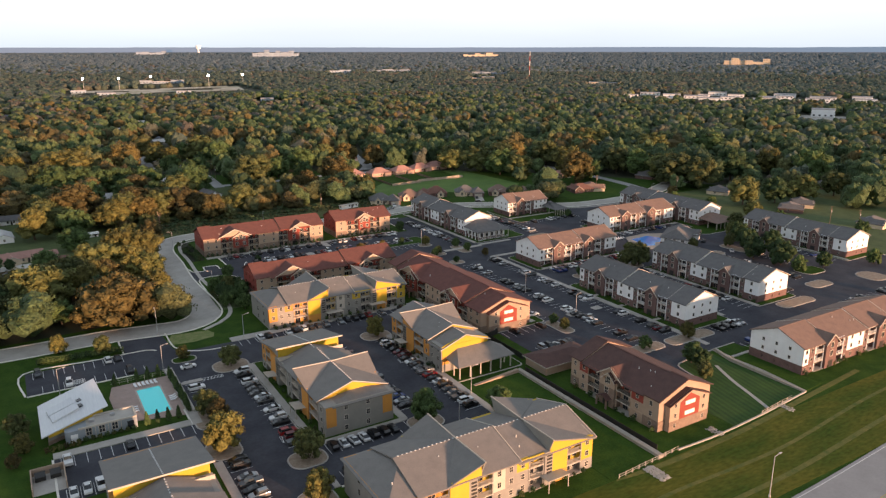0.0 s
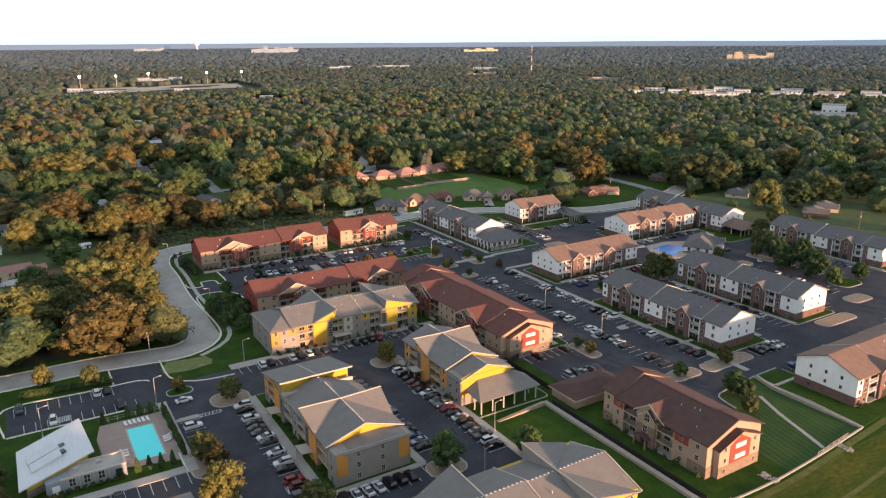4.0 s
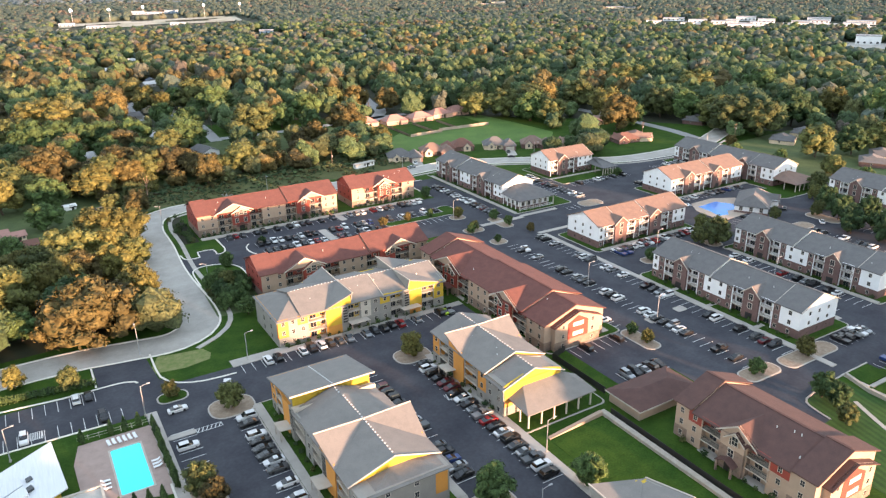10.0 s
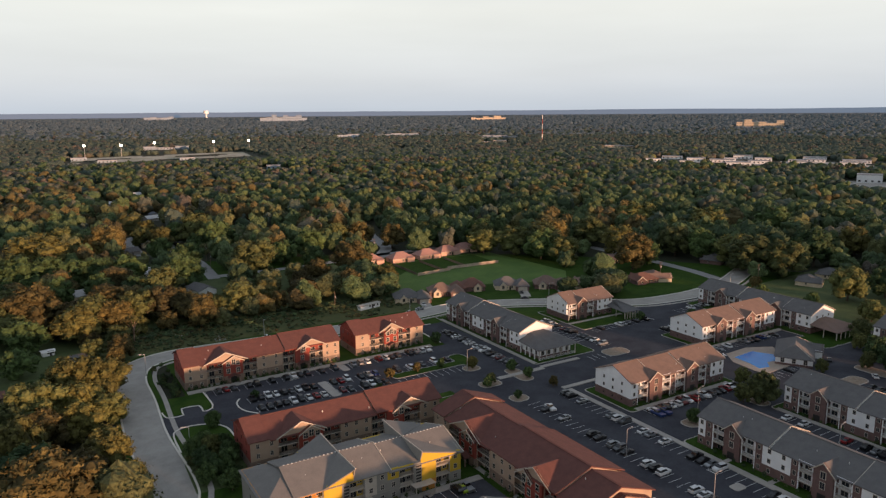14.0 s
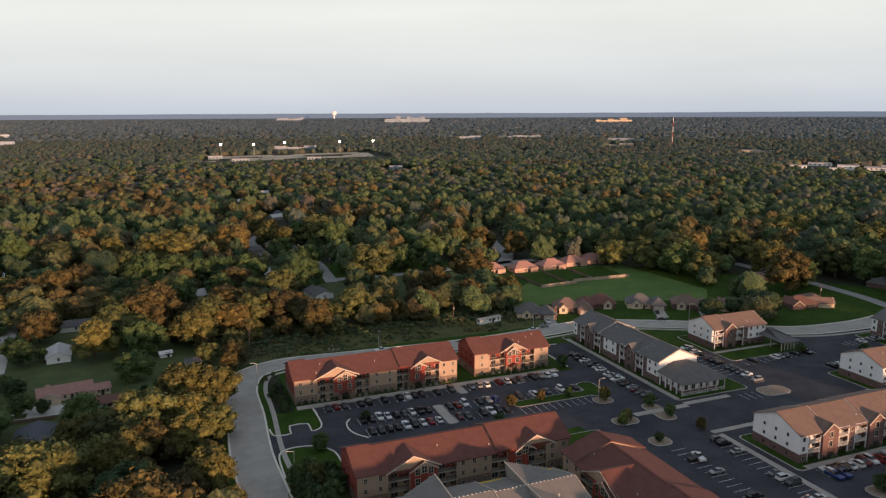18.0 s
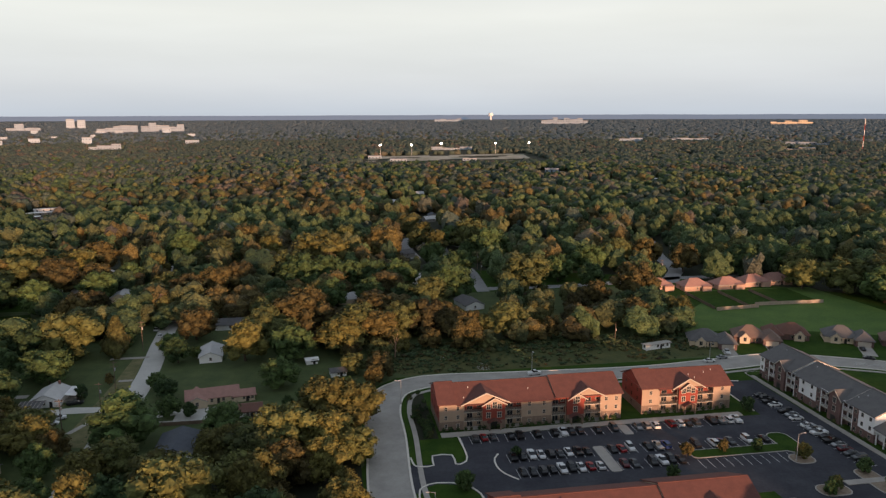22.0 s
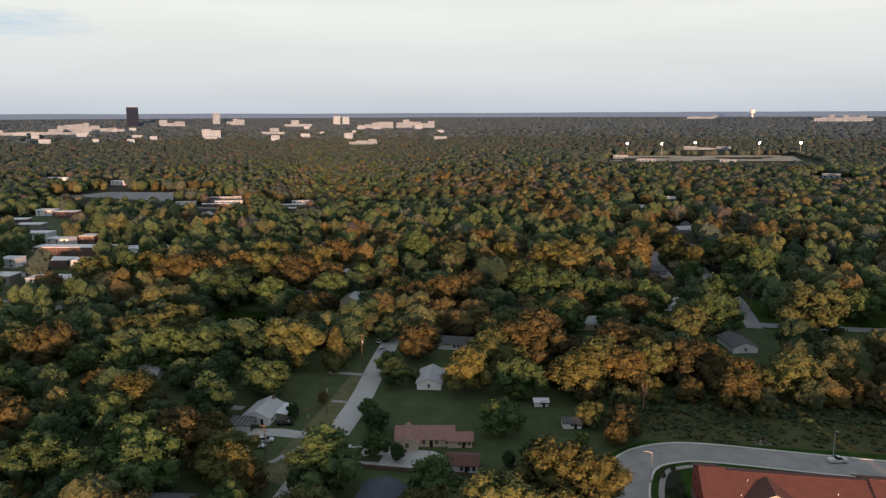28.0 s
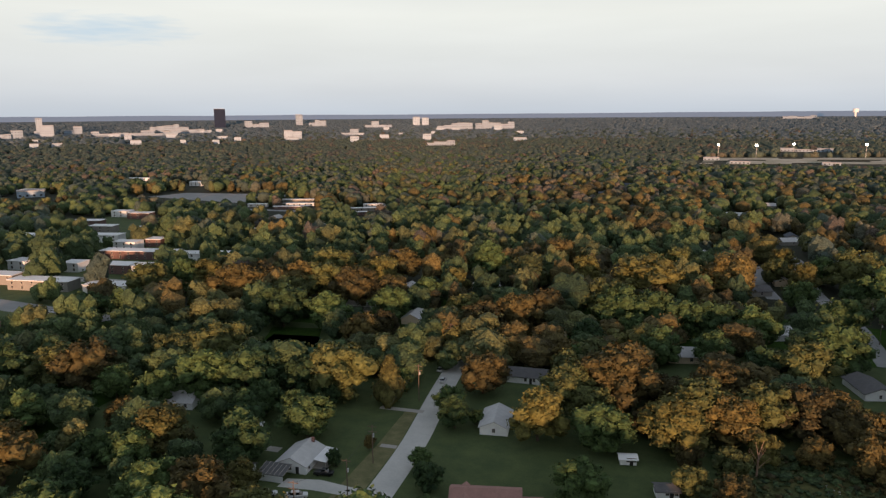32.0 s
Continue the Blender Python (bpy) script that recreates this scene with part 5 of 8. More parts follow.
grove("trees behind the eastern road", [(456, 435, 23, 1.29, 1), (515, 352, 23, 1.21, 0), (321, 393, 23, 1.18, 1), (372, 400, 21, 1.11, 1), (362, 360, 21, 1.11, 2), (401, 300, 20, 1.11, 1), (357, 331, 15, 1.11, 0), (290, 417, 17, 1.11, 1)])
grove("small yard trees", [(-25, 351, 5, 0.9, 0), (-33, 319, 6, 1, 0), (-28, 310, 7, 1, 0), (-24, 294, 7, 1, 0), (-17, 292, 5, 0.89, 0), (31, 299, 6, 1, 0), (27, 289, 5, 0.9, 0), (21, 295, 8, 1, 0), (34, 308, 5, 0.85, 0), (14, 293, 5, 0.62, 0), (-51, 326, 5, 0.53, 3), (-57, 315, 5, 0.72, 0), (-97, 343, 8, 1, 0), (-97, 341, 6, 1, 0), (-36, 358, 9, 1, 0), (37, 339, 7, 1, 3), (47, 317, 10, 1, 3), (44, 311, 7, 1, 3), (57, 365, 14, 1, 1)])
grove("small yard trees", [(-76, 353, 8, 1, 0), (-41, 292, 5, 0.64, 0)])


def taken(p, q, r):
    """Whether a place lies under one of those trees."""
    return any(abs(p - g[1]) < 22 and math.hypot(p - g[1], q - g[2]) < 0.36 * g[3] * g[4] + r for g in GROVES)


def crown_shape(seed, lobes, clumps, core, fine=1.0):
    """A tree shape for the massed woods: ragged lobes with leafy tufts standing out of them."""
    rng = np.random.default_rng(seed)
    iv, jf = core
    V, F, n = [], [], 0
    for k in range(lobes):
        a, t = k * 2.4 + rng.uniform(-0.5, 0.5), rng.uniform(0.1, 1)
        rr = 0.0 if k == 0 else rng.uniform(2.0, 3.4) * math.sqrt(1 - 0.7 * t)
        s = 3.6 if k == 0 else rng.uniform(1.1, 2.1)
        c = np.array((rr * math.cos(a), rr * math.sin(a), 4.6 if k == 0 else 2.0 + 6.2 * t))
        V.append(iv * rng.uniform(0.74, 1.16, (len(iv), 1)) * np.array((s, s, s * (1.15 if k == 0 else 1.1))) + c)
        F.append(jf + n)
        n += len(iv)
        for _ in range(clumps):
            d = rng.normal(size=3)
            d /= np.linalg.norm(d)
            d[2] = abs(d[2]) * 0.95 - 0.1
            m = d + rng.normal(size=3) * 0.45
            u = np.cross(m, rng.normal(size=3))
            u /= np.linalg.norm(u) + 1e-6
            w = np.cross(m, u)
            w /= np.linalg.norm(w) + 1e-6
            e = fine * rng.uniform(0.5, 1.1)
            o = c + d * s * rng.uniform(0.9, 1.32)
            V.append(np.array((o - u * e - w * e * 0.4, o + u * e - w * e * 0.5, o + w * e * 0.9)))
            F.append(np.array(((0, 1, 2),)) + n)
            n += 3
    return np.concatenate(V), np.concatenate(F)


def mass(name, trees, shapes, mats, label, seed, flat=True):
    """Many trees as one object: (x, y, z, height, width, palette) each takes one of the shapes."""
    rng = np.random.default_rng(seed)
    VV, FF, KK, TT, n = [], [], [], [], 0
    for k, (x, y, z, h, w, pal) in enumerate(trees):
        V, F = shapes[k % len(shapes)]
        a = rng.uniform(0, 6.28)
        R = np.array([[math.cos(a), -math.sin(a), 0], [math.sin(a), math.cos(a), 0], [0, 0, 1]])
        VV.append((V * np.array((w / 10, w / 10, h / 10))) @ R.T + np.array((x, y, z)))
        FF.append(F + n)
        KK.append(np.full(len(F), pal))
        TT.append(np.full(len(F), rng.random()))
        n += len(V)
    me = bpy.data.meshes.new(name)
    me.from_pydata(np.concatenate(VV).tolist(), [], np.concatenate(FF).tolist(), shade_flat=flat)
    for m in mats:
        me.materials.append(m)
    me.polygons.foreach_set("material_index", np.concatenate(KK).astype(np.int32))
    me.attributes.new("tone", "FLOAT", "FACE").data.foreach_set("value", np.concatenate(TT).astype(np.float32))
    tagged(new(name, me), label, "trees", kind="stuff")


def woods(near, far, spacing, size, shapes, name, seed, label, mats=None, blend=(0, 1), tall=21, flat=True, sink=0.0):
    rng = np.random.default_rng(seed)
    out = []
    cx, cy = xy(20, 150)
    n = int(2 * far / spacing)
    for i in range(n):
        for j in range(n):
            x = cx - far + (i + rng.random()) * spacing
            y = cy - far + (j + rng.random()) * spacing
            d = math.hypot(x - cx, y - cy)
            if d < near or d > far or not -80 < math.degrees(math.atan2(x - cx, y - cy)) < (62 if d < 900 else 51):
                continue
            p = x * math.cos(SITE) + y * math.sin(SITE)
            q = -x * math.sin(SITE) + y * math.cos(SITE)
            if (int(x // 4), int(y // 4)) in OPEN or (d < 2400 and clear(p, q)) or (d < 700 and taken(p, q, 6)) or noise.noise((x / 60, y / 60, 20.0)) > 0.42:
                continue
            w = size * rng.uniform(0.5, 1.2) * (1.35 if rng.random() < 0.18 else 1.0)
            h = min(w * rng.uniform(0.8, 1.15), tall)
            pal = palette(p, q, rng)
            # farther trees take the haze-tinted leaf colours more often
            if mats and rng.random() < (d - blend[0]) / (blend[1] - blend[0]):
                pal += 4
            out.append((x, y, terrain(x, y) - 0.4 - sink * h, h * (1 + sink), w, pal))
    mass(name, out, shapes, mats or WLEAF, label, seed, flat)


SHAPE_N = [crown_shape(40 + k, 11, 14, ICO0, 0.48) for k in range(8)]
SHAPE_M = [crown_shape(50 + k, 4, 3, ICO0, 0.7) for k in range(8)]
SHAPE_F = [crown_shape(60 + k, 2, 0, ICO0) for k in range(6)]
OCTA = (np.array(((1, 0, 0), (0, 1, 0), (-1, 0, 0), (0, -1, 0), (0, 0, 1), (0, 0, -1.0))), np.array(((0, 1, 4), (1, 2, 4), (2, 3, 4), (3, 0, 4), (1, 0, 5), (2, 1, 5), (3, 2, 5), (0, 3, 5))))
SHAPE_D = [crown_shape(70 + k, 1, 0, OCTA) for k in range(6)]
woods(330, 620, 12.6, 18.5, SHAPE_N, "woods_near", 1, "dense autumn woods in green, olive and rust", WLEAF + HAZELEAF, (330, 2600))
woods(620, 1250, 14.6, 20.0, SHAPE_M, "woods_middle", 2, "dense autumn woods fading into the distance", WLEAF + HAZELEAF, (500, 1800), 18, False, 0.1)
woods(1250, 2200, 17.5, 27.0, SHAPE_F, "woods_far", 3, "far woods over the plain", WLEAF + HAZELEAF, (450, 1700), 15, False, 0.3)
woods(2200, 3850, 23.0, 44.0, SHAPE_D, "woods_distant", 4, "distant woods on ground bent up to the horizon", HAZELEAF + HORIZON_HAZE, (1700, 3000), 13, False, 0.5)


def near_woods():
    """The trees round the camera's way: those beside the houses and the road are things, the thicket behind is one object."""
    rng = np.random.default_rng(5)
    cx, cy = xy(20, 150)
    step = 11.6
    spots = []
    for i in range(-34, 40):
        for j in range(-5, 52):
            p, q = i * step + rng.uniform(-4, 4), 150 + j * step + rng.uniform(-4, 4)
            x, y = xy(p, q)
            d = math.hypot(x - cx, y - cy)
            h = rng.uniform(8.0, 17.5)
            if d > 336 or clear(p, q) or taken(p, q, 0.4 * h) or not -84 < math.degrees(math.atan2(x - cx, y - cy)) < 66:
                continue
            if noise.noise((x / 60, y / 60, 20.0)) > 0.45:
                continue
            spots.append((math.hypot(p - 5, q - 300) + (60 if p > 120 else 0), p, q, h, rng.uniform(1.0, 1.5), palette(p, q, rng)))
    spots.sort()
    for group, p, q, h, w, pal in GROVES:
        tree(p, q, h, pal, "cone" if w < 0.65 and h > 12 else "round", w * (1.6 if w < 0.65 and h > 12 else 1.22), group)
    for _, p, q, h, w, pal in spots[:36]:
        tree(p, q, h, pal, "round", w, "woodland trees")
    shapes = [crown_shape(900 + k, 17, 52, ICO0, 0.34) for k in range(8)]
    mass("woods_close", [(*xy(p, q), -0.3, h, h * w, pal) for _, p, q, h, w, pal in spots[36:]], shapes, WLEAF, "thick autumn wood of mixed green and rust trees", 6)


near_woods()

# ---- walks, lawns and islands of the lots ----
def slab(name, pts, z, material, label, category):
    return structure(name, Geo().prism(pts, -0.05, z), material, label, category)


def lawn(p0, p1, q0, q1, r=1.5):
    slab("kerb", rounded(p0, p1, q0, q1, r), 0.15, CONC, "pale concrete kerb round a lawn", "kerb")
    slab("lawn", rounded(p0 + 0.35, p1 - 0.35, q0 + 0.35, q1 - 0.35, r), 0.19, GRASS, "mown green lawn beside a building", "lawn")


def walk_way(p0, p1, q0, q1, z=0.215):
    slab("sidewalk", rect(p0, p1, q0, q1), z, CONC, "pale concrete sidewalk", "sidewalk")


def island(p0, p1, q0, q1, bed=None, r=None):
    r = r or min(p1 - p0, q1 - q0) * 0.42
    slab("kerb", rounded(p0, p1, q0, q1, r, 5), 0.16, CONC, "pale kerb round a planted island", "kerb")
    slab("planting_bed", rounded(p0 + 0.4, p1 - 0.4, q0 + 0.4, q1 - 0.4, r * 0.85, 5), 0.2, bed or MULCH, "tan gravel planting bed in a parking lot", "planting bed")


for a in ((42.5, 69.5, 84.5, 140.5), (89.8, 116, 96, 139.5), (178.5, 203, 88, 148), (223, 247, 91, 150), (181, 233, 170.5, 194), (252, 306, 200, 224), (182.5, 214, 223, 300),
          (229, 268, 247, 281), (303, 330, 174, 254), (311, 337, 108, 171), (118.5, 145, 121, 214), (129.5, 162, 238, 243)):
    lawn(*a)
for a in ((42.9, 45.0, 86, 140), (67.3, 69.3, 86, 140), (43, 69, 84.7, 86.2), (89.9, 92.0, 66, 139), (44, 116, 160.6, 163.0), (176.4, 178.4, 77, 197), (61, 160, 263.2, 266.2), (66, 126, 215.2, 217.6), (182.6, 184.4, 224, 296),
          (184, 230, 170.8, 172.6), (255, 304, 200.4, 202.2), (203.0, 205.0, 92, 147), (20.2, 22.6, 111, 150), (-12, 20, 111.2, 114.2), (139.6, 141.8, 123, 192), (20, 22, 44, 90), (223.2, 225.0, 92, 148), (162, 183, 217.5, 219.8), (183, 202, 219, 221),
          (176, 193, 198, 200), (229, 262, 256.5, 258.5), (312, 314, 109, 168), (40.5, 42, 66, 70)):
    walk_way(*a)
walk_way(44, 60, 163, 164.4, 0.2)
for q in (101, 118, 132):
    walk_way(178.4, 182, q, q + 1.5)
for a in ((35, 44.5, 76.5, 84.4), (67.5, 77.5, 77.5, 85), (33, 44, 138, 147), (20.5, 29, 106, 118), (19.5, 28, 90, 100), (31, 40, 59.5, 68), (82, 92.5, 137, 145), (143, 148.5, 108, 121), (152, 165, 82.5, 88.5), (166.5, 188, 81.5, 87.5),
          ):
    island(*a)
for a in ((154, 161, 197, 203), (152, 161, 213, 219), (168, 174, 211, 225), (156, 163, 230, 236), (188, 196, 152, 158), (214, 226, 214, 222), (282, 289, 142, 157), (221, 227, 151, 158), (262, 275, 92, 99), (262, 275, 145, 152), (230, 250, 84, 90), (292, 304, 84, 96), (246, 252, 66, 72)):
    island(*a)
island(23.5, 31, 152, 157, GRASS)
island(158, 165, 236.5, 250, GRASS)
for a in ((103.5, 106.8, 234.5, 250), (155.5, 159.5, 119.5, 123), (168, 172, 120.5, 123.5), (116.5, 119.5, 256, 263)):
    slab("concrete_pad", rounded(*a, 0.8), 0.17, CONC, "pale raised concrete pad between stalls", "traffic island")

# rough meadow behind the red buildings, wood floors
slab("meadow", [(56, 318), (120, 318), (182, 320), (186, 345), (150, 352), (110, 350), (60, 340), (48, 326)], 0.04, ROUGH, "rough weedy meadow behind the road", "meadow")
YELLOWP = mat("yellow_road_paint", (0.55, 0.40, 0.06), (0.42, 0.30, 0.05), 1.0, 0.7)


def striped(name, c1, c2, turn, width):
    """Mown grass in alternate bands."""
    m = mat(name, c1, c2, 5.0, 0.95, 0.4, fine=0.3)
    n, l = m.node_tree.nodes, m.node_tree.links
    b = n["Principled BSDF"]
    co, mp, wv, hv, mr = n.new("ShaderNodeTexCoord"), n.new("ShaderNodeMapping"), n.new("ShaderNodeTexWave"), n.new("ShaderNodeHueSaturation"), n.new("ShaderNodeMapRange")
    mp.inputs["Rotation"].default_value = (0, 0, radians(turn))
    wv.inputs["Scale"].default_value, wv.inputs["Distortion"].default_value, wv.inputs["Detail Scale"].default_value = 0.314 / width, 0.6, 0.2
    l.new(co.outputs["Object"], mp.inputs[0])
    l.new(mp.outputs[0], wv.inputs["Vector"])
    mr.inputs["From Min"].default_value, mr.inputs["From Max"].default_value = 0.35, 0.65
    mr.inputs["To Min"].default_value, mr.inputs["To Max"].default_value = 0.84, 1.14
    l.new(wv.outputs["Fac"], mr.inputs["Value"])
    l.new(mr.outputs[0], hv.inputs["Value"])
    l.new(b.inputs["Base Color"].links[0].from_socket, hv.inputs["Color"])
    l.new(hv.outputs[0], b.inputs["Base Color"])
    return m


MOWN = striped("mown_grass", (0.040, 0.080, 0.013), (0.023, 0.056, 0.010), 12, 1.7)
slab("mown_lawn", [(139.5, 37.6), (172, 40.2), (172.3, 65.5), (172, 72.6), (156.4, 71.2), (154.6, 63.5), (139.5, 62)], 0.045, MOWN, "green lawn mown in stripes beside an apartment building", "lawn")
slab("mown_lawn", rect(95, 111, 36, 91), 0.045, GRASS, "green lawn below a retaining wall", "lawn")
slab("verge", rect(-60, 420, 13, 36), 0.03, mat("verge_grass", (0.108, 0.100, 0.018), (0.036, 0.066, 0.011), 11.0, 0.95, 0.6, fine=0.6, stretch=(0.4, 1.0, 1.0), spec=0.06), "broad sloping grass verge beside a highway", "verge")
for side in (10.2, -0.15, 0.35):
    structure("highway_line", band(HWY, side + 0.09, side - 0.09, 0.03, 0.062), PAINT if side > 5 else YELLOWP, "white edge line of the highway" if side > 5 else "yellow centre line of the highway", "road marking")
slab("yard_ground", [(-150, 236), (30, 236), (37, 250), (37, 290), (42, 306), (52, 316), (70, 318), (190, 318), (190, 440), (-150, 440)], 0.02, YARD, "dark shaded yard grass between houses and trees", "lawn")
slab("corner_lawn", [(50.2, 218), (65.6, 217), (65.6, 228), (64.6, 231), (62, 234.4), (55.4, 236), (51.6, 234.4), (50.4, 231)], 0.1, GRASS, "dark green lawn at a driveway's corner", "lawn")
slab("corner_lawn", [(52.6, 247), (55.6, 247), (56, 252.6), (62.6, 252.2), (62.8, 246.8), (64.2, 247), (65.6, 250), (65.6, 262.8), (52.2, 262.8)], 0.1, GRASS, "green lawn notched by a driveway", "lawn")
slab("rough_bank", [(48.5, 193), (64, 192), (64.5, 216), (50, 217), (49, 210)], 0.06, YARD, "dark overgrown bank beside a red building", "ground")
slab("bare_patch", [(25.6, 168.6), (33, 167.4), (40, 168.8), (41, 172), (39.6, 175.6), (33, 176.4), (28, 177.4), (25.4, 172)], 0.042, mat("dry_grass", (0.20, 0.20, 0.085), (0.10, 0.14, 0.035), 2.0, 0.95, 0.4, fine=0.4), "dry worn patch in a lawn", "ground")
slab("dry_yard", [(-52, 276), (-44, 274), (-43.8, 330), (-46, 356), (-50, 356), (-50, 330)], 0.032, mat("dry_lawn", (0.190, 0.170, 0.082), (0.095, 0.100, 0.042), 4.0, 0.95, 0.5, fine=0.4), "dry brownish yard grass beside a street", "lawn")
slab("east_yards", [(338, 60), (530, 60), (530, 262), (420, 264), (338, 258)], 0.022, YARD, "shaded yard grass among houses", "lawn")
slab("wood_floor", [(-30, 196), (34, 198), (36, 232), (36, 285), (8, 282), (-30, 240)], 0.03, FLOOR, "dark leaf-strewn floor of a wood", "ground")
slab("garden_plot", [(-132, 400), (-106, 402), (-112, 422), (-134, 420)], 0.05, mat("crop_green", (0.05, 0.10, 0.05), (0.03, 0.07, 0.035), 2.0, 0.9, 0.5, fine=0.3), "small green crop field among trees", "field")
slab("sports_field", [(186, 352), (204, 384), (222, 400), (224, 424), (296, 420), (300, 382), (302, 345), (286, 326), (240, 344), (212, 350)], 0.04, mat("bright_grass", (0.094, 0.158, 0.030), (0.058, 0.112, 0.022), 14.0, 0.95, 0.4, fine=0.35), "open bright green field before a row of houses", "field")
slab("green_common", [(290, 282), (330, 308), (366, 298), (364, 278), (332, 272)], 0.04, GRASS, "green common inside a road bend", "lawn")

# worn lines across the verge
TRACK = mat("worn_grass", (0.150, 0.130, 0.032), (0.060, 0.085, 0.016), 3.0, 0.95, 0.5, fine=0.4)
for k, pts in enumerate(([(60, 24), (100, 26), (140, 25), (190, 29), (260, 30)], [(80, 18), (130, 17), (180, 20), (240, 22)], [(96, 36), (112, 34.5), (140, 35), (170, 37.5), (200, 40)])):
    structure("worn_track", band(pts, 0.55 + 0.3 * k, -0.5, -0.05, 0.036 + 0.002 * k), TRACK, "faint worn line in a grass verge", "ground")

# kerbs at the lots' edges and the walk along the road
def kerb_run(pts, w=0.24):
    structure("kerb", band(pts, w, -w, -0.1, 0.17), KERB, "pale concrete kerb at a lot's edge", "kerb")


for pts in ([(49.8, 219), (50, 231), (51.4, 235), (55.4, 236.6), (62, 235), (65, 231), (66, 227), (66, 217.6)], [(50.2, 252), (50.6, 247.6), (52, 246.3), (56, 246.4), (56.4, 252), (62.1, 251.6), (62.2, 246.2), (64.4, 246.4), (66.2, 250), (66, 263)], [(75.4, 250.2), (73.6, 247.4), (73.2, 243), (74.4, 238.6), (77.4, 234.7)], [(-16.4, 151), (-16.4, 168.3), (4, 168.3), (18, 168.2), (21, 166)], [(-16, 150.8), (0, 150.8), (12, 150.6)],
            [(26.4, 180), (26.6, 166), (30, 160.6), (36, 158), (44, 157.5)], [(11.6, 180), (11.6, 169)], [(90.2, 66), (78, 65.8), (60, 65.8), (42, 65.8)], [(-12.2, 91), (-12.2, 111.2)], [(20, 111), (20, 121)],
            [(175.6, 292), (166, 292), (165.6, 280), (165.6, 266)], [(336, 70), (336.2, 120), (336.2, 174)], [(250, 69.8), (290, 69.8), (336, 69.8)]):
    kerb_run(pts)
structure("road_walk", band(ROAD[5:], -8.0, -9.5, -0.1, 0.16), CONC, "pale sidewalk following the bending road", "sidewalk")

# ---- stall lines ----
def stalls(p, q, n, along, step=2.75, length=5.2):
    """A row of painted lines; along is the way the row runs, the lines lie across it."""
    g = Geo()
    for i in range(n + 1):
        if along == "q":
            g.box(p - length / 2, p + length / 2, q + i * step - 0.07, q + i * step + 0.07, 0.05, 0.064)
        else:
            g.box(p + i * step - 0.07, p + i * step + 0.07, q - length / 2, q + length / 2, 0.05, 0.064)
    ob = structure("stall_lines", g, PAINT, "white painted parking stall lines", "road marking")


def hatch(p0, p1, q0, q1, n=6):
    """A hatched access aisle between stalls."""
    g = Geo()
    g.box(p0, p1, q0 - 0.07, q0 + 0.07, 0.05, 0.066).box(p0, p1, q1 - 0.07, q1 + 0.07, 0.05, 0.066)
    g.box(p0 - 0.07, p0 + 0.07, q0, q1, 0.05, 0.067).box(p1 - 0.07, p1 + 0.07, q0, q1, 0.05, 0.067)
    w = (p1 - p0) / n
    for i in range(n):
        a = p0 + i * w
        g.prism([(a, q0), (a + 0.22, q0), (a + w, q1), (a + w - 0.22, q1)], 0.05, 0.0655)
    structure("access_hatching", g, PAINT, "white hatched access aisle on asphalt", "road marking")


for a in ((37.2, 41.8, 90.6, 93.6), (84.2, 88.4, 117, 119.4), (28.8, 34.6, 136.0, 137.6), (74.4, 78, 158, 161), (170.8, 175, 130, 132.6), (-4, -1.4, 153, 156), (96, 98.6, 257.6, 262.8), (139.6, 142.2, 257.6, 262.8)):
    hatch(*a)
slab("concrete_pad", rounded(22.6, 28.8, 136.2, 138.0, 0.8), 0.17, CONC, "pale raised concrete pad between stalls", "traffic island")

# ---- cars ----
def paint(name, c, metal=0.2):
    return mat(name, c, tuple(v * 0.85 for v in c), 2.0, 0.28, metal=metal, spec=0.5)


PAINTS = [("white", paint("car_white", (0.62, 0.62, 0.62), 0)), ("black", paint("car_black", (0.012, 0.012, 0.014))), ("silver", paint("car_silver", (0.30, 0.31, 0.32), 0.6)), ("grey", paint("car_grey", (0.08, 0.085, 0.09), 0.4)),
          ("red", paint("car_red", (0.26, 0.014, 0.016))), ("blue", paint("car_blue", (0.02, 0.045, 0.16))), ("maroon", paint("car_maroon", (0.10, 0.012, 0.016))), ("lime", paint("car_lime", (0.30, 0.42, 0.02)))]
RUBBER = mat("tyre", (0.02, 0.02, 0.02), (0.014, 0.014, 0.014), 0.5, 0.9)
CARGLASS = mat("car_glass", (0.015, 0.017, 0.02), (0.01, 0.011, 0.013), 1.0, 0.06, spec=0.7)
LAMPG = mat("lamp_glass", (0.55, 0.55, 0.52), (0.45, 0.45, 0.45), 0.5, 0.1, spec=0.6)
WHEEL = Geo().rod((0, -0.11, 0), (0, 0.11, 0), 0.33, 0.33, 10).mesh("wheel", RUBBER)


def loft(sections):
    """A body skinned over cross sections (x, half width, bottom, shoulder height, top height, top half width)."""
    g = Geo()
    for x, w, b, s, t, tw in sections:
        g.v += [(x, -w, b), (x, -w, s), (x, -tw, t), (x, tw, t), (x, w, s), (x, w, b)]
    n = len(sections)
    for i in range(n - 1):
        a, c = 6 * i, 6 * (i + 1)
        for k in range(5):
            g.f.append((a + k, c + k, c + k + 1, a + k + 1))
        g.f.append((a + 5, c + 5, c, a))
    g.f += [(5, 4, 3, 2, 1, 0)[::-1], tuple(6 * (n - 1) + k for k in (5, 4, 3, 2, 1, 0))]
    return g


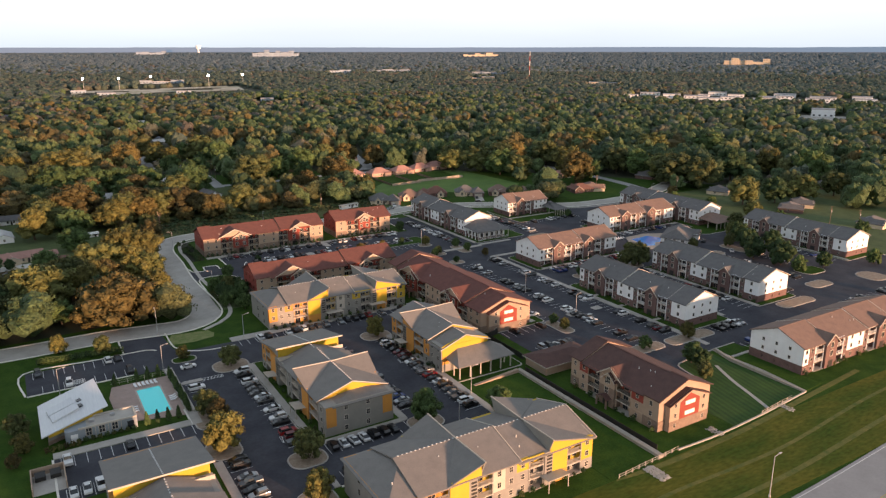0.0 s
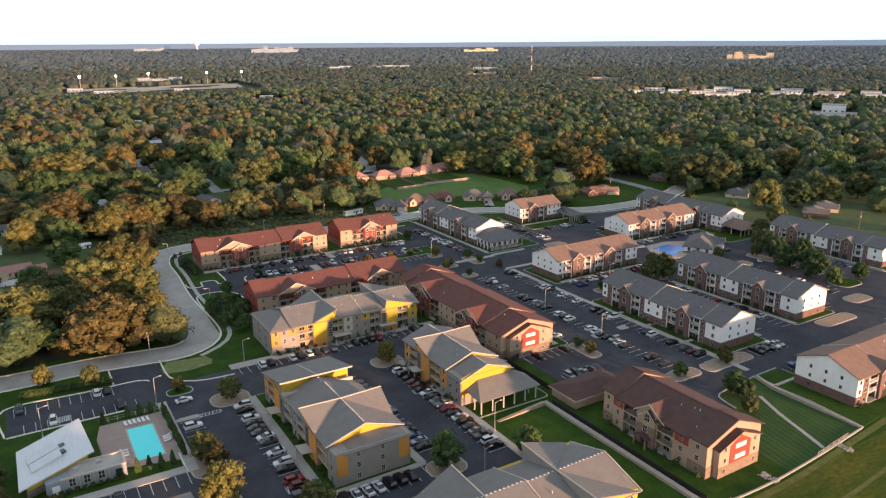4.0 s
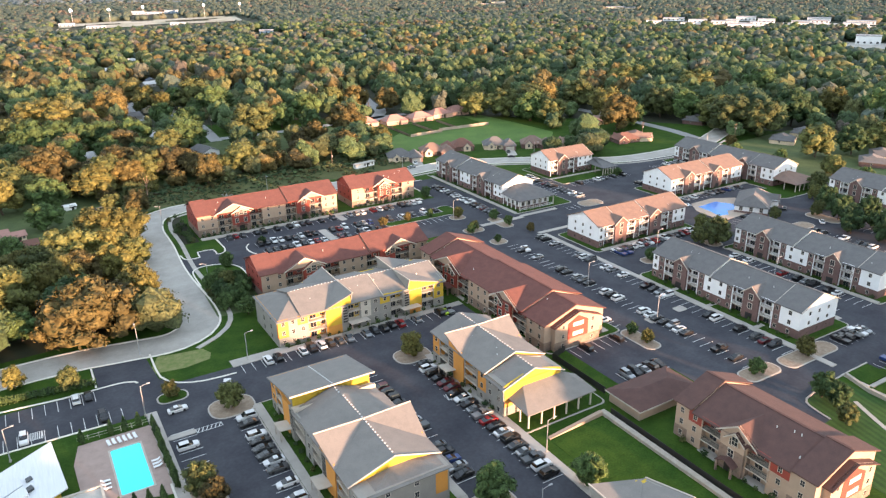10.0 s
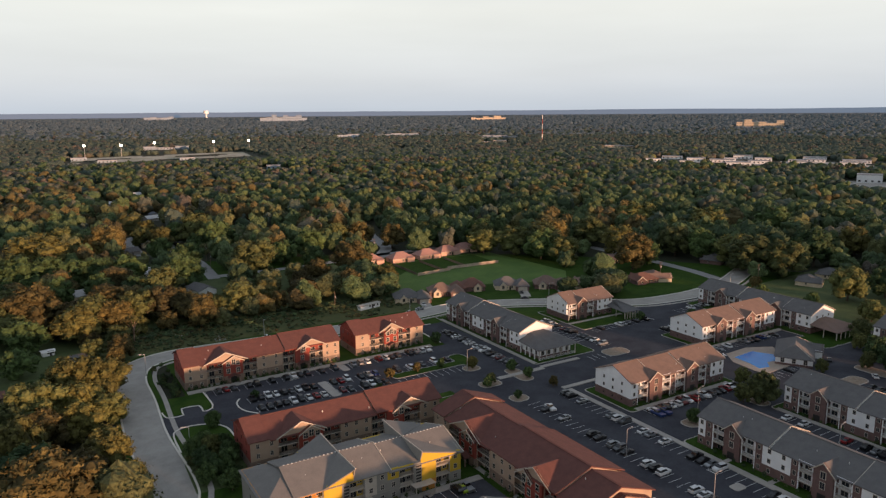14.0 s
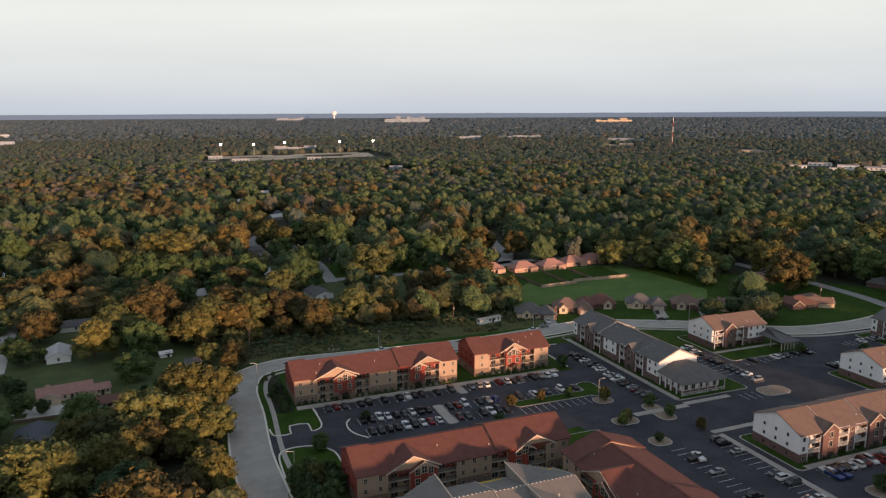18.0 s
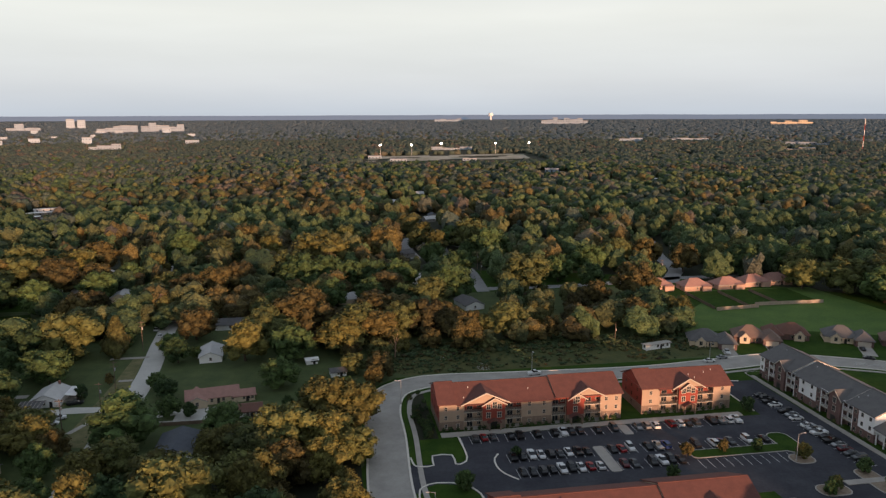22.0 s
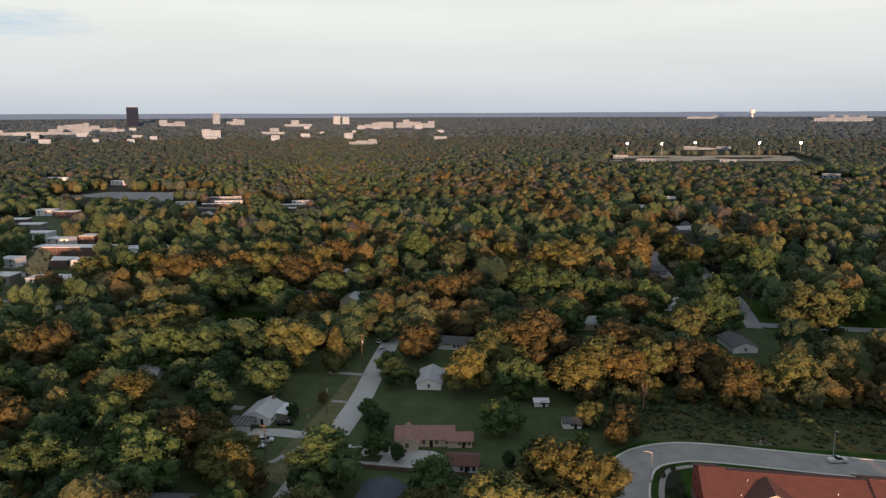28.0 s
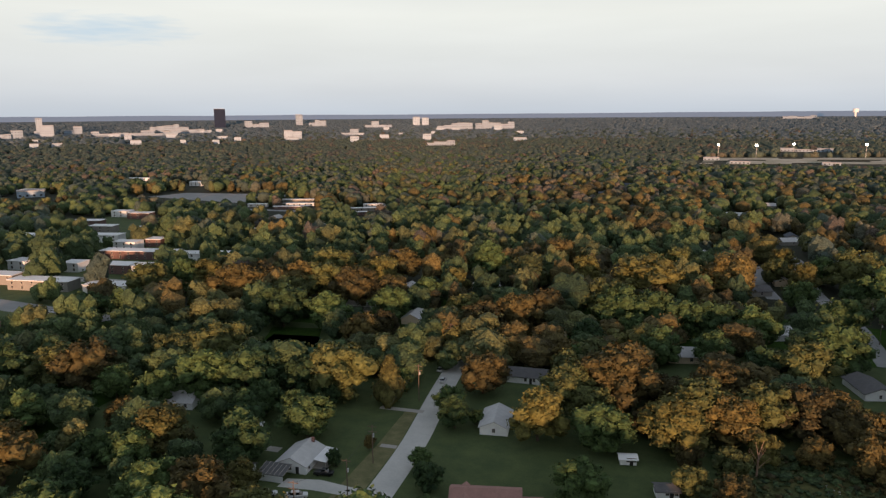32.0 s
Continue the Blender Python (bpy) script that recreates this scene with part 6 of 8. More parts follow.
SHAPES = {
    "sedan": (dict(body=[(-2.3, 0.72, 0.35, 0.62, 0.80, 0.66), (-2.15, 0.86, 0.25, 0.72, 0.93, 0.78), (-1.2, 0.9, 0.22, 0.78, 0.97, 0.82), (0.9, 0.9, 0.22, 0.78, 0.94, 0.82), (1.9, 0.87, 0.22, 0.68, 0.82, 0.76), (2.25, 0.74, 0.3, 0.58, 0.68, 0.66)],
                   glass=[(-1.75, 0.74, 0.9, 0.92, 0.95, 0.72), (-0.95, 0.78, 0.9, 1.1, 1.36, 0.60), (0.15, 0.78, 0.9, 1.1, 1.40, 0.60), (1.15, 0.74, 0.88, 0.9, 0.93, 0.72)], roof=(-0.85, 0.12, 0.57, 1.41)), 1.35),
    "wagon": (dict(body=[(-2.3, 0.80, 0.4, 0.8, 1.05, 0.76), (-2.2, 0.92, 0.3, 0.9, 1.12, 0.84), (-1.0, 0.95, 0.28, 0.95, 1.12, 0.86), (0.9, 0.95, 0.28, 0.92, 1.08, 0.86), (1.95, 0.91, 0.28, 0.85, 1.0, 0.80), (2.3, 0.8, 0.36, 0.72, 0.85, 0.72)],
                   glass=[(-2.18, 0.80, 1.05, 1.1, 1.13, 0.8), (-1.85, 0.82, 1.05, 1.3, 1.66, 0.66), (0.2, 0.82, 1.05, 1.3, 1.70, 0.66), (1.1, 0.80, 1.0, 1.04, 1.08, 0.78)], roof=(-1.85, 0.2, 0.64, 1.71)), 1.4),
    "pickup": (dict(body=[(-2.75, 0.86, 0.45, 0.85, 1.05, 0.84), (-2.7, 0.96, 0.4, 0.95, 1.12, 0.9), (-0.5, 0.97, 0.36, 0.95, 1.12, 0.9), (0.9, 0.97, 0.36, 0.95, 1.12, 0.9), (2.1, 0.94, 0.36, 0.92, 1.08, 0.86), (2.6, 0.86, 0.45, 0.8, 0.95, 0.8)],
                    glass=[(-0.75, 0.84, 1.05, 1.1, 1.13, 0.84), (-0.55, 0.84, 1.05, 1.4, 1.76, 0.70), (0.55, 0.84, 1.05, 1.4, 1.78, 0.70), (1.3, 0.82, 1.05, 1.08, 1.12, 0.8)], roof=(-0.52, 0.52, 0.68, 1.79)), 1.6),
}
MADE, BODIES, GLASSES = {}, {}, {}
CARS = random.Random(3)


def car(p, q, turn, shape=None, colour=None, group="parked cars"):
    shape = shape or CARS.choice(("sedan", "sedan", "sedan", "wagon", "wagon", "pickup"))
    k = colour if colour is not None else CARS.choices(range(7), (30, 32, 14, 18, 4, 2, 4))[0]
    m = at(p, q, 0.045, turn + CARS.uniform(-2, 2))
    far = p > 100
    key = (shape, k, far)
    if key in MADE:
        c = copy_thing(MADE[key], m)
        c.scale = (1, 1, 1)
        return c
    d, axle = SHAPES[shape]
    name, material = PAINTS[k]
    c = thing("car", m, f"{name} {'pickup truck' if shape == 'pickup' else 'sport utility car' if shape == 'wagon' else 'sedan car'} parked on asphalt", "pickup" if shape == "pickup" else "car", group)
    body = loft(d["body"])
    x0, x1, w, z = d["roof"]
    body.box(x0, x1, -w, w, z - 0.03, z + 0.03)
    if shape == "pickup":
        body.box(-2.6, -0.7, -0.78, 0.78, 1.115, 1.125)
    part("body", body, material, c)
    part("window_glass", loft(d["glass"]), CARGLASS, c)
    if far:
        g = Geo()
        for sx in (-axle, axle):
            for sy in (-0.82, 0.82):
                g.rod((sx, sy - 0.11, 0.33), (sx, sy + 0.11, 0.33), 0.33, 0.33, 8)
        tagged(part("running_gear", g, RUBBER, c), "black tyres", kind="stuff")
    for sx in (-axle, axle) if not far else ():
        for sy in (-0.82, 0.82):
            part("wheel", WHEEL, RUBBER, c).matrix_basis = pose(sx, sy, 0.33)
    MADE[key] = c
    return c


def row(p, q, n, along, fill, face=0, step=2.75, lines=True):
    """A row of stalls with cars in some of them."""
    if lines:
        stalls(p, q, n, along, step)
    for i in range(n):
        if CARS.random() < fill:
            off = CARS.uniform(-0.3, 0.3)
            flip = 180 if CARS.random() < 0.3 else 0
            if along == "q":
                car(p + off, q + (i + 0.5) * step, face + flip)
            else:
                car(p + (i + 0.5) * step, q + off, face + 90 + flip)


row(87.2, 81, 20, "q", 0.96, 0)
row(72.2, 90, 17, "q", 0.8, 180)
row(40.0, 87.5, 18, "q", 0.66, 0)
row(26.0, 119, 7, "q", 0.2, 180)
row(25.0, 62, 10, "q", 0.75, 180)
stalls(45.5, 82, 8, "p")
for i, (sh, k) in enumerate((("wagon", 1), ("sedan", 0), ("sedan", 0), ("sedan", 0), ("wagon", 1), ("wagon", 1), ("sedan", 1))):
    car(45.5 + (i + 0.5) * 2.75, 82, 90, sh, k)
row(44, 69, 10, "p", 0.6, 180)
row(58.5, 158.6, 19, "p", 0.72, 0)
row(46, 158.6, 4, "p", 0.6, 0)
row(-10.5, 108.6, 11, "p", 0.3, 0)
row(-10.5, 93.7, 4, "p", 0.95, 180)
row(-14, 165, 9, "p", 0.33, 0)
row(-12, 153.6, 10, "p", 0.06, 180)
row(66.5, 260.2, 18, "p", 0.84, 0)
row(121, 260.2, 13, "p", 0.85, 0)
row(77.5, 246.8, 9, "p", 0.92, 0)
row(107.2, 246.8, 7, "p", 0.9, 0)
row(78, 237.8, 9, "p", 0.95, 180)
row(107.2, 237.8, 7, "p", 0.8, 180)
row(130, 246, 10, "p", 0.6, 180)
row(130, 234.8, 10, "p", 0.15, 0)
row(159, 89, 38, "q", 0.58, 0)
row(173.6, 88, 39, "q", 0.46, 0)
row(144.8, 124, 16, "q", 0.55, 180)
row(125, 118.0, 6, "p", 0.5, 0)
row(127, 101.8, 5, "p", 0.9, 180)
row(175, 226, 19, "q", 0.92, 0)
row(186, 167.6, 16, "p", 0.7, 0)
row(219.6, 93, 18, "q", 0.55, 0)
row(207.8, 96, 16, "q", 0.4, 180)
row(222, 226, 15, "q", 0.5, 180)
row(217, 236, 10, "q", 0.0, 180)
row(232, 244, 13, "p", 0.7, 0)
row(190, 84.0, 5, "p", 0.8, 0)
row(187, 69.8, 8, "p", 0.75, 180)
row(250, 96, 14, "q", 0.4, 180)
row(206, 217, 6, "p", 0.4, 0)
row(258, 228, 12, "p", 0.5, 0)
row(306, 112, 16, "q", 0.4, 0)
row(268, 104, 14, "q", 0.45, 0)
row(256, 76, 10, "p", 0.5, 0)
row(286, 118, 8, "q", 0.4, 180)
row(249, 166.4, 6, "p", 0.3, 0)
row(256, 197.5, 14, "p", 0.35, 0)
row(288, 246, 12, "p", 0.5, 0)
for a in ((160.5, 187, 80, "pickup", 0), (27, 147.5, 5, "sedan", 0), (-58.5, 297, 20, "wagon", 0), (104, 311, 10, "pickup", 0), (-45.5, 384, 95, "wagon", 0), (176, 313, 0, "sedan", 0), (183, 316, 8, "sedan", 2), (40, 152, 70, "pickup", 0), (108, 158.6, 90, "sedan", 7), (187, 165, 90, "pickup", 5), (190, 165, 90, "pickup", 5), (240, 305, -30, "sedan", 1), (282.4, 165.6, 30, "sedan", 1), (279.4, 146.4, 40, "sedan", 0), (311, 165, 60, "wagon", 0)):
    car(*a)

# ---- lamps and poles ----
STEEL = mat("galvanised_steel", (0.42, 0.42, 0.42), (0.34, 0.34, 0.35), 1.0, 0.5, metal=0.4)
WOODP = mat("pole_wood", (0.16, 0.115, 0.085), (0.11, 0.08, 0.06), 1.0, 0.9, 0.3)


def street_lamp(p, q, h=8.2, turn=0, group="street lamps"):
    t = thing("street_lamp", at(p, q, 0, turn), "tall grey steel street lamp with a short arm", "street lamp", group)
    part("pole", Geo().rod((0, 0, 0), (0, 0, h), 0.13, 0.08, 8), STEEL, t)
    part("arm", Geo().rod((0, 0, h - 0.1), (1.7, 0, h + 0.25), 0.06, 0.05, 6), STEEL, t)
    part("lamp_head", Geo().box(1.5, 2.2, -0.16, 0.16, h + 0.14, h + 0.32), STEEL, t)
    part("base", Geo().rod((0, 0, 0), (0, 0, 0.5), 0.3, 0.28, 8), CONC, t)


for a in ((24, 180, 9, 90), (48.5, 162.5), (-8, 147), (20, 149.5), (91.5, 88.5), (51.5, 291, 8.5, 180), (104, 314.5, 8, -90), (52, 217, 8.5, 180), (120, 14, 10, 0), (176, 313, 8, -90), (158, 150), (158, 120), (157, 232), (200, 160), (212, 120), (300, 230), (252, 300, 8, -60), (348, 262, 8, 0), (77, 72)):
    street_lamp(*a)


def utility_pole(p, q, h=11, arms=2, turn=0):
    t = thing("utility_pole", at(p, q, 0, turn), "weathered wooden utility pole with crossarms", "utility pole", "utility poles")
    part("pole", Geo().rod((0, 0, 0), (0, 0, h), 0.17, 0.11, 7), WOODP, t)
    for i in range(arms):
        part("crossarm", Geo().box(-1.3, 1.3, -0.06, 0.06, h - 0.7 - i * 1.5, h - 0.54 - i * 1.5), WOODP, t)
    part("transformer", Geo().rod((0.35, 0, h - 3.6), (0.35, 0, h - 2.6), 0.26, 0.26, 8), STEEL, t)


for a in ((-48.3, 364.6, 13, 2), (-47, 319, 11.5), (-46.6, 300.5, 10.5, 1), (-53.9, 286.2, 11, 2), (-51.6, 417, 12), (252, 443, 10, 1), (118, 471, 11), (122, 500, 11), (228, 462, 10), (262, 520, 10), (335, 300, 10), (372, 262, 11), (390, 215, 11), (375, 140, 11), (370, 153, 11), (150, 345, 8, 0)):
    utility_pole(*a)
wire = Geo()
for (p0, q0, z0), (p1, q1, z1) in (((-48.3, 364.6, 12.4), (-47, 319, 10.9)), ((-47, 319, 10.9), (-46.6, 300.5, 9.9)), ((-46.6, 300.5, 9.9), (-53.9, 286.2, 10.4)), ((-48.3, 364.6, 12.4), (-51.6, 417, 11.4))):
    for k in range(8):
        a, b = k / 8, (k + 1) / 8
        wire.rod((p0 + (p1 - p0) * a, q0 + (q1 - q0) * a, z0 + (z1 - z0) * a - 2.4 * a * (1 - a)), (p0 + (p1 - p0) * b, q0 + (q1 - q0) * b, z0 + (z1 - z0) * b - 2.4 * b * (1 - b)), 0.025, 0.025, 4)
w = new("overhead_cable", wire.mesh("overhead_cable", DARK))
w.matrix_basis = ROT
tagged(w, "thin black overhead cables slung between wooden poles", "cable")

# ---- clubhouse and pools ----
METAL_R = mat("pale_metal_roof", (0.62, 0.63, 0.64), (0.54, 0.55, 0.57), 2.0, 0.45, 0.1, metal=0.3, stretch=(8, 0.4, 1))
PAVER = mat("pink_paving", (0.36, 0.27, 0.235), (0.29, 0.22, 0.19), 2.0, 0.85, 0.3, fine=0.12)
WATER = bpy.data.materials.new("pool_water")
WATER.use_nodes = True
wb = WATER.node_tree.nodes["Principled BSDF"]
wb.inputs["Base Color"].default_value = (0.06, 0.78, 0.78, 1)
wb.inputs["Roughness"].default_value = 0.05
wnz = WATER.node_tree.nodes.new("ShaderNodeTexNoise")
wnz.inputs["Scale"].default_value = 3.0
wbp = WATER.node_tree.nodes.new("ShaderNodeBump")
wbp.inputs["Strength"].default_value = 0.15
WATER.node_tree.links.new(wnz.outputs["Fac"], wbp.inputs["Height"])
WATER.node_tree.links.new(wbp.outputs[0], wb.inputs["Normal"])
DEEP = mat("blue_pool_water", (0.02, 0.22, 0.60), (0.02, 0.17, 0.50), 4.0, 0.12, 0.1, spec=0.12)
WOODF = mat("fence_wood", (0.20, 0.145, 0.10), (0.13, 0.095, 0.07), 1.0, 0.9, 0.3, rnd=0.15)


BLUEG = mat("blue_grey_siding", (0.25, 0.28, 0.31), (0.21, 0.235, 0.26), 2.0, 0.8, fine=0.06)


def clubhouse():
    b = thing("clubhouse", at(-13, 117), "low grey clubhouse with a pale butterfly metal roof and yellow panels", "clubhouse")
    part("wall", Geo().prism([(0.6, 2.2), (13.4, 8.4), (12.2, 20.6), (0.6, 16.4)], 0, [3.4, 4.4, 5.7, 3.8]), GREYS, b)
    part("brick_base", Geo().prism([(0.5, 2.1), (13.5, 8.3), (12.3, 20.7), (0.5, 16.5)], 0, 1.0), STONE, b)
    part("roof", Geo().plate([(-0.8, 0.0, 3.5), (15.0, 7.2, 4.8), (13.4, 23.0, 6.3), (-0.8, 17.6, 4.0)], 0.25), METAL_R, b, "tilted pale metal roof")
    part("clerestory", Geo().prism([(0.8, 1.4), (13.6, 7.5), (13.4, 8.2), (0.7, 2.1)], 2.3, [3.35, 4.45, 4.45, 3.35]), YELLOW, b)
    part("roof_monitor", Geo().prism([(2.0, 5.4), (8.4, 8.4), (7.8, 10.8), (1.6, 8.0)], 3.6, [4.5, 5.4, 5.9, 5.0]), METAL_R, b)
    part("roof_monitor", Geo().prism([(1.4, 8.8), (7.6, 11.6), (7.0, 14.2), (1.0, 11.6)], 3.8, [4.7, 5.6, 6.1, 5.2]), METAL_R, b)
    for yy in (9.3, 12.4):
        part("monitor_window", Geo().prism([(8.2, yy), (9.4, yy + 0.6), (9.0, yy + 2.0), (8.0, yy + 1.4)], 4.4, 5.3), GLASS, b)
    part("flat_wing", Geo().box(4.2, 20.8, 0.6, 6.6, 0, 3.0), BLUEG, b)
    part("parapet", Geo().box(7.2, 20.8, 0.5, 0.9, 3.0, 3.4).box(9.2, 20.8, 6.3, 6.7, 3.0, 3.4).box(20.4, 20.9, 0.9, 6.3, 3.0, 3.4), TRIM, b)
    part("flat_roof", Geo().box(9.2, 20.4, 0.9, 6.3, 3.0, 3.1), CONC, b)
    for x in (9.5, 12.5, 15.5):
        window(b, x, 0.6, 1.0, 0, 1.3)
        part("downpipe", Geo().rod((x + 1.5, 0.45, 0), (x + 1.5, 0.45, 3.1), 0.07), TRIM, b)
    part("entrance_door", Geo().box(18.4, 20.0, 0.5, 0.66, 0, 2.3), GLASS, b)
    part("garage_door", Geo().box(5.4, 7.0, 0.42, 1.5, 0, 2.1), WHITE, b)
    part("roof_unit", Geo().box(10, 11.2, 3, 4, 3.1, 3.9), STEEL, b)
    part("roof_unit", Geo().box(15, 16, 4, 5, 3.1, 3.7), STEEL, b)


clubhouse()
slab("pool_deck", [(4, 122), (20.4, 117.5), (21.5, 121), (20.5, 145), (5, 145), (3.5, 138)], 0.12, PAVER, "pinkish paved pool deck", "pool deck")
pool = thing("swimming_pool", at(0, 0), "rectangular turquoise swimming pool in a paved deck", "swimming pool")
part("water", Geo().prism(rounded(10.8, 17.0, 122.4, 139.2, 0.5), 0.08, 0.15), WATER, pool)
part("coping", Geo().box(10.4, 10.8, 122, 139.6, 0.1, 0.2).box(17, 17.4, 122, 139.6, 0.1, 0.2).box(10.8, 17, 122, 122.4, 0.1, 0.2).box(10.8, 17, 139.2, 139.6, 0.1, 0.2), TRIM, pool)
slab("pool_deck", [(255.5, 192.3), (269, 193), (279, 188), (272, 176), (266, 170.5), (249.6, 169.4), (248.4, 174), (249.7, 184.4)], 0.12, mat("tan_deck", (0.40, 0.33, 0.27), (0.32, 0.26, 0.21), 2.0, 0.85, 0.2, fine=0.12), "tan paved pool deck among white apartments", "pool deck")
pool2 = thing("swimming_pool", at(0, 0), "angular deep blue swimming pool with pale coping", "swimming pool")
BASIN = [(254.6, 187.6), (266.8, 188.6), (270.8, 181.4), (266.6, 176.2), (260.4, 177.2), (256.8, 173.6), (251.8, 174.4), (253.6, 180)]
part("coping", Geo().prism([(261.6 + (p - 261.6) * 1.05, 181 + (q - 181) * 1.06) for p, q in BASIN], 0.08, 0.15), TRIM, pool2)
part("water", Geo().prism(BASIN, 0.1, 0.17), DEEP, pool2)


def hip_shelter(p0, p1, q0, q1, z, rise, roof, name, label, category, wall=None, posts=True):
    L, D = p1 - p0, q1 - q0
    b = thing(name, at(p0, q0), label, category)
    if D > L:
        A = [(-0.5, -0.5, z), (L + 0.5, -0.5, z), (L + 0.5, D + 0.5, z), (-0.5, D + 0.5, z)]
        r0, r1 = (L / 2, L / 2, z + rise), (L / 2, D - L / 2, z + rise)
        faces = [[A[0], A[1], r0], [A[1], A[2], r1, r0], [A[2], A[3], r1], [A[3], A[0], r0, r1]]
    else:
        A = [(-0.5, -0.5, z), (L + 0.5, -0.5, z), (L + 0.5, D + 0.5, z), (-0.5, D + 0.5, z)]
        r0, r1 = (D / 2, D / 2, z + rise), (L - D / 2, D / 2, z + rise)
        faces = [[A[0], A[1], r1, r0], [A[1], A[2], r1], [A[2], A[3], r0, r1], [A[3], A[0], r0]]
    g = Geo()
    for f in faces:
        g.plate(f, 0.25)
    part("roof", g, roof, b)
    if wall:
        part("wall", Geo().box(0.3, L - 0.3, 0.3, D - 0.3, 0, z), wall, b)
    part("fascia", Geo().box(-0.55, L + 0.55, -0.56, -0.5, z - 0.35, z - 0.02).box(-0.56, -0.5, -0.5, D + 0.5, z - 0.35, z - 0.02), TRIM, b)
    if posts:
        for x in (0.2, L / 2, L - 0.2):
            for y in (0.2, D - 0.2):
                part("post", Geo().box(x - 0.12, x + 0.12, y - 0.12, y + 0.12, 0, z), TRIM, b)
    return b


island(294, 306, 174, 190, GRASS)
island(276, 290, 104, 114, GRASS)
hip_shelter(116.5, 136, 86, 96.5, 3.0, 1.5, ROOF_D, "garage", "low tan garage with a brown hipped roof", "garage", TAN, False)


def pool_house():
    """The low house beside the pool: one broad hipped roof, a gabled wing and a porch."""
    L, D, z, rise, o = 22.0, 13.0, 3.2, 4.0, 0.6
    b = thing("pool_house", at(274.6, 175.2, 0, 32), "low white pool house with a broad dark grey hipped roof", "pool house")
    part("wall", Geo().box(-L / 2, L / 2, -D / 2, D / 2, 0.9, z), WHITE, b)
    part("brick_base", Geo().box(-L / 2 - 0.06, L / 2 + 0.06, -D / 2 - 0.06, D / 2 + 0.06, 0, 0.9), BRICK, b)
    A = [(-L / 2 - o, -D / 2 - o, z), (L / 2 + o, -D / 2 - o, z), (L / 2 + o, D / 2 + o, z), (-L / 2 - o, D / 2 + o, z)]
    r0, r1 = (-L / 2 + 5.4, 0, z + rise), (L / 2 - 5.4, 0, z + rise)
    for f in ([A[0], A[1], r1, r0], [A[1], A[2], r1], [A[2], A[3], r0, r1], [A[3], A[0], r0]):
        part("roof_slope", Geo().plate(f, 0.22), ROOF_G, b)
    part("hip_line", Geo().rod(A[0], r0, 0.09, 0.09, 5), TRIM, b)
    part("hip_line", Geo().rod(A[1], r1, 0.09, 0.09, 5), TRIM, b)
    part("wing_wall", Geo().box(2.5, 8.5, -D / 2 - 3.2, -D / 2 - 0.06, 0, z), WHITE, b)
    cross_gable(b, 5.5, 6.0, -D / 2 - 3.2, D * 0.6, z - 0.1, 2.2, BRICK, ROOF_G, 0.4)
    for x in (3.8, 7.2):
        window(b, x, -D / 2 - 3.2, 1.0, 0, 1.1)
    for x in (-9, -6.4, -3.8, -1.2):
        window(b, x, -D / 2, 1.0, 0, 1.2)
    for y in (-4, 0, 4):
        window(b, -L / 2, y, 1.0, -90, 1.2)
    part("door", Geo().box(0.4, 1.5, -D / 2 - 0.1, -D / 2, 0, 2.1), DARK, b)


pool_house()
bins = thing("dumpster_enclosure", at(-17, 97), "open tan masonry enclosure with dark dumpsters", "enclosure")
part("floor_slab", Geo().box(0, 7, 0, 9, -0.05, 0.1), CONC, bins)
for a in ((0, 0.25, 0, 9), (6.75, 7, 0, 9), (0.25, 6.75, 8.75, 9)):
    part("wall", Geo().box(*a, 0.1, 1.9), TAN, bins)
for x in (0.8, 3.9):
    part("dumpster", Geo().prism([(x, 5.6), (x + 2.2, 5.6), (x + 2.2, 7.6), (x, 7.6)], 0.2, [1.2, 1.2, 1.6, 1.6]), DARK, bins)

# ---- walls and fences ----
STONEW = mat("block_wall", (0.36, 0.32, 0.27), (0.27, 0.24, 0.20), 1.2, 0.9, 0.5, fine=0.25)
structure("retaining_wall", Geo().box(111.2, 112.6, 37, 93.5, -0.2, 0.75), STONEW, "pale block retaining wall across a lawn", "retaining wall")
structure("retaining_wall", Geo().prism([(95, 91.6), (111.2, 92.4), (111.2, 93.4), (95, 92.6)], -0.2, [0.15, 1.0, 1.0, 0.15]), TAN, "tapering tan retaining wall", "retaining wall")
structure("retaining_wall", Geo().prism([(172.3, 39.6), (173.2, 39.6), (173.5, 54), (173.2, 65), (172.3, 65)], -0.2, [0.5, 0.5, 1.2, 1.1, 1.1]), STONEW, "pale block retaining wall beside a lawn", "retaining wall")
structure("retaining_wall", Geo().prism([(172.3, 65), (173.2, 65), (175.6, 72.6), (174.8, 72.8)], -0.2, 0.9), STONEW, "short pale block wall beside steps", "retaining wall")
structure("edging", band([(118, 37.4), (133, 37), (150.5, 37.9), (163, 38.9), (173, 39.8)], 0.22, -0.22, -0.1, 0.3), CONC, "low pale concrete edging below a lawn", "kerb")
slab("lawn", rect(175.8, 185.4, 67.2, 73.2), 0.19, GRASS, "small square lawn at a lot's corner", "lawn")
slab("lawn", [(173.6, 39.9), (182, 40.6), (182, 66), (173.6, 64.8)], 0.09, GRASS, "green lawn beside an apartment building", "lawn")
walk_way(174.6, 175.6, 66.6, 73.6)
walk_way(175.6, 186, 65.8, 66.9)
structure("garden_path", band([(166, 64.7), (161.7, 55.8), (158.5, 47.2), (155.5, 39.4)], 0.55, -0.55, -0.05, 0.08), CONC, "narrow pale path over a lawn", "path")
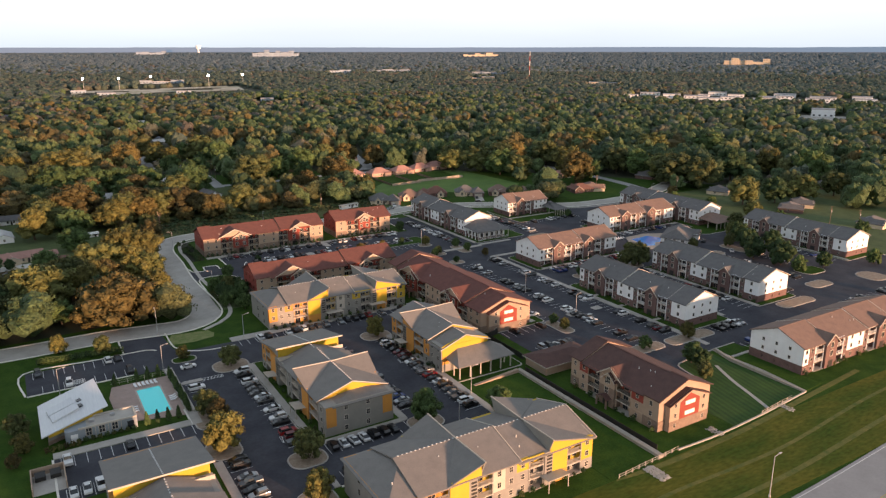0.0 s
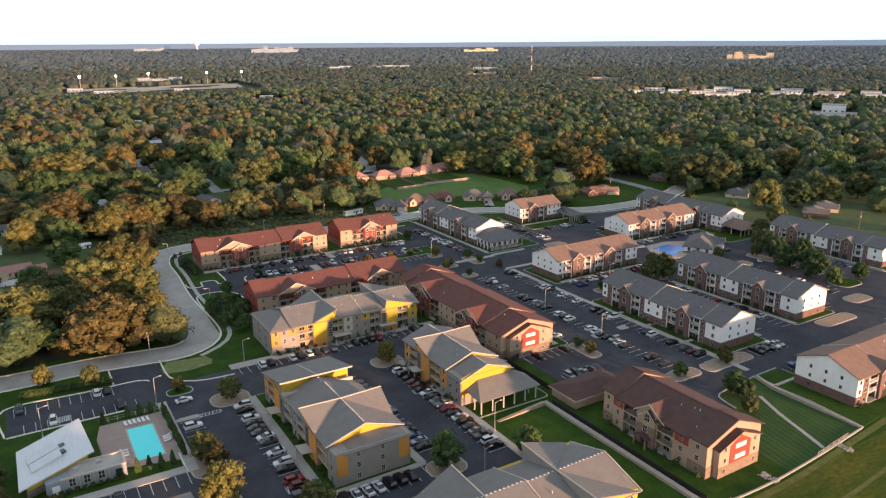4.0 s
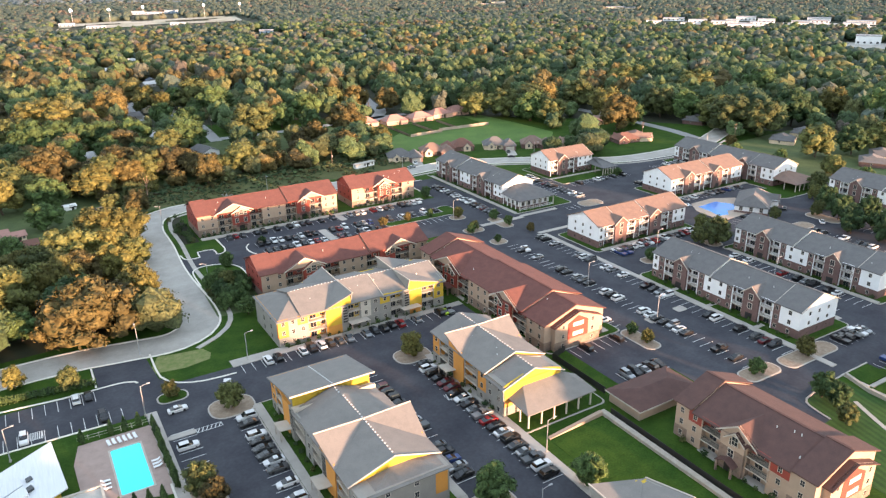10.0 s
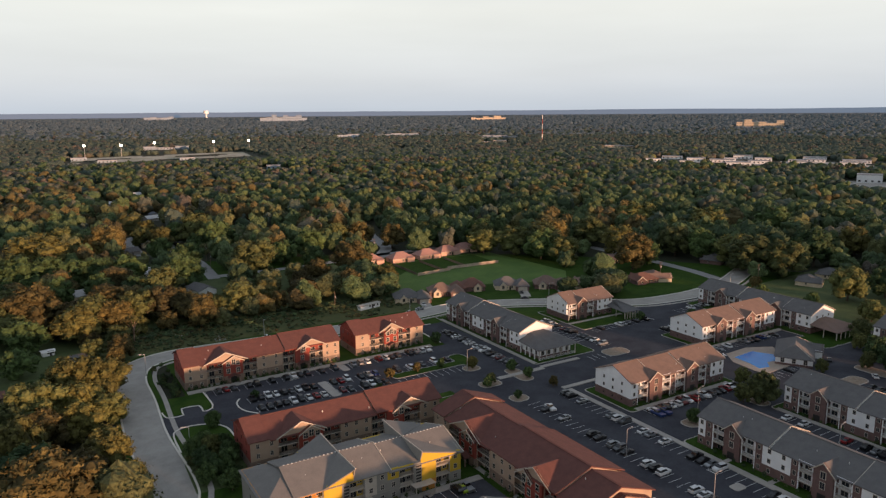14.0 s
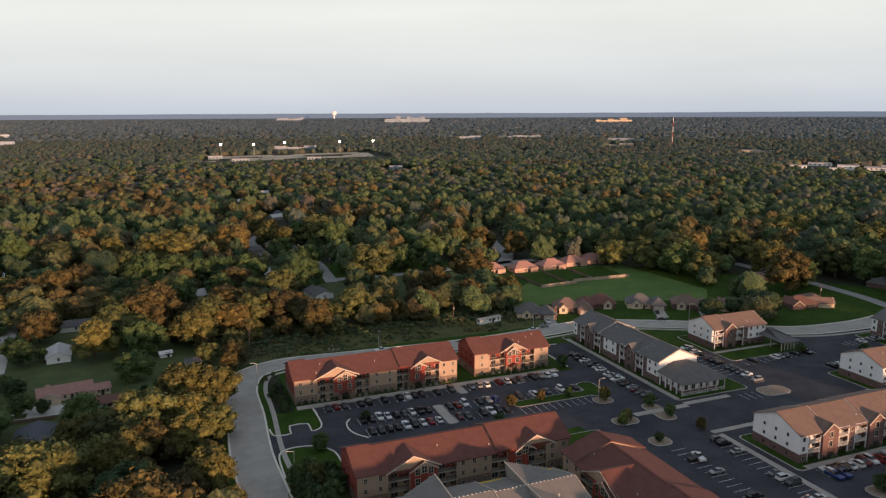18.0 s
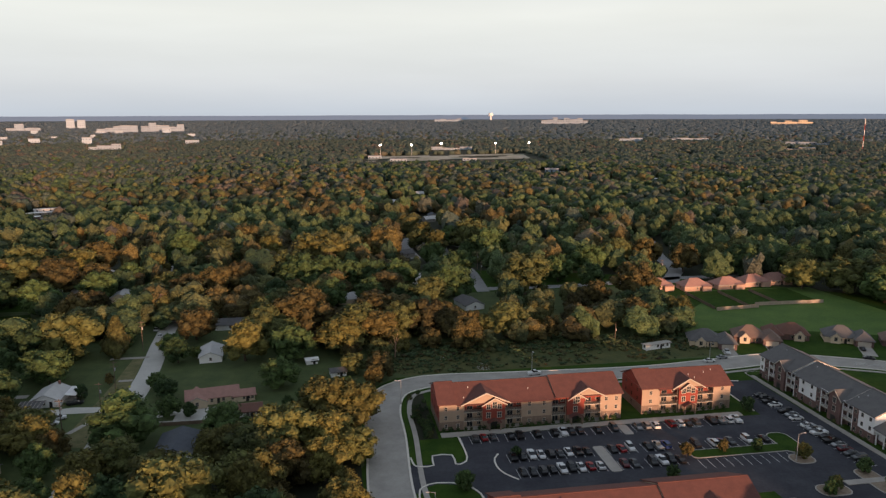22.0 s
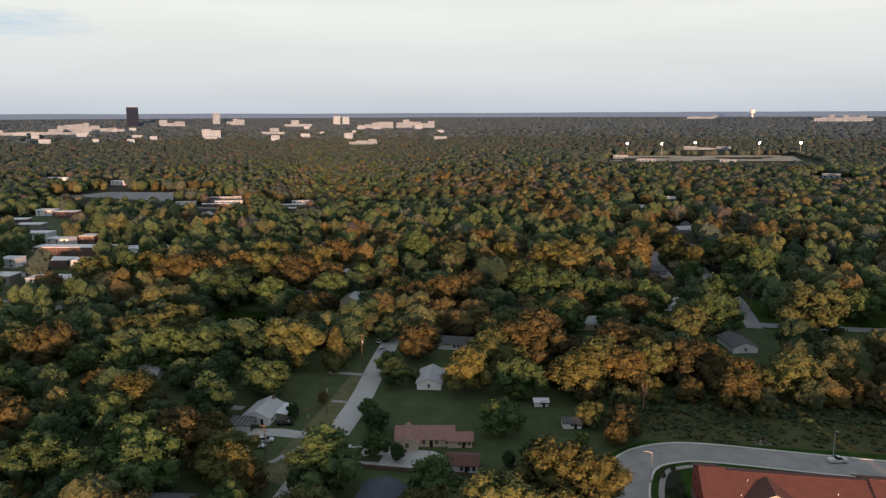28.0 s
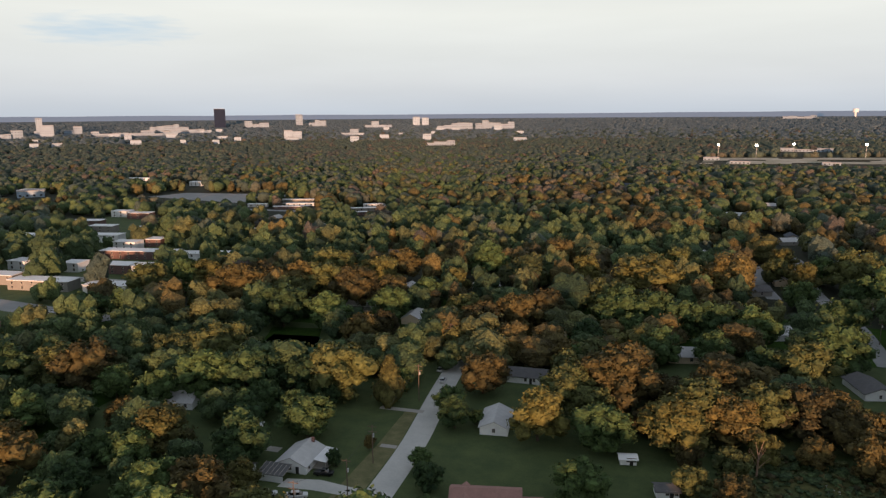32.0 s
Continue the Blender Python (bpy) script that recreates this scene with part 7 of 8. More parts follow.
structure("kerb_line", band([(154.2, 63.4), (155.2, 69), (157.5, 71.6), (166, 72.6), (175, 73.3), (186, 73.6)], 0.22, -0.22, -0.05, 0.17), CONC, "pale kerb at a lot's edge", "kerb")


def fence(pts, h, material, label, name="fence", gap=2.4, solid=True):
    t = thing(name, at(0, 0), label, "fence", kind="")
    for (p0, q0), (p1, q1) in zip(pts, pts[1:]):
        d = math.hypot(p1 - p0, q1 - q0)
        n = max(1, round(d / gap))
        u, v = (p1 - p0) / d, (q1 - q0) / d
        for i in range(n):
            a, b = i / n, (i + 1) / n
            x0, y0, x1, y1 = p0 + (p1 - p0) * a, q0 + (q1 - q0) * a, p0 + (p1 - p0) * b, q0 + (q1 - q0) * b
            part("post", Geo().box(x0 - 0.07, x0 + 0.07, y0 - 0.07, y0 + 0.07, 0, h + 0.1), material, t)
            if solid:
                part("panel", Geo().prism([(x0 + v * 0.03, y0 - u * 0.03), (x1 + v * 0.03, y1 - u * 0.03), (x1 - v * 0.03, y1 + u * 0.03), (x0 - v * 0.03, y0 + u * 0.03)], 0.08, h), material, t)
            else:
                for z in (h * 0.45, h * 0.95):
                    part("rail", Geo().rod((x0, y0, z), (x1, y1, z), 0.045, 0.045, 4), material, t)


fence([(113.4, 40), (113.4, 92)], 1.6, DARK, "dark slatted fence along a retaining wall")
fence([(97, 36), (106, 36.6), (118, 37.4)], 1.1, TRIM, "pale pipe railing at a lawn's edge", "railing", 2.4, False)
fence([(151, 38), (166, 39.4)], 1.1, TRIM, "pale pipe railing over a culvert", "railing", 2.4, False)
PALEW = mat("bleached_fence_wood", (0.42, 0.34, 0.27), (0.32, 0.26, 0.21), 1.0, 0.9, 0.3, rnd=0.15)
fence([(218.6, 382), (243, 384.5)], 1.9, PALEW, "bleached wooden privacy fence behind a green field")
fence([(243, 388), (281, 387)], 1.9, PALEW, "bleached wooden privacy fence behind a green field")
for pp in (219, 238, 256.5):
    fence([(pp, 388.6 if pp > 243 else 384.6), (pp + 1, 417)], 1.6, WOODF, "brown wooden fence between two gardens", "fence", 2.6)
slab("gardens", [(219, 385), (243, 389), (281, 388.5), (282, 420), (219, 420)], 0.06, GRASS, "dark green back gardens of a row of houses", "lawn")
slab("street_behind", [(205, 446), (233, 451), (297, 449), (320, 444), (321, 450), (297, 456), (233, 458), (204, 453)], 0.05, STREET, "pale street behind a row of houses", "street")
fence([(30, 286), (37.6, 286), (37.6, 298)], 1.6, WOODF, "brown wooden yard fence")
fence([(-34, 286), (30, 286)], 1.3, WOODF, "weathered wooden yard fence", "fence", 2.6)
fence([(118, 99), (118, 119), (123.5, 120.5)], 1.9, DARK, "dark lattice fence round a service yard")
fence([(230, 300), (252, 288), (276, 268)], 1.0, PAINT, "white rail fence along the curving road", "rail_fence", 3.0, False)
fence([(21.6, 118), (21.0, 146), (5, 146.5)], 1.3, TRIM, "pale picket fence round a pool", "pool_fence", 2.2, False)


def rocks(p, q, n, r, label):
    rng = np.random.default_rng(int(p * 7 + q))
    V, F, k = [], [], 0
    iv, jf = ICO0
    for _ in range(n):
        s = rng.uniform(0.09, 0.24)
        c = np.array((p + rng.uniform(-1, 1) * r * 0.85 + rng.normal() * 0.1, q + rng.uniform(-1, 1) * r * 1.6 + rng.normal() * 0.15, s * 0.4))
        V.append(iv * rng.uniform(0.7, 1.2, (len(iv), 1)) * s + c)
        F.append(jf + k)
        k += len(iv)
    me = bpy.data.meshes.new("rocks")
    me.from_pydata(np.concatenate(V).tolist(), [], np.concatenate(F).tolist())
    me.materials.append(ROCK)
    ob = new("rocks", me)
    ob.matrix_basis = ROT
    tagged(ob, label, "rocks", kind="stuff")


ROCK = mat("pale_rock", (0.42, 0.40, 0.36), (0.28, 0.27, 0.25), 0.6, 0.9, 0.4)
rocks(106, 33, 520, 1.8, "heap of pale riprap stones on the verge")
rocks(133, 38.5, 150, 1.3, "pale riprap stones by a drain")
rocks(160, 36.5, 90, 1.1, "pale riprap stones under a culvert rail")
rocks(72, 336, 22, 1.8, "pale rubble heap in the meadow")
rocks(86.5, 323, 150, 2.6, "pale heap of cut brush and rubble in a meadow")

# ---- trees and shrubs of the site ----
PLANTED = []
PLANTED += [(38.5, 142, 6.5, 1), (25, 114.5, 7, 1), (26.5, 109.5, 6, 3), (24, 95, 9.5, 2), (40, 80.5, 7.5, 1), (36, 64, 7, 2), (72.5, 81, 8.5, 0), (87, 141, 6.5, 2), (92, 76, 7, 0), (27, 154.5, 4.5, 2), (6, 172, 6, 1), (-6, 180, 6, 2), (146, 112, 4, 2), (146, 118, 3.6, 0), (157, 85.5, 4.4, 0), (176, 84.5, 5.5, 2), (161, 70, 6.5, 0), (160.6, 66.4, 6, 0)]
PLANTED += [(155.6, 60.5, 5, 1), (157, 216, 4, 1), (154, 214, 3.6, 0), (171, 223, 4, 0), (172, 214, 4, 0), (174.5, 202, 3.8, 3), (157, 200, 3, 0), (160, 233, 4.6, 2), (224, 153, 10.5, 1), (219, 157, 6.5, 1), (318, 174, 9, 1), (297, 156, 10, 0), (288, 145, 10, 0), (277, 133, 11, 0), (280, 121, 11, 0), (349, 186, 10, 1), (163, 266, 5, 0), (62, 232, 5, 0)]
PLANTED += [(56, 216, 6, 0), (54, 200, 6.5, 0), (57, 190, 5.5, 0), (192, 155, 4.5, 0), (300, 140, 9, 0), (80, 248, 3, 0), (128, 240, 4, 3), (140, 241, 3.5, 3), (150, 240, 3.5, 0), (118, 228, 4, 0), (-18, 118, 5, 2), (-19, 128, 6, 1), (-20, 112, 3.6, 3), (-30, 150, 9, 0), (-34, 170, 8, 1), (262, 245, 4, 0), (268, 160, 5, 1), (334, 212, 7, 1)]
PLANTED += [(282, 232, 5, 0)]
for p, q, h, pal in PLANTED:
    tree(p, q, h * 1.06, pal, "round", 1.0, "planted trees")
for i in range(14):
    tree(21.0 - i * 0.02, 119 + i * 1.9, 3.2 + 0.5 * (i % 3), 0, "cone", 0.62, "cypress hedge")
for p, q in ((10, 117.2), (12.6, 117), (15.2, 116.8), (17.8, 116.6), (6, 145.6), (12, 146), (15, 146), (18, 146)):
    tree(p, q, 4.0, 0, "cone", 0.62, "cypress hedge")

for p, q, h, pal, wd in ((223.5, 154.5, 8, 1, 0.95), (232.7, 168, 6.5, 1, 0.95), (286, 153, 7, 1, 0.9), (305.6, 167.3, 7, 1, 0.9), (278, 111, 7, 0, 1.0), (284, 135, 7, 0, 1.0), (292, 108, 7, 0, 1.0), (317, 100, 7, 0, 1.0), (290, 131, 7, 0, 1.0), (350, 170, 8, 0, 1.0), (352, 190, 9, 1, 1.0), (348, 215, 8, 0, 1.0), (345, 240, 7, 0, 1.0), (360, 130, 9, 0, 1.0), (360, 255, 7, 3, 1.0)):
    tree(p, q, h, pal, "round", wd, "garden trees")
for p, q, h, pal in ((52, 197, 6, 0), (58, 200, 7, 0), (61, 207, 6, 0), (53, 206, 6.5, 0), (57, 212, 7, 1), (52, 214, 6, 0), (61, 214, 5.5, 0)):
    tree(p, q, h, pal, "round", 0.95, "planted trees")
BUSH = []
for pal in range(4):
    BUSH.append(crown_mesh("shrub", np.random.default_rng(70 + pal), 1.3, 1.7, 0.1, 90, LEAF[pal], "round", 0.4, ICO0))


def shrub(p, q, s=1.0, pal=0):
    o = new("shrub", BUSH[pal])
    o.matrix_basis = at(p, q, 0.1, CARS.uniform(0, 360))
    o.scale = (s, s, s)
    tagged(o, f"low rounded {NAMES[pal]} shrub in a planting bed", "shrub", "planted shrubs")


for i in range(26):
    shrub(62 + i * 2.2 + CARS.uniform(-0.6, 0.6), 267.0, CARS.uniform(0.7, 1.2), CARS.choice((0, 0, 0, 1)))
for i in range(12):
    shrub(129 + i * 2.5, 269.0, CARS.uniform(0.7, 1.1), 0)
for i in range(16):
    shrub(60 + i * 3.1, 163.2, CARS.uniform(0.6, 1.0), CARS.choice((0, 0, 1)))
for i in range(16):
    shrub(180.6, 93 + i * 3.2, CARS.uniform(0.5, 0.9), 0)
for i in range(14):
    shrub(186 + i * 3.1, 172.9, CARS.uniform(0.6, 1.0), 0)
for i in range(9):
    shrub(-6 + i * 1.6, 116.6, 0.8, CARS.choice((0, 1)))
for i in range(6):
    shrub(-13 + i * 1.4, 115.6, 0.9, (3, 2, 1, 3, 3, 2)[i])
for i in range(14):
    shrub(46.2, 89 + i * 3.4, CARS.uniform(0.5, 0.9), CARS.choice((0, 0, 1)))
for i in range(22):
    shrub(-12 + i * 1.1, 173.5 - i * 0.12, 1.3, 0)


for p0, p1, q, step in ((44, 94, 42.2, 3.0), (183, 239, 46.2, 3.4), (256, 302, 203.2, 3.2), (66, 122, 195.6, 3.0), (233, 258, 260.2, 3.0)):
    p = p0
    while p < p1:
        if CARS.random() < 0.75:
            shrub(p, q, CARS.uniform(0.55, 1.05), CARS.choice((0, 0, 0, 1)))
        p += step * CARS.uniform(0.8, 1.2)
for q0, q1, p, step in ((125, 188, 117.2, 3.0), (47, 78, 119.0, 3.0), (240, 294, 185.0, 3.2), (95, 146, 225.2, 3.2), (105, 135, 90.2, 3.0)):
    q = q0
    while q < q1:
        if CARS.random() < 0.75:
            shrub(p, q, CARS.uniform(0.55, 1.05), CARS.choice((0, 0, 0, 1)))
        q += step * CARS.uniform(0.8, 1.2)


slab("planting_bank", [(53.5, 262), (60, 262), (60, 300), (57, 301), (53.5, 294)], 0.05, FLOOR, "dark mulched bank beside a red building", "planting bed")
for i in range(34):
    shrub(CARS.uniform(54, 59.6), CARS.uniform(263, 299), CARS.uniform(0.7, 1.7), CARS.choice((0, 0, 0, 1)))


shrub(-51.4, 329.4, 1.7, 3)
BRUSH = [crown_shape(950 + k, 4, 14, ICO0, 0.8) for k in range(5)]
rng_b = np.random.default_rng(31)
weeds = []
for k in range(2600):
    p, q = rng_b.uniform(44, 186), rng_b.uniform(319, 352)
    x, y = xy(p, q)
    if noise.noise((x / 14, y / 14, 5.0)) + (q - 330) / 40 + (0.35 if p < 90 else 0) > rng_b.uniform(-0.5, 0.5) and not taken(p, q, 0) and not (156 < p < 170 and 329 < q < 337):
        h = rng_b.uniform(0.4, 1.2) * (1.7 if q > 338 else 1)
        weeds.append((x, y, -0.05, h, h * rng_b.uniform(1.6, 2.6), int(rng_b.choice((0, 0, 0, 1, 1, 3)))))
mass("meadow_brush", weeds, BRUSH, WLEAF, "low dark weeds and brush over a rough meadow", 8)


for i in range(24):
    shrub(CARS.uniform(49.5, 64), CARS.uniform(193, 215), CARS.uniform(0.8, 1.9), CARS.choice((0, 0, 1)))


def lounger(p, q, turn):
    t = thing("sun_lounger", at(p, q, 0.12, turn), "white plastic sun lounger on a pool deck", "sun lounger", "sun loungers")
    part("seat", Geo().box(-0.9, 0.35, -0.32, 0.32, 0.3, 0.38), WHITE, t)
    part("backrest", Geo().plate([(0.35, -0.32, 0.38), (0.95, -0.32, 0.8), (0.95, 0.32, 0.8), (0.35, 0.32, 0.38)], 0.07), WHITE, t)
    for x in (-0.8, 0.3):
        for y in (-0.27, 0.27):
            part("leg", Geo().box(x - 0.03, x + 0.03, y - 0.03, y + 0.03, 0, 0.3), WHITE, t)


for i in range(6):
    lounger(11 + i * 1.1, 142, 100)
for i in range(3):
    lounger(18.8, 128 + i * 1.2, 0)
for i in range(3):
    lounger(8.6, 126 + i * 1.3, 180)
for i in range(6):
    lounger(246 + i * 1.4, 192 - i * 0.2, 90)

# ---- houses of the neighbourhood ----
HOUSEW = mat("house_white_siding", (0.84, 0.84, 0.83), (0.75, 0.75, 0.75), 3.0, 0.7, 0.2, fine=0.05)
BEIGE = mat("beige_siding", (0.62, 0.51, 0.37), (0.53, 0.43, 0.31), 3.0, 0.8, fine=0.06)
ROOF_T = mat("faded_red_shingle", (0.17, 0.085, 0.065), (0.13, 0.07, 0.055), 2.0, 0.95, 0.4, fine=0.2)
ROOF_P = mat("faded_pink_shingle", (0.36, 0.20, 0.165), (0.28, 0.16, 0.135), 2.0, 0.95, 0.4, fine=0.2)
ROOF_L = mat("pale_grey_shingle", (0.52, 0.51, 0.50), (0.43, 0.425, 0.42), 2.0, 0.95, 0.4, fine=0.15)
ROOF_S = mat("slate_blue_shingle", (0.10, 0.11, 0.13), (0.08, 0.088, 0.105), 2.0, 0.95, 0.4, fine=0.2)


def house(p, q, L, D, turn, wall, roof, label, h=2.7, rise=1.9, wing=True, chimney=False, plain=False, hip=False):
    b = thing("house", at(p, q, 0, turn), label, "house", "neighbourhood houses")
    w = Geo().box(-L / 2, L / 2, -D / 2, D / 2, 0, h)
    if plain:
        for x in (-L / 2 + 0.12, L / 2 - 0.12):
            e = gable_end(x, -D / 2 + 0.05, D / 2 - 0.05, h - 0.03, rise - 0.1, 0.2)
            k = len(w.v)
            w.v += e.v
            w.f += [tuple(i + k for i in f) for f in e.f]
    part("wall", w, wall, b)
    if hip:
        o, k, e = 0.5, L / 2 - D / 2, h - 0.15
        A = [(-L / 2 - o, -D / 2 - o, e), (L / 2 + o, -D / 2 - o, e), (L / 2 + o, D / 2 + o, e), (-L / 2 - o, D / 2 + o, e)]
        g, r0, r1 = Geo(), (-k, 0, h + rise), (k, 0, h + rise)
        for f in ([A[0], A[1], r1, r0], [A[1], A[2], r1], [A[2], A[3], r0, r1], [A[3], A[0], r0]):
            g.plate(f, 0.2)
        part("roof", g, roof, b)
    else:
        gable_roof(b, -L / 2, L / 2, -D / 2, D / 2, h, rise, roof, 0.5, 0.2)
    if plain:
        window(b, 0, -D / 2, 0.9, 0, 1.0)
        return b
    for x in (-L / 2 + 0.12, L / 2 - 0.12) if not hip else ():
        part("gable", gable_end(x, -D / 2 + 0.05, D / 2 - 0.05, h - 0.03, rise - 0.1, 0.2), wall, b)
    if wing:
        w = L * 0.38
        part("wing_wall", Geo().box(-L / 2 + 0.2, -L / 2 + 0.2 + w, -D / 2 - 2.4, -D / 2 + 0.2, 0, h - 0.1), wall, b)
        cross_gable(b, -L / 2 + 0.2 + w / 2, w, -D / 2 - 2.4, D * 0.9, h - 0.12, rise * 0.8, wall, roof, 0.35)
        window(b, -L / 2 + 0.2 + w / 2, -D / 2 - 2.4, 0.9, 0, 0.9)
    for x in (-L * 0.02, L * 0.2, L * 0.38):
        window(b, x, -D / 2, 0.9, 0, 0.8)
    window(b, -L / 2, 0, 0.9, -90, 0.8)
    part("front_door", Geo().box(L * 0.08, L * 0.08 + 0.95, -D / 2 - 0.08, -D / 2 + 0.1, 0, 2.05), DARK, b)
    if chimney:
        part("chimney", Geo().box(L * 0.2, L * 0.2 + 0.7, 0.2, 0.9, h, h + rise + 1.0), BRICK, b)
    return b


def corner_house():
    b = thing("house", at(-66, 308), "white gabled house with grey roof, dark carport roof and a porch", "house", "neighbourhood houses")
    part("wall", Geo().box(-5, 4, 0, 12, 0, 2.6), HOUSEW, b)
    part("roof", Geo().plate([(-5.5, -0.5, 2.42), (-0.5, -0.5, 4.7), (-0.5, 12.5, 4.7), (-5.5, 12.5, 2.42)], 0.2), ROOF_L, b)
    part("roof", Geo().plate([(-0.5, -0.5, 4.7), (4.5, -0.5, 2.42), (4.5, 12.5, 2.42), (-0.5, 12.5, 4.7)], 0.2), ROOF_L, b)
    for y in (0.0, 11.8):
        g = Geo()
        g.v = [(-5, y, 2.55), (4, y, 2.55), (-0.5, y, 4.55), (-5, y + 0.2, 2.55), (4, y + 0.2, 2.55), (-0.5, y + 0.2, 4.55)]
        g.f = [(0, 1, 2), (5, 4, 3), (0, 3, 4, 1), (1, 4, 5, 2), (2, 5, 3, 0)]
        part("gable", g, HOUSEW, b)
    part("carport_roof", Geo().plate([(-7.5, -6.0, 2.15), (0.3, -6.0, 2.15), (0.3, -0.52, 2.9), (-7.5, -0.52, 2.9)], 0.12), ROOF_G, b, "dark panelled lean-to roof")
    for i in range(7):
        x = -7.4 + i * 1.28
        part("roof_batten", Geo().plate([(x, -6.0, 2.2), (x + 0.1, -6.0, 2.2), (x + 0.1, -0.55, 2.95), (x, -0.55, 2.95)], 0.05), TRIM, b)
    part("carport_wall", Geo().box(-7.3, 0.1, -5.8, -5.6, 0, 2.05), HOUSEW, b)
    part("carport_wall", Geo().box(-7.3, -7.1, -5.6, -0.5, 0, 2.2), HOUSEW, b)
    part("porch_roof", Geo().plate([(4.5, 3.6, 2.9), (8.2, 3.6, 2.5), (8.2, 12.0, 2.5), (4.5, 12.0, 2.9)], 0.15), FLATR, b, "pale porch roof")
    part("porch_floor", Geo().box(4, 8, 3.8, 11.8, -0.05, 0.3), CONC, b)
    for y in (3.9, 7.8, 11.6):
        part("porch_post", Geo().box(7.8, 7.95, y, y + 0.15, 0.3, 2.5), TRIM, b)
    part("chimney", Geo().box(0.4, 1.1, 11.0, 11.7, 3, 5.4), BRICK, b)
    part("front_door", Geo().box(1.0, 1.95, -0.08, 0.0, 0, 2.05), DARK, b)
    for x in (-3.2, -0.8):
        window(b, x, 0, 0.9, 0, 0.9)
    for y in (2.0,):
        window(b, 4, y, 0.9, 90, 0.8)


FLATR = mat("white_flat_roof", (0.80, 0.79, 0.78), (0.68, 0.67, 0.67), 5.0, 0.8, fine=0.08)
corner_house()
HOUSES = [(-12, 306, 17, 9, 10, BEIGE, ROOF_P, 1, 0), (-16, 267, 15, 11, 90, HOUSEW, ROOF_S, 0, 0), (-19, 352, 14, 8.5, 95, HOUSEW, ROOF_L, 0, 0), (-16, 394, 14, 9, 0, HOUSEW, ROOF_G, 0, 0), (-69, 256, 16, 10, 5, BEIGE, ROOF_G, 1, 0),
          (-128, 341, 18, 10, 10, HOUSEW, ROOF_L, 0, 0), (99, 412, 16, 10, 102, HOUSEW, ROOF_G, 0, 0), ]
for p, q, L, D, a, wm, rm, wg, ch in HOUSES:
    nm = "white" if wm is HOUSEW else "brick" if wm is BRICK else "beige"
    house(p, q, L, D, a, wm, rm, f"small single-storey {nm} house with a {'red' if rm is ROOF_T else 'grey'} roof", wing=bool(wg), chimney=bool(ch))
WINFLAT.append(1)
PINKB = mat("pale_pink_brick", (0.50, 0.33, 0.26), (0.41, 0.27, 0.21), 2.0, 0.9, 0.3, fine=0.2)


def garden_house(p, q, turn, L=15.5, D=10.5):
    """A brick house with a steep hipped roof and a plain back with a patio door and windows."""
    b = house(p, q, L, D, turn, PINKB, ROOF_P, "pinkish brick house with a steep hipped roof and a back garden", 2.8, 3.6, False, False, False, True)
    part("fascia", Geo().box(-L / 2 - 0.5, L / 2 + 0.5, -D / 2 - 0.56, -D / 2 - 0.5, 2.5, 2.75), TRIM, b)
    part("rear_wing", Geo().box(L / 2 - 5.5, L / 2 - 0.3, -D / 2 - 1.6, -D / 2, 0, 2.6), PINKB, b)
    hip_end(b, L / 2 - 5.5, L / 2 - 0.3, 4.6, 2.6, 1.6, ROOF_P, 0.35, -D / 2 - 1.6)
    return b


def road_house(p, q, turn, roof, mirrored=False):
    """A house with a steep hipped roof, a small front gable, a hipped garage wing and a driveway."""
    L, D, h = 13.0, 10.5, 2.8
    b = house(p, q, L, D, turn, BEIGE if roof is ROOF_G else BRICK, roof, "brick ranch house with a steep hipped roof, front gable and garage", h, 3.9, False, False, False, True)
    sx = -1 if mirrored else 1
    x0, x1 = sorted((sx * 4.6, sx * 11.6))
    part("garage_wall", Geo().box(x0, x1, -D / 2 - 3.0, D / 2 - 2.6, 0, h), BRICK, b)
    g, e, o = Geo(), h - 0.1, 0.5
    A = [(x0 - o, -D / 2 - 3.5, e), (x1 + o, -D / 2 - 3.5, e), (x1 + o, D / 2 - 2.1, e), (x0 - o, D / 2 - 2.1, e)]
    xm = (x0 + x1) / 2
    r0, r1 = (xm, -D / 2 + 0.6, h + 2.9), (xm, D / 2 - 5.6, h + 2.9)
    for f in ([A[0], A[1], r0], [A[1], A[2], r1, r0], [A[2], A[3], r1], [A[3], A[0], r0, r1]):
        g.plate(f, 0.2)
    part("garage_roof", g, roof, b)
    part("garage_door", Geo().box(x0 + 1.0, x1 - 1.0, -D / 2 - 3.08, -D / 2 - 2.9, 0, 2.2), TRIM, b, "pale panelled garage door")
    xg = -sx * 2.4
    part("front_bay", Geo().box(xg - 2, xg + 2, -D / 2 - 1.2, -D / 2 + 0.2, 0, h), BEIGE, b)
    cross_gable(b, xg, 4.0, -D / 2 - 1.2, D * 0.7, h - 0.1, 2.0, BEIGE, roof, 0.35)
    window(b, xg, -D / 2 - 1.2, 0.9, 0, 1.2)
    c, sn = math.cos(radians(turn)), math.sin(radians(turn))
    far = lambda x, y: (p + x * c - y * sn, q + x * sn + y * c)
    slab("driveway", [far(x0 + 0.8, -D / 2 - 3.1), far(x0 + 0.8, -D / 2 - 15), far(x1 - 0.8, -D / 2 - 15), far(x1 - 0.8, -D / 2 - 3.1)], 0.075, CONC, "pale concrete driveway before a garage", "driveway")
    car(*far(xm - 1.5, -D / 2 - 7.4), turn + 90)
    if mirrored:
        car(*far(xm + 1.6, -D / 2 - 7.0), turn + 90)


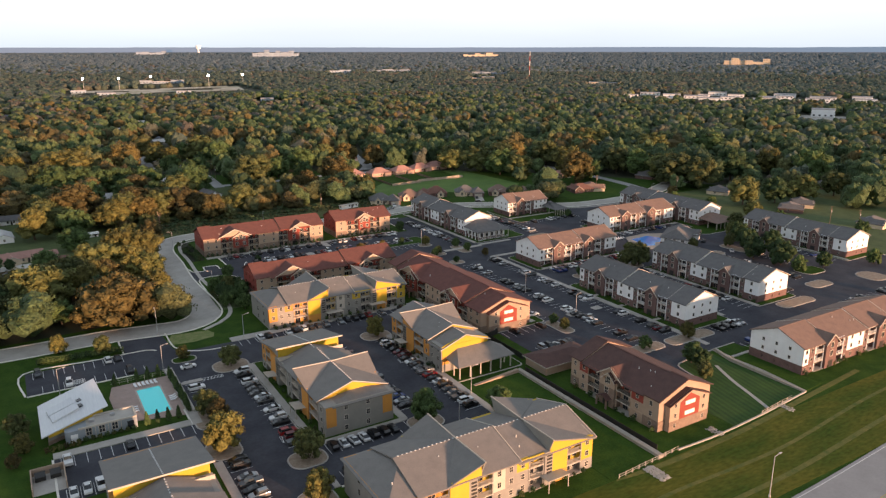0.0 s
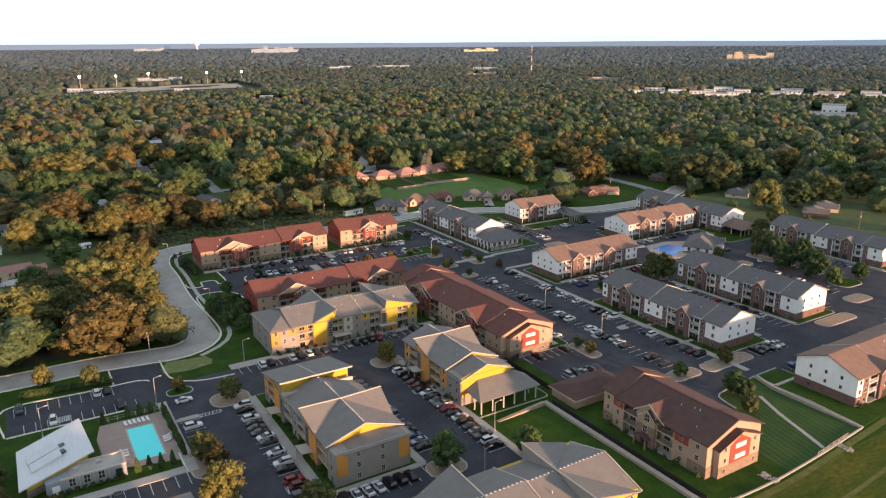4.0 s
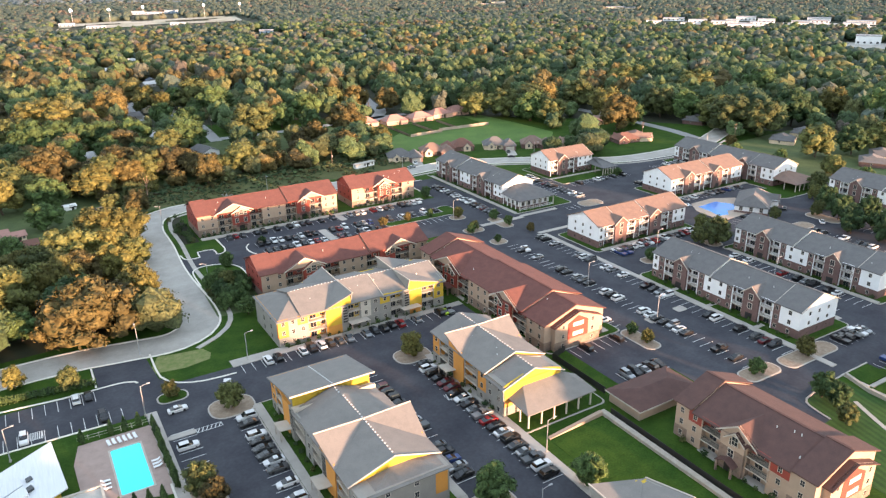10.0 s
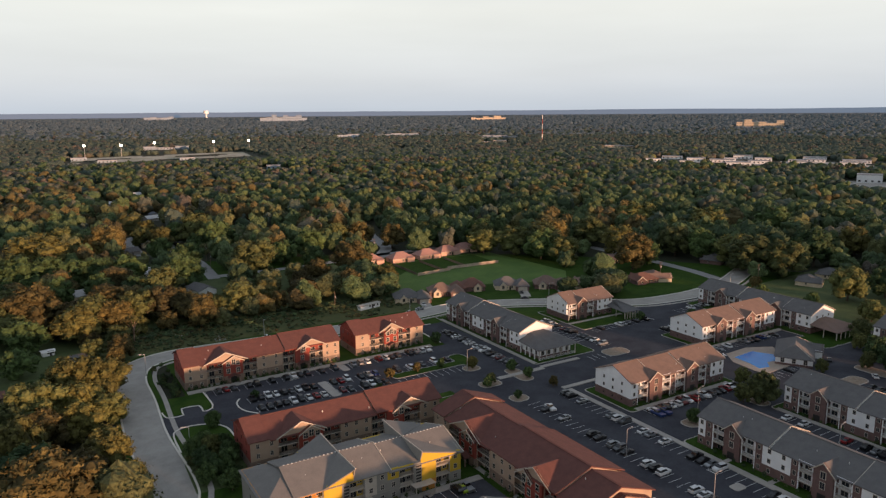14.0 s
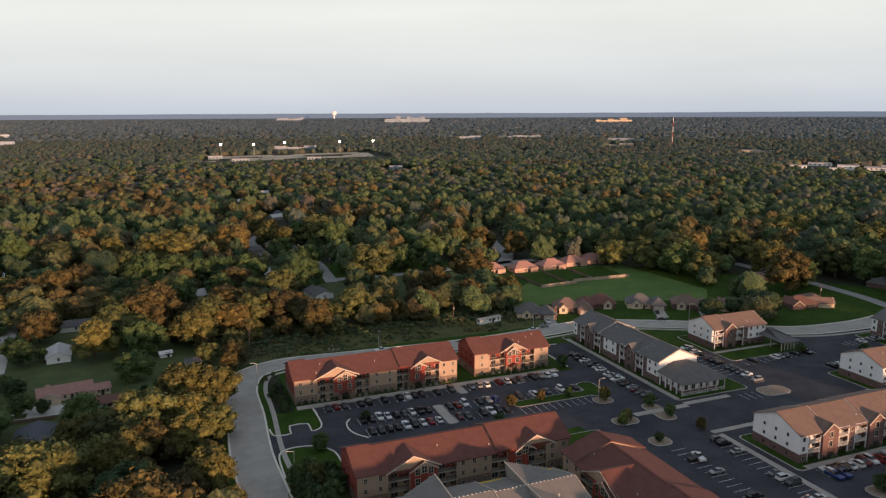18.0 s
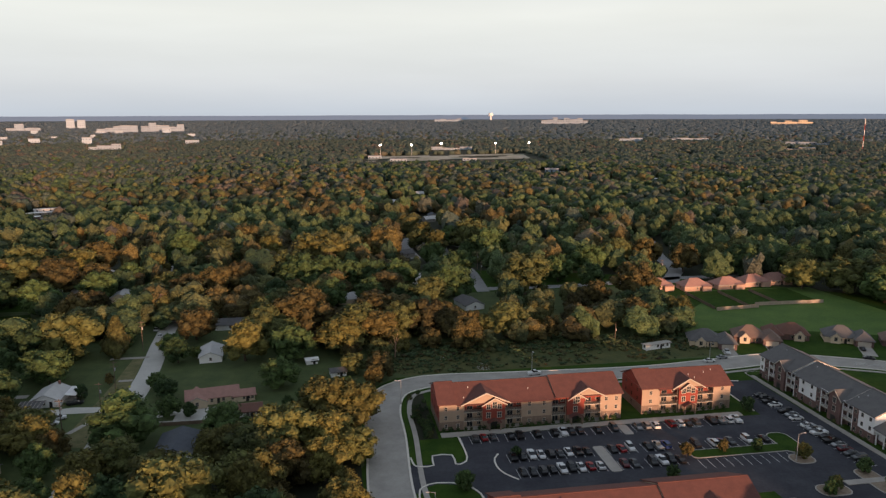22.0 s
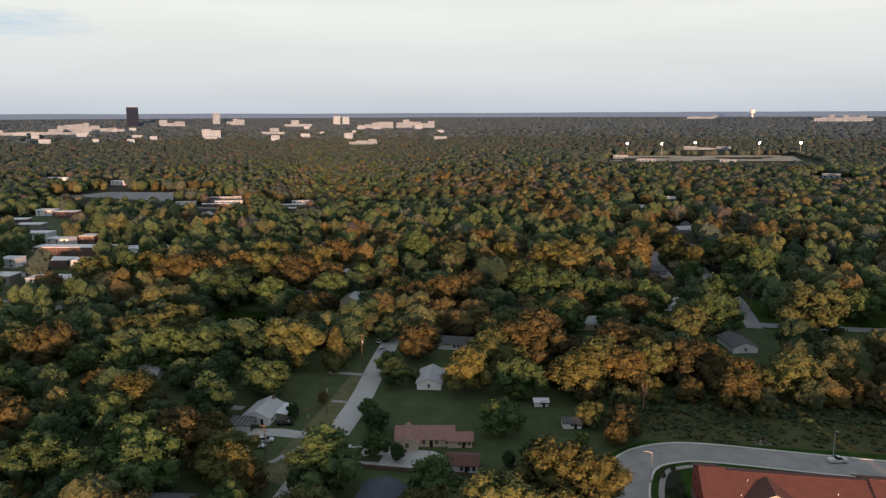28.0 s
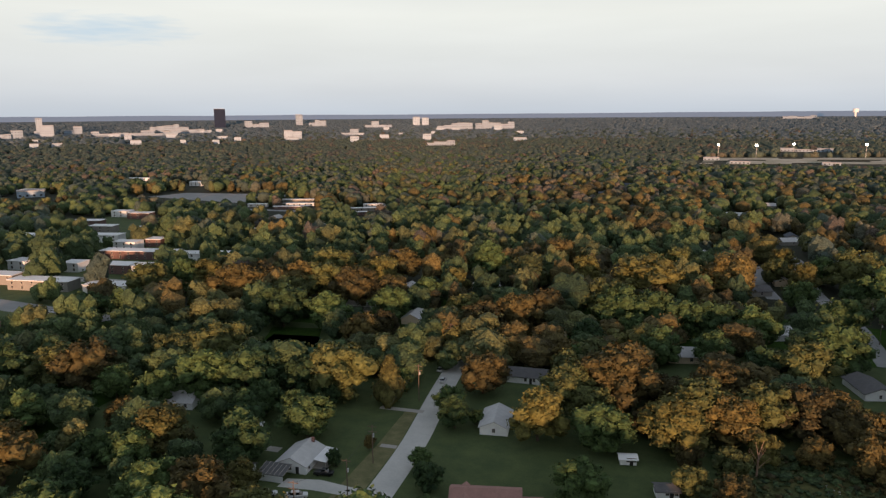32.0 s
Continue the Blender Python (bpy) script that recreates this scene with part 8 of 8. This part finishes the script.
for p, q, a in ((210, 431, -4), (230, 427, 0), (250, 427.5, 2), (268, 431, 4), (283, 433, 4)):
    garden_house(p, q, a)
for p, q, a, rm, mi in ((186, 335.5, -18, ROOF_G, False), (207.5, 337, -22, ROOF_B, False), (228, 337.5, -24, ROOF_T, True), (246, 330, -28, ROOF_G, False), (266, 320, -32, ROOF_B, False)):
    road_house(p, q, a, rm, mi)
HOUSES = [(286, 310, -20), (320, 300, -15), (343, 350, -10), (398, 314, 20), (330, 300, 60), (386, 188, 30), (404, 193, 30), (471, 194, 20), (390, 141, 10), (487, 176, 10), (394, 246, 25), (474, 221, 0), (420, 250, 20), (440, 150, 20)]
for k, (p, q, a) in enumerate(HOUSES):
    house(p, q, 15, 11, a, BRICK if k % 2 else BEIGE, ROOF_G if p > 370 else ROOF_T if k == 1 else ROOF_B, "brick ranch house with a hipped brown roof beside the road", rise=2.8, hip=True)
WINFLAT.clear()
house(-1.5, 305.5, 7, 6, 10, BEIGE, ROOF_P, "low carport wing of a red-roofed house", 2.4, 1.2, False)
gar = house(1.5, 291, 8.4, 7, 5, HOUSEW, ROOF_T, "white garage with a red roof", rise=1.2, wing=False)
part("garage_door", Geo().box(-3.6, -0.7, -3.62, -3.5, 0, 2.3), FLATR, gar, "white panelled garage door")
house(21, 338, 4.4, 3.2, 10, HOUSEW, HOUSEW, "small white garden shed", 2.0, 0.5, False)
house(31, 323, 5.6, 4.2, 10, HOUSEW, ROOF_G, "white garden shed with grey roof", 2.2, 0.9, False)
house(163, 332.5, 12, 2.6, 12, HOUSEW, CONC, "long white storage trailer in the meadow", 2.4, 0.2, False)
house(-90, 329, 5, 3, 20, HOUSEW, HOUSEW, "white camper trailer in a yard", 2.2, 0.3, False)
house(-79, 305, 5, 4, 0, HOUSEW, ROOF_G, "small white outbuilding beside a house", 2.2, 0.8, False)
slab("driveway", [(-66.5, 300.4), (-57, 301.2), (-43.6, 300.6), (-43.6, 304.6), (-57, 306.6), (-66, 305)], 0.066, PALEST, "pale worn concrete drive from a carport", "driveway")
slab("driveway", [(-37, 291), (-36.6, 300), (-22, 297.6), (-22, 294.6)], 0.06, PALEST, "pale concrete apron beside a street", "driveway")
slab("driveway", [(-22, 288.6), (-22, 299.6), (-8, 299.2), (-3.6, 296), (-3.6, 288.4)], 0.064, PALEST, "pale concrete drive before a garage", "driveway")
slab("kerb_slab", [(-53, 285), (-51, 285), (-44.5, 299), (-46.5, 299)], 0.058, CONC, "pale concrete edge of a yard", "pavement")
slab("woodland_lawn", [(-131, 402), (-140, 430), (-117, 433), (-107, 408)], 0.05, GRASS, "green grass clearing among trees", "lawn")
car(-57.3, 309.4, 10, "pickup", 1)
car(-59.6, 296.9, 12, "sedan", 0)
car(-59.4, 293.2, 8, "sedan", 0)
car(-66.5, 296, 20, None, 0)
car(-49.2, 394.5, 82, "wagon", 0)
car(-96, 330, 60, "wagon", 0)
for k, (pp, qq) in enumerate(((-92, 322), (-86, 317), (-99, 335))):
    crate = thing("garden_box", at(pp, qq, 0, 25 * k), "white weathered box standing in a cluttered yard", "box", "yard boxes")
    part("body", Geo().box(-1.5, 1.5, -0.9, 0.9, 0, 1.1), WHITE, crate)
    part("lid", Geo().box(-1.6, 1.6, -1.0, 1.0, 1.1, 1.2), FLATR, crate)
walk_way(-49, -44, 329, 331, 0.06)
walk_way(-36, -8, 287.5, 290, 0.05)
for p0, p1, q0, q1 in ((-59, -44, 355, 357.4), (-90, -76, 318, 321)):
    slab("driveway", rect(p0, p1, q0, q1), 0.062, CONC, "pale worn driveway", "driveway")
dead = thing("dead_tree", at(54, 338), "bare pale dead tree", "tree")
g = Geo().rod((0, 0, 0), (0.3, 0, 7), 0.3, 0.16)
for i in range(9):
    a = i * 2.4
    g.rod((0.1 + 0.02 * i, 0, 2.6 + i * 0.5), (math.cos(a) * (3.0 - i * 0.2), math.sin(a) * (3.0 - i * 0.2), 6.2 + i * 0.55), 0.11, 0.03, 5)
part("trunk", g, mat("bare_wood", (0.30, 0.20, 0.14), (0.22, 0.15, 0.11), 0.6, 0.9), dead)

WINFLAT.append(1)
for p, q, a in HOMES:
    house(p, q, rng_h.uniform(11, 17), rng_h.uniform(8, 11), a, rng_h.choice((WHITE, BEIGE, GREYS, GREYS)), rng_h.choice((ROOF_L, ROOF_S, ROOF_G, ROOF_L)), "small pale house half hidden among trees", 3.0, 2.2, False, False, True)
for k, lane in enumerate(LANES):
    structure(("street_middle", "street_side", "street_back", "street_east")[k], band(lane, 3.6, -3.6, -0.2, 0.06), STREET, "pale narrow street between trees and houses", "street")
slab("pale_lot", [(200, 935), (250, 950), (262, 992), (210, 985)], 0.06, CONC, "pale paved lot in the woods", "parking lot")

# ---- flat-roofed apartments to the west ----


def flat_block(p, q, L, D, turn, h, wall, label="low flat-roofed apartment block with a white roof", name="apartment_block"):
    b = thing(name, at(p, q, 0, turn), label, "apartment block", "flat-roofed blocks")
    part("wall", Geo().box(-L / 2, L / 2, -D / 2, D / 2, 0, h), wall, b)
    part("roof", Geo().box(-L / 2 - 0.4, L / 2 + 0.4, -D / 2 - 0.4, D / 2 + 0.4, h, h + 0.35), FLATR, b)
    n = max(2, int(L / 6))
    for i in range(n):
        for z in (0.8, 3.5):
            if z + 1.5 < h:
                window(b, -L / 2 + L * (i + 0.5) / n, -D / 2, z, 0, 1.1)


for k, (p, q, L, a) in enumerate(FLATS):
    flat_block(p, q, L, 6 if 780 < q < 900 and p > -400 else 11, a, 3.0 if 780 < q < 900 and p > -400 else 5.6, (BRICK, WHITE, GREYS, WHITE)[k % 4])
for k, (p0, p1, q0, q1) in enumerate(((-335, -236, 484, 494), (-330, -240, 528, 540), (-462, -396, 570, 580), (-400, -330, 556, 566), (-450, -390, 624, 632), (-380, -240, 796, 806), (-380, -320, 856, 862))):
    slab("apartment_drive", rect(p0, p1, q0, q1), 0.05, STREET if k % 2 else CONC, "pale paved drive between flat-roofed apartments", "driveway")
slab("apartment_grounds", [(-230, 404), (-214, 470), (-230, 580), (-330, 700), (-480, 740), (-480, 560), (-380, 470), (-350, 420)], 0.03, YARD, "worn grass grounds round flat-roofed apartments", "lawn")
slab("street_far_west", [(-345, 428), (-225, 412), (-218, 426), (-345, 444)], 0.05, STREET, "grey street by flat-roofed apartments", "street")
house(-262, 393, 22, 10, -6, BRICK, ROOF_T, "long low brick house with a red roof beside a street", rise=1.6, wing=False)
slab("lawn", [(-330, 384), (-252, 374), (-232, 400), (-330, 410)], 0.04, GRASS, "green lawn round a brick house", "lawn")
for k, p in enumerate((-322, -312, -304, -276, -268, -258)):
    car(p, 427.5 - 0.13 * (p + 290), 172, None, (1, 3, 0, 1, 2, 0)[k])
slab("crossroads", [(-560, 880), (-420, 850), (-390, 940), (-540, 930)], 0.06, STREET, "wide grey street crossing far off", "street")

WINFLAT.clear()

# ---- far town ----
# far walls: base colours shifted to blue, painting in the haze
HAZE_BLUE = mat("haze_blue_masonry", (0.27, 0.34, 0.41), (0.21, 0.26, 0.32), 20.0, 0.9)
HAZE_PALE = mat("haze_pale_render", (0.34, 0.42, 0.50), (0.28, 0.34, 0.41), 20.0, 0.9)
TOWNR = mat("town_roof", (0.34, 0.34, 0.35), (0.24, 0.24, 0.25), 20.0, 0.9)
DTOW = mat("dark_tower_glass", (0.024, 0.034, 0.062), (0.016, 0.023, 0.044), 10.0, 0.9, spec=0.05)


def far_block(x, y, turn, w, h, wall, name, label, d=None):
    b = thing(name, pose(x, y, terrain(x, y) - 1, 0, 0, turn), label, "building", "far town")
    d = d or min(w * 0.6, 30)
    rr = random.Random(int(x + y))
    n = max(1, int(w / 26))
    cut = [-w / 2 + w * (i + (rr.uniform(-0.25, 0.25) if 0 < i < n else 0)) / n for i in range(n + 1)]
    walls, tops, bands = Geo(), Geo(), Geo()
    for i in range(n):
        hh = h * (rr.uniform(0.3, 0.85) if n > 1 else 0.95)
        y0 = rr.uniform(0, 12) if n > 1 else 0
        walls.box(cut[i], cut[i + 1] - 0.5, y0, y0 + d, 0, hh)
        tops.box(cut[i] - 0.4, cut[i + 1] - 0.3, y0 - 0.4, y0 + d + 0.4, hh, hh + 1.0)
        f = max(1, int(hh / 7))
        m = max(2, int((cut[i + 1] - cut[i]) / 7))
        for j in range(f):
            for k in range(m):
                u = cut[i] + (cut[i + 1] - cut[i] - 0.5) * (k + 0.3) / m
                bands.box(u, u + 2.6, y0 - 0.3, y0 + 0.1, 2.5 + j * hh / f, 4.6 + j * hh / f)
    for nm, geo, m in (("wall", walls, wall), ("roof", tops, TOWNR), ("window_band", bands, GLASS)):
        tagged(part(nm, geo, m, b), kind="stuff")


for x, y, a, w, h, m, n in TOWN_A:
    far_block(x, y, a, w, h, (HAZE_PALE, HAZE_BLUE, DTOW)[m], "office_tower" if n else "town_building", "dark glass office tower on the skyline" if m == 2 else "pale town building lit by low sun")
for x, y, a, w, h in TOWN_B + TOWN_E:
    far_block(x, y, a, w, h, HAZE_BLUE if w > 40 else HAZE_PALE, "town_building", "pale pinkish town building far off above trees")
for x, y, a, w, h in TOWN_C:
    far_block(x, y, a, w, h, WHITE if math.hypot(x, y) < 1600 else HAZE_BLUE if w == 225 else (HAZE_PALE, BEIGE, HAZE_BLUE)[int(w) % 3], "town_building", "long low pale building far off above trees")
    if math.hypot(x, y) < 1500:
        lt = structure("paved_lot", Geo().box(-w / 2 - 14, w / 2 + 14, -80, 24, -0.3, 0.08), CONC, "pale paved lot round far shops", "parking lot", pose(x, y, 0, 0, 0, a))
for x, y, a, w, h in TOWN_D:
    far_block(x, y, a, w, h, HAZE_BLUE, "school_building", "pale brick school building beside floodlights")
tank = thing("water_tower", pose(-946, 3845, terrain(-946, 3845)), "white water tower on the horizon", "water tower")
part("stem", Geo().rod((0, 0, 0), (0, 0, 30), 5, 4, 8), WHITE, tank)
part("tank", Geo().rod((0, 0, 28), (0, 0, 44), 13, 12, 12), WHITE, tank)
mast = thing("radio_mast", pose(420, 2010, terrain(420, 2010)), "thin lattice radio mast above the woods", "mast")
for k in range(6):
    part("mast_section", Geo().rod((0, 0, k * 13), (0, 0, k * 13 + 13), 1.1, 1.0, 4), PAINT if k % 2 else mat("mast_red", (0.3, 0.05, 0.04)), mast)
FLOOD = bpy.data.materials.new("floodlight_glow")
FLOOD.use_nodes = True
fb = FLOOD.node_tree.nodes["Principled BSDF"]
fb.inputs["Emission Color"].default_value, fb.inputs["Emission Strength"].default_value = (1, 0.95, 0.82, 1), 9.0
for x, y in ((-590, 1662), (-544, 1744), (-660, 1640), (-420, 1790), (-345, 1830)):
    t = thing("floodlight_mast", pose(x, y, terrain(x, y)), "tall floodlight mast with glowing lamps at a sports ground", "floodlight", "floodlights")
    part("pole", Geo().rod((0, 0, 0), (0, 0, 26), 0.5, 0.35, 6), STEEL, t)
    part("lamp_panel", Geo().box(-2.2, 2.2, -0.4, 0.4, 24.5, 28.5), FLOOD, t)
field = Geo()
for i in range(17):
    for j in range(7):
        x, y = xy(110 + i * 23 + j * 4, 1580 + i * 2 + j * 27)
        field.v.append((x, y, terrain(x, y) + 1.2))
field.f = [(i * 7 + j, i * 7 + 7 + j, i * 7 + 8 + j, i * 7 + 1 + j) for i in range(16) for j in range(6) if noise.noise((i * 0.31, j * 0.5, 2.0)) > -0.12]
structure("sports_ground", field, mat("worn_field", (0.46, 0.41, 0.34), (0.20, 0.20, 0.13), 60.0, 0.95, fine=0.3), "pale worn sports ground among far trees", "field", Matrix())
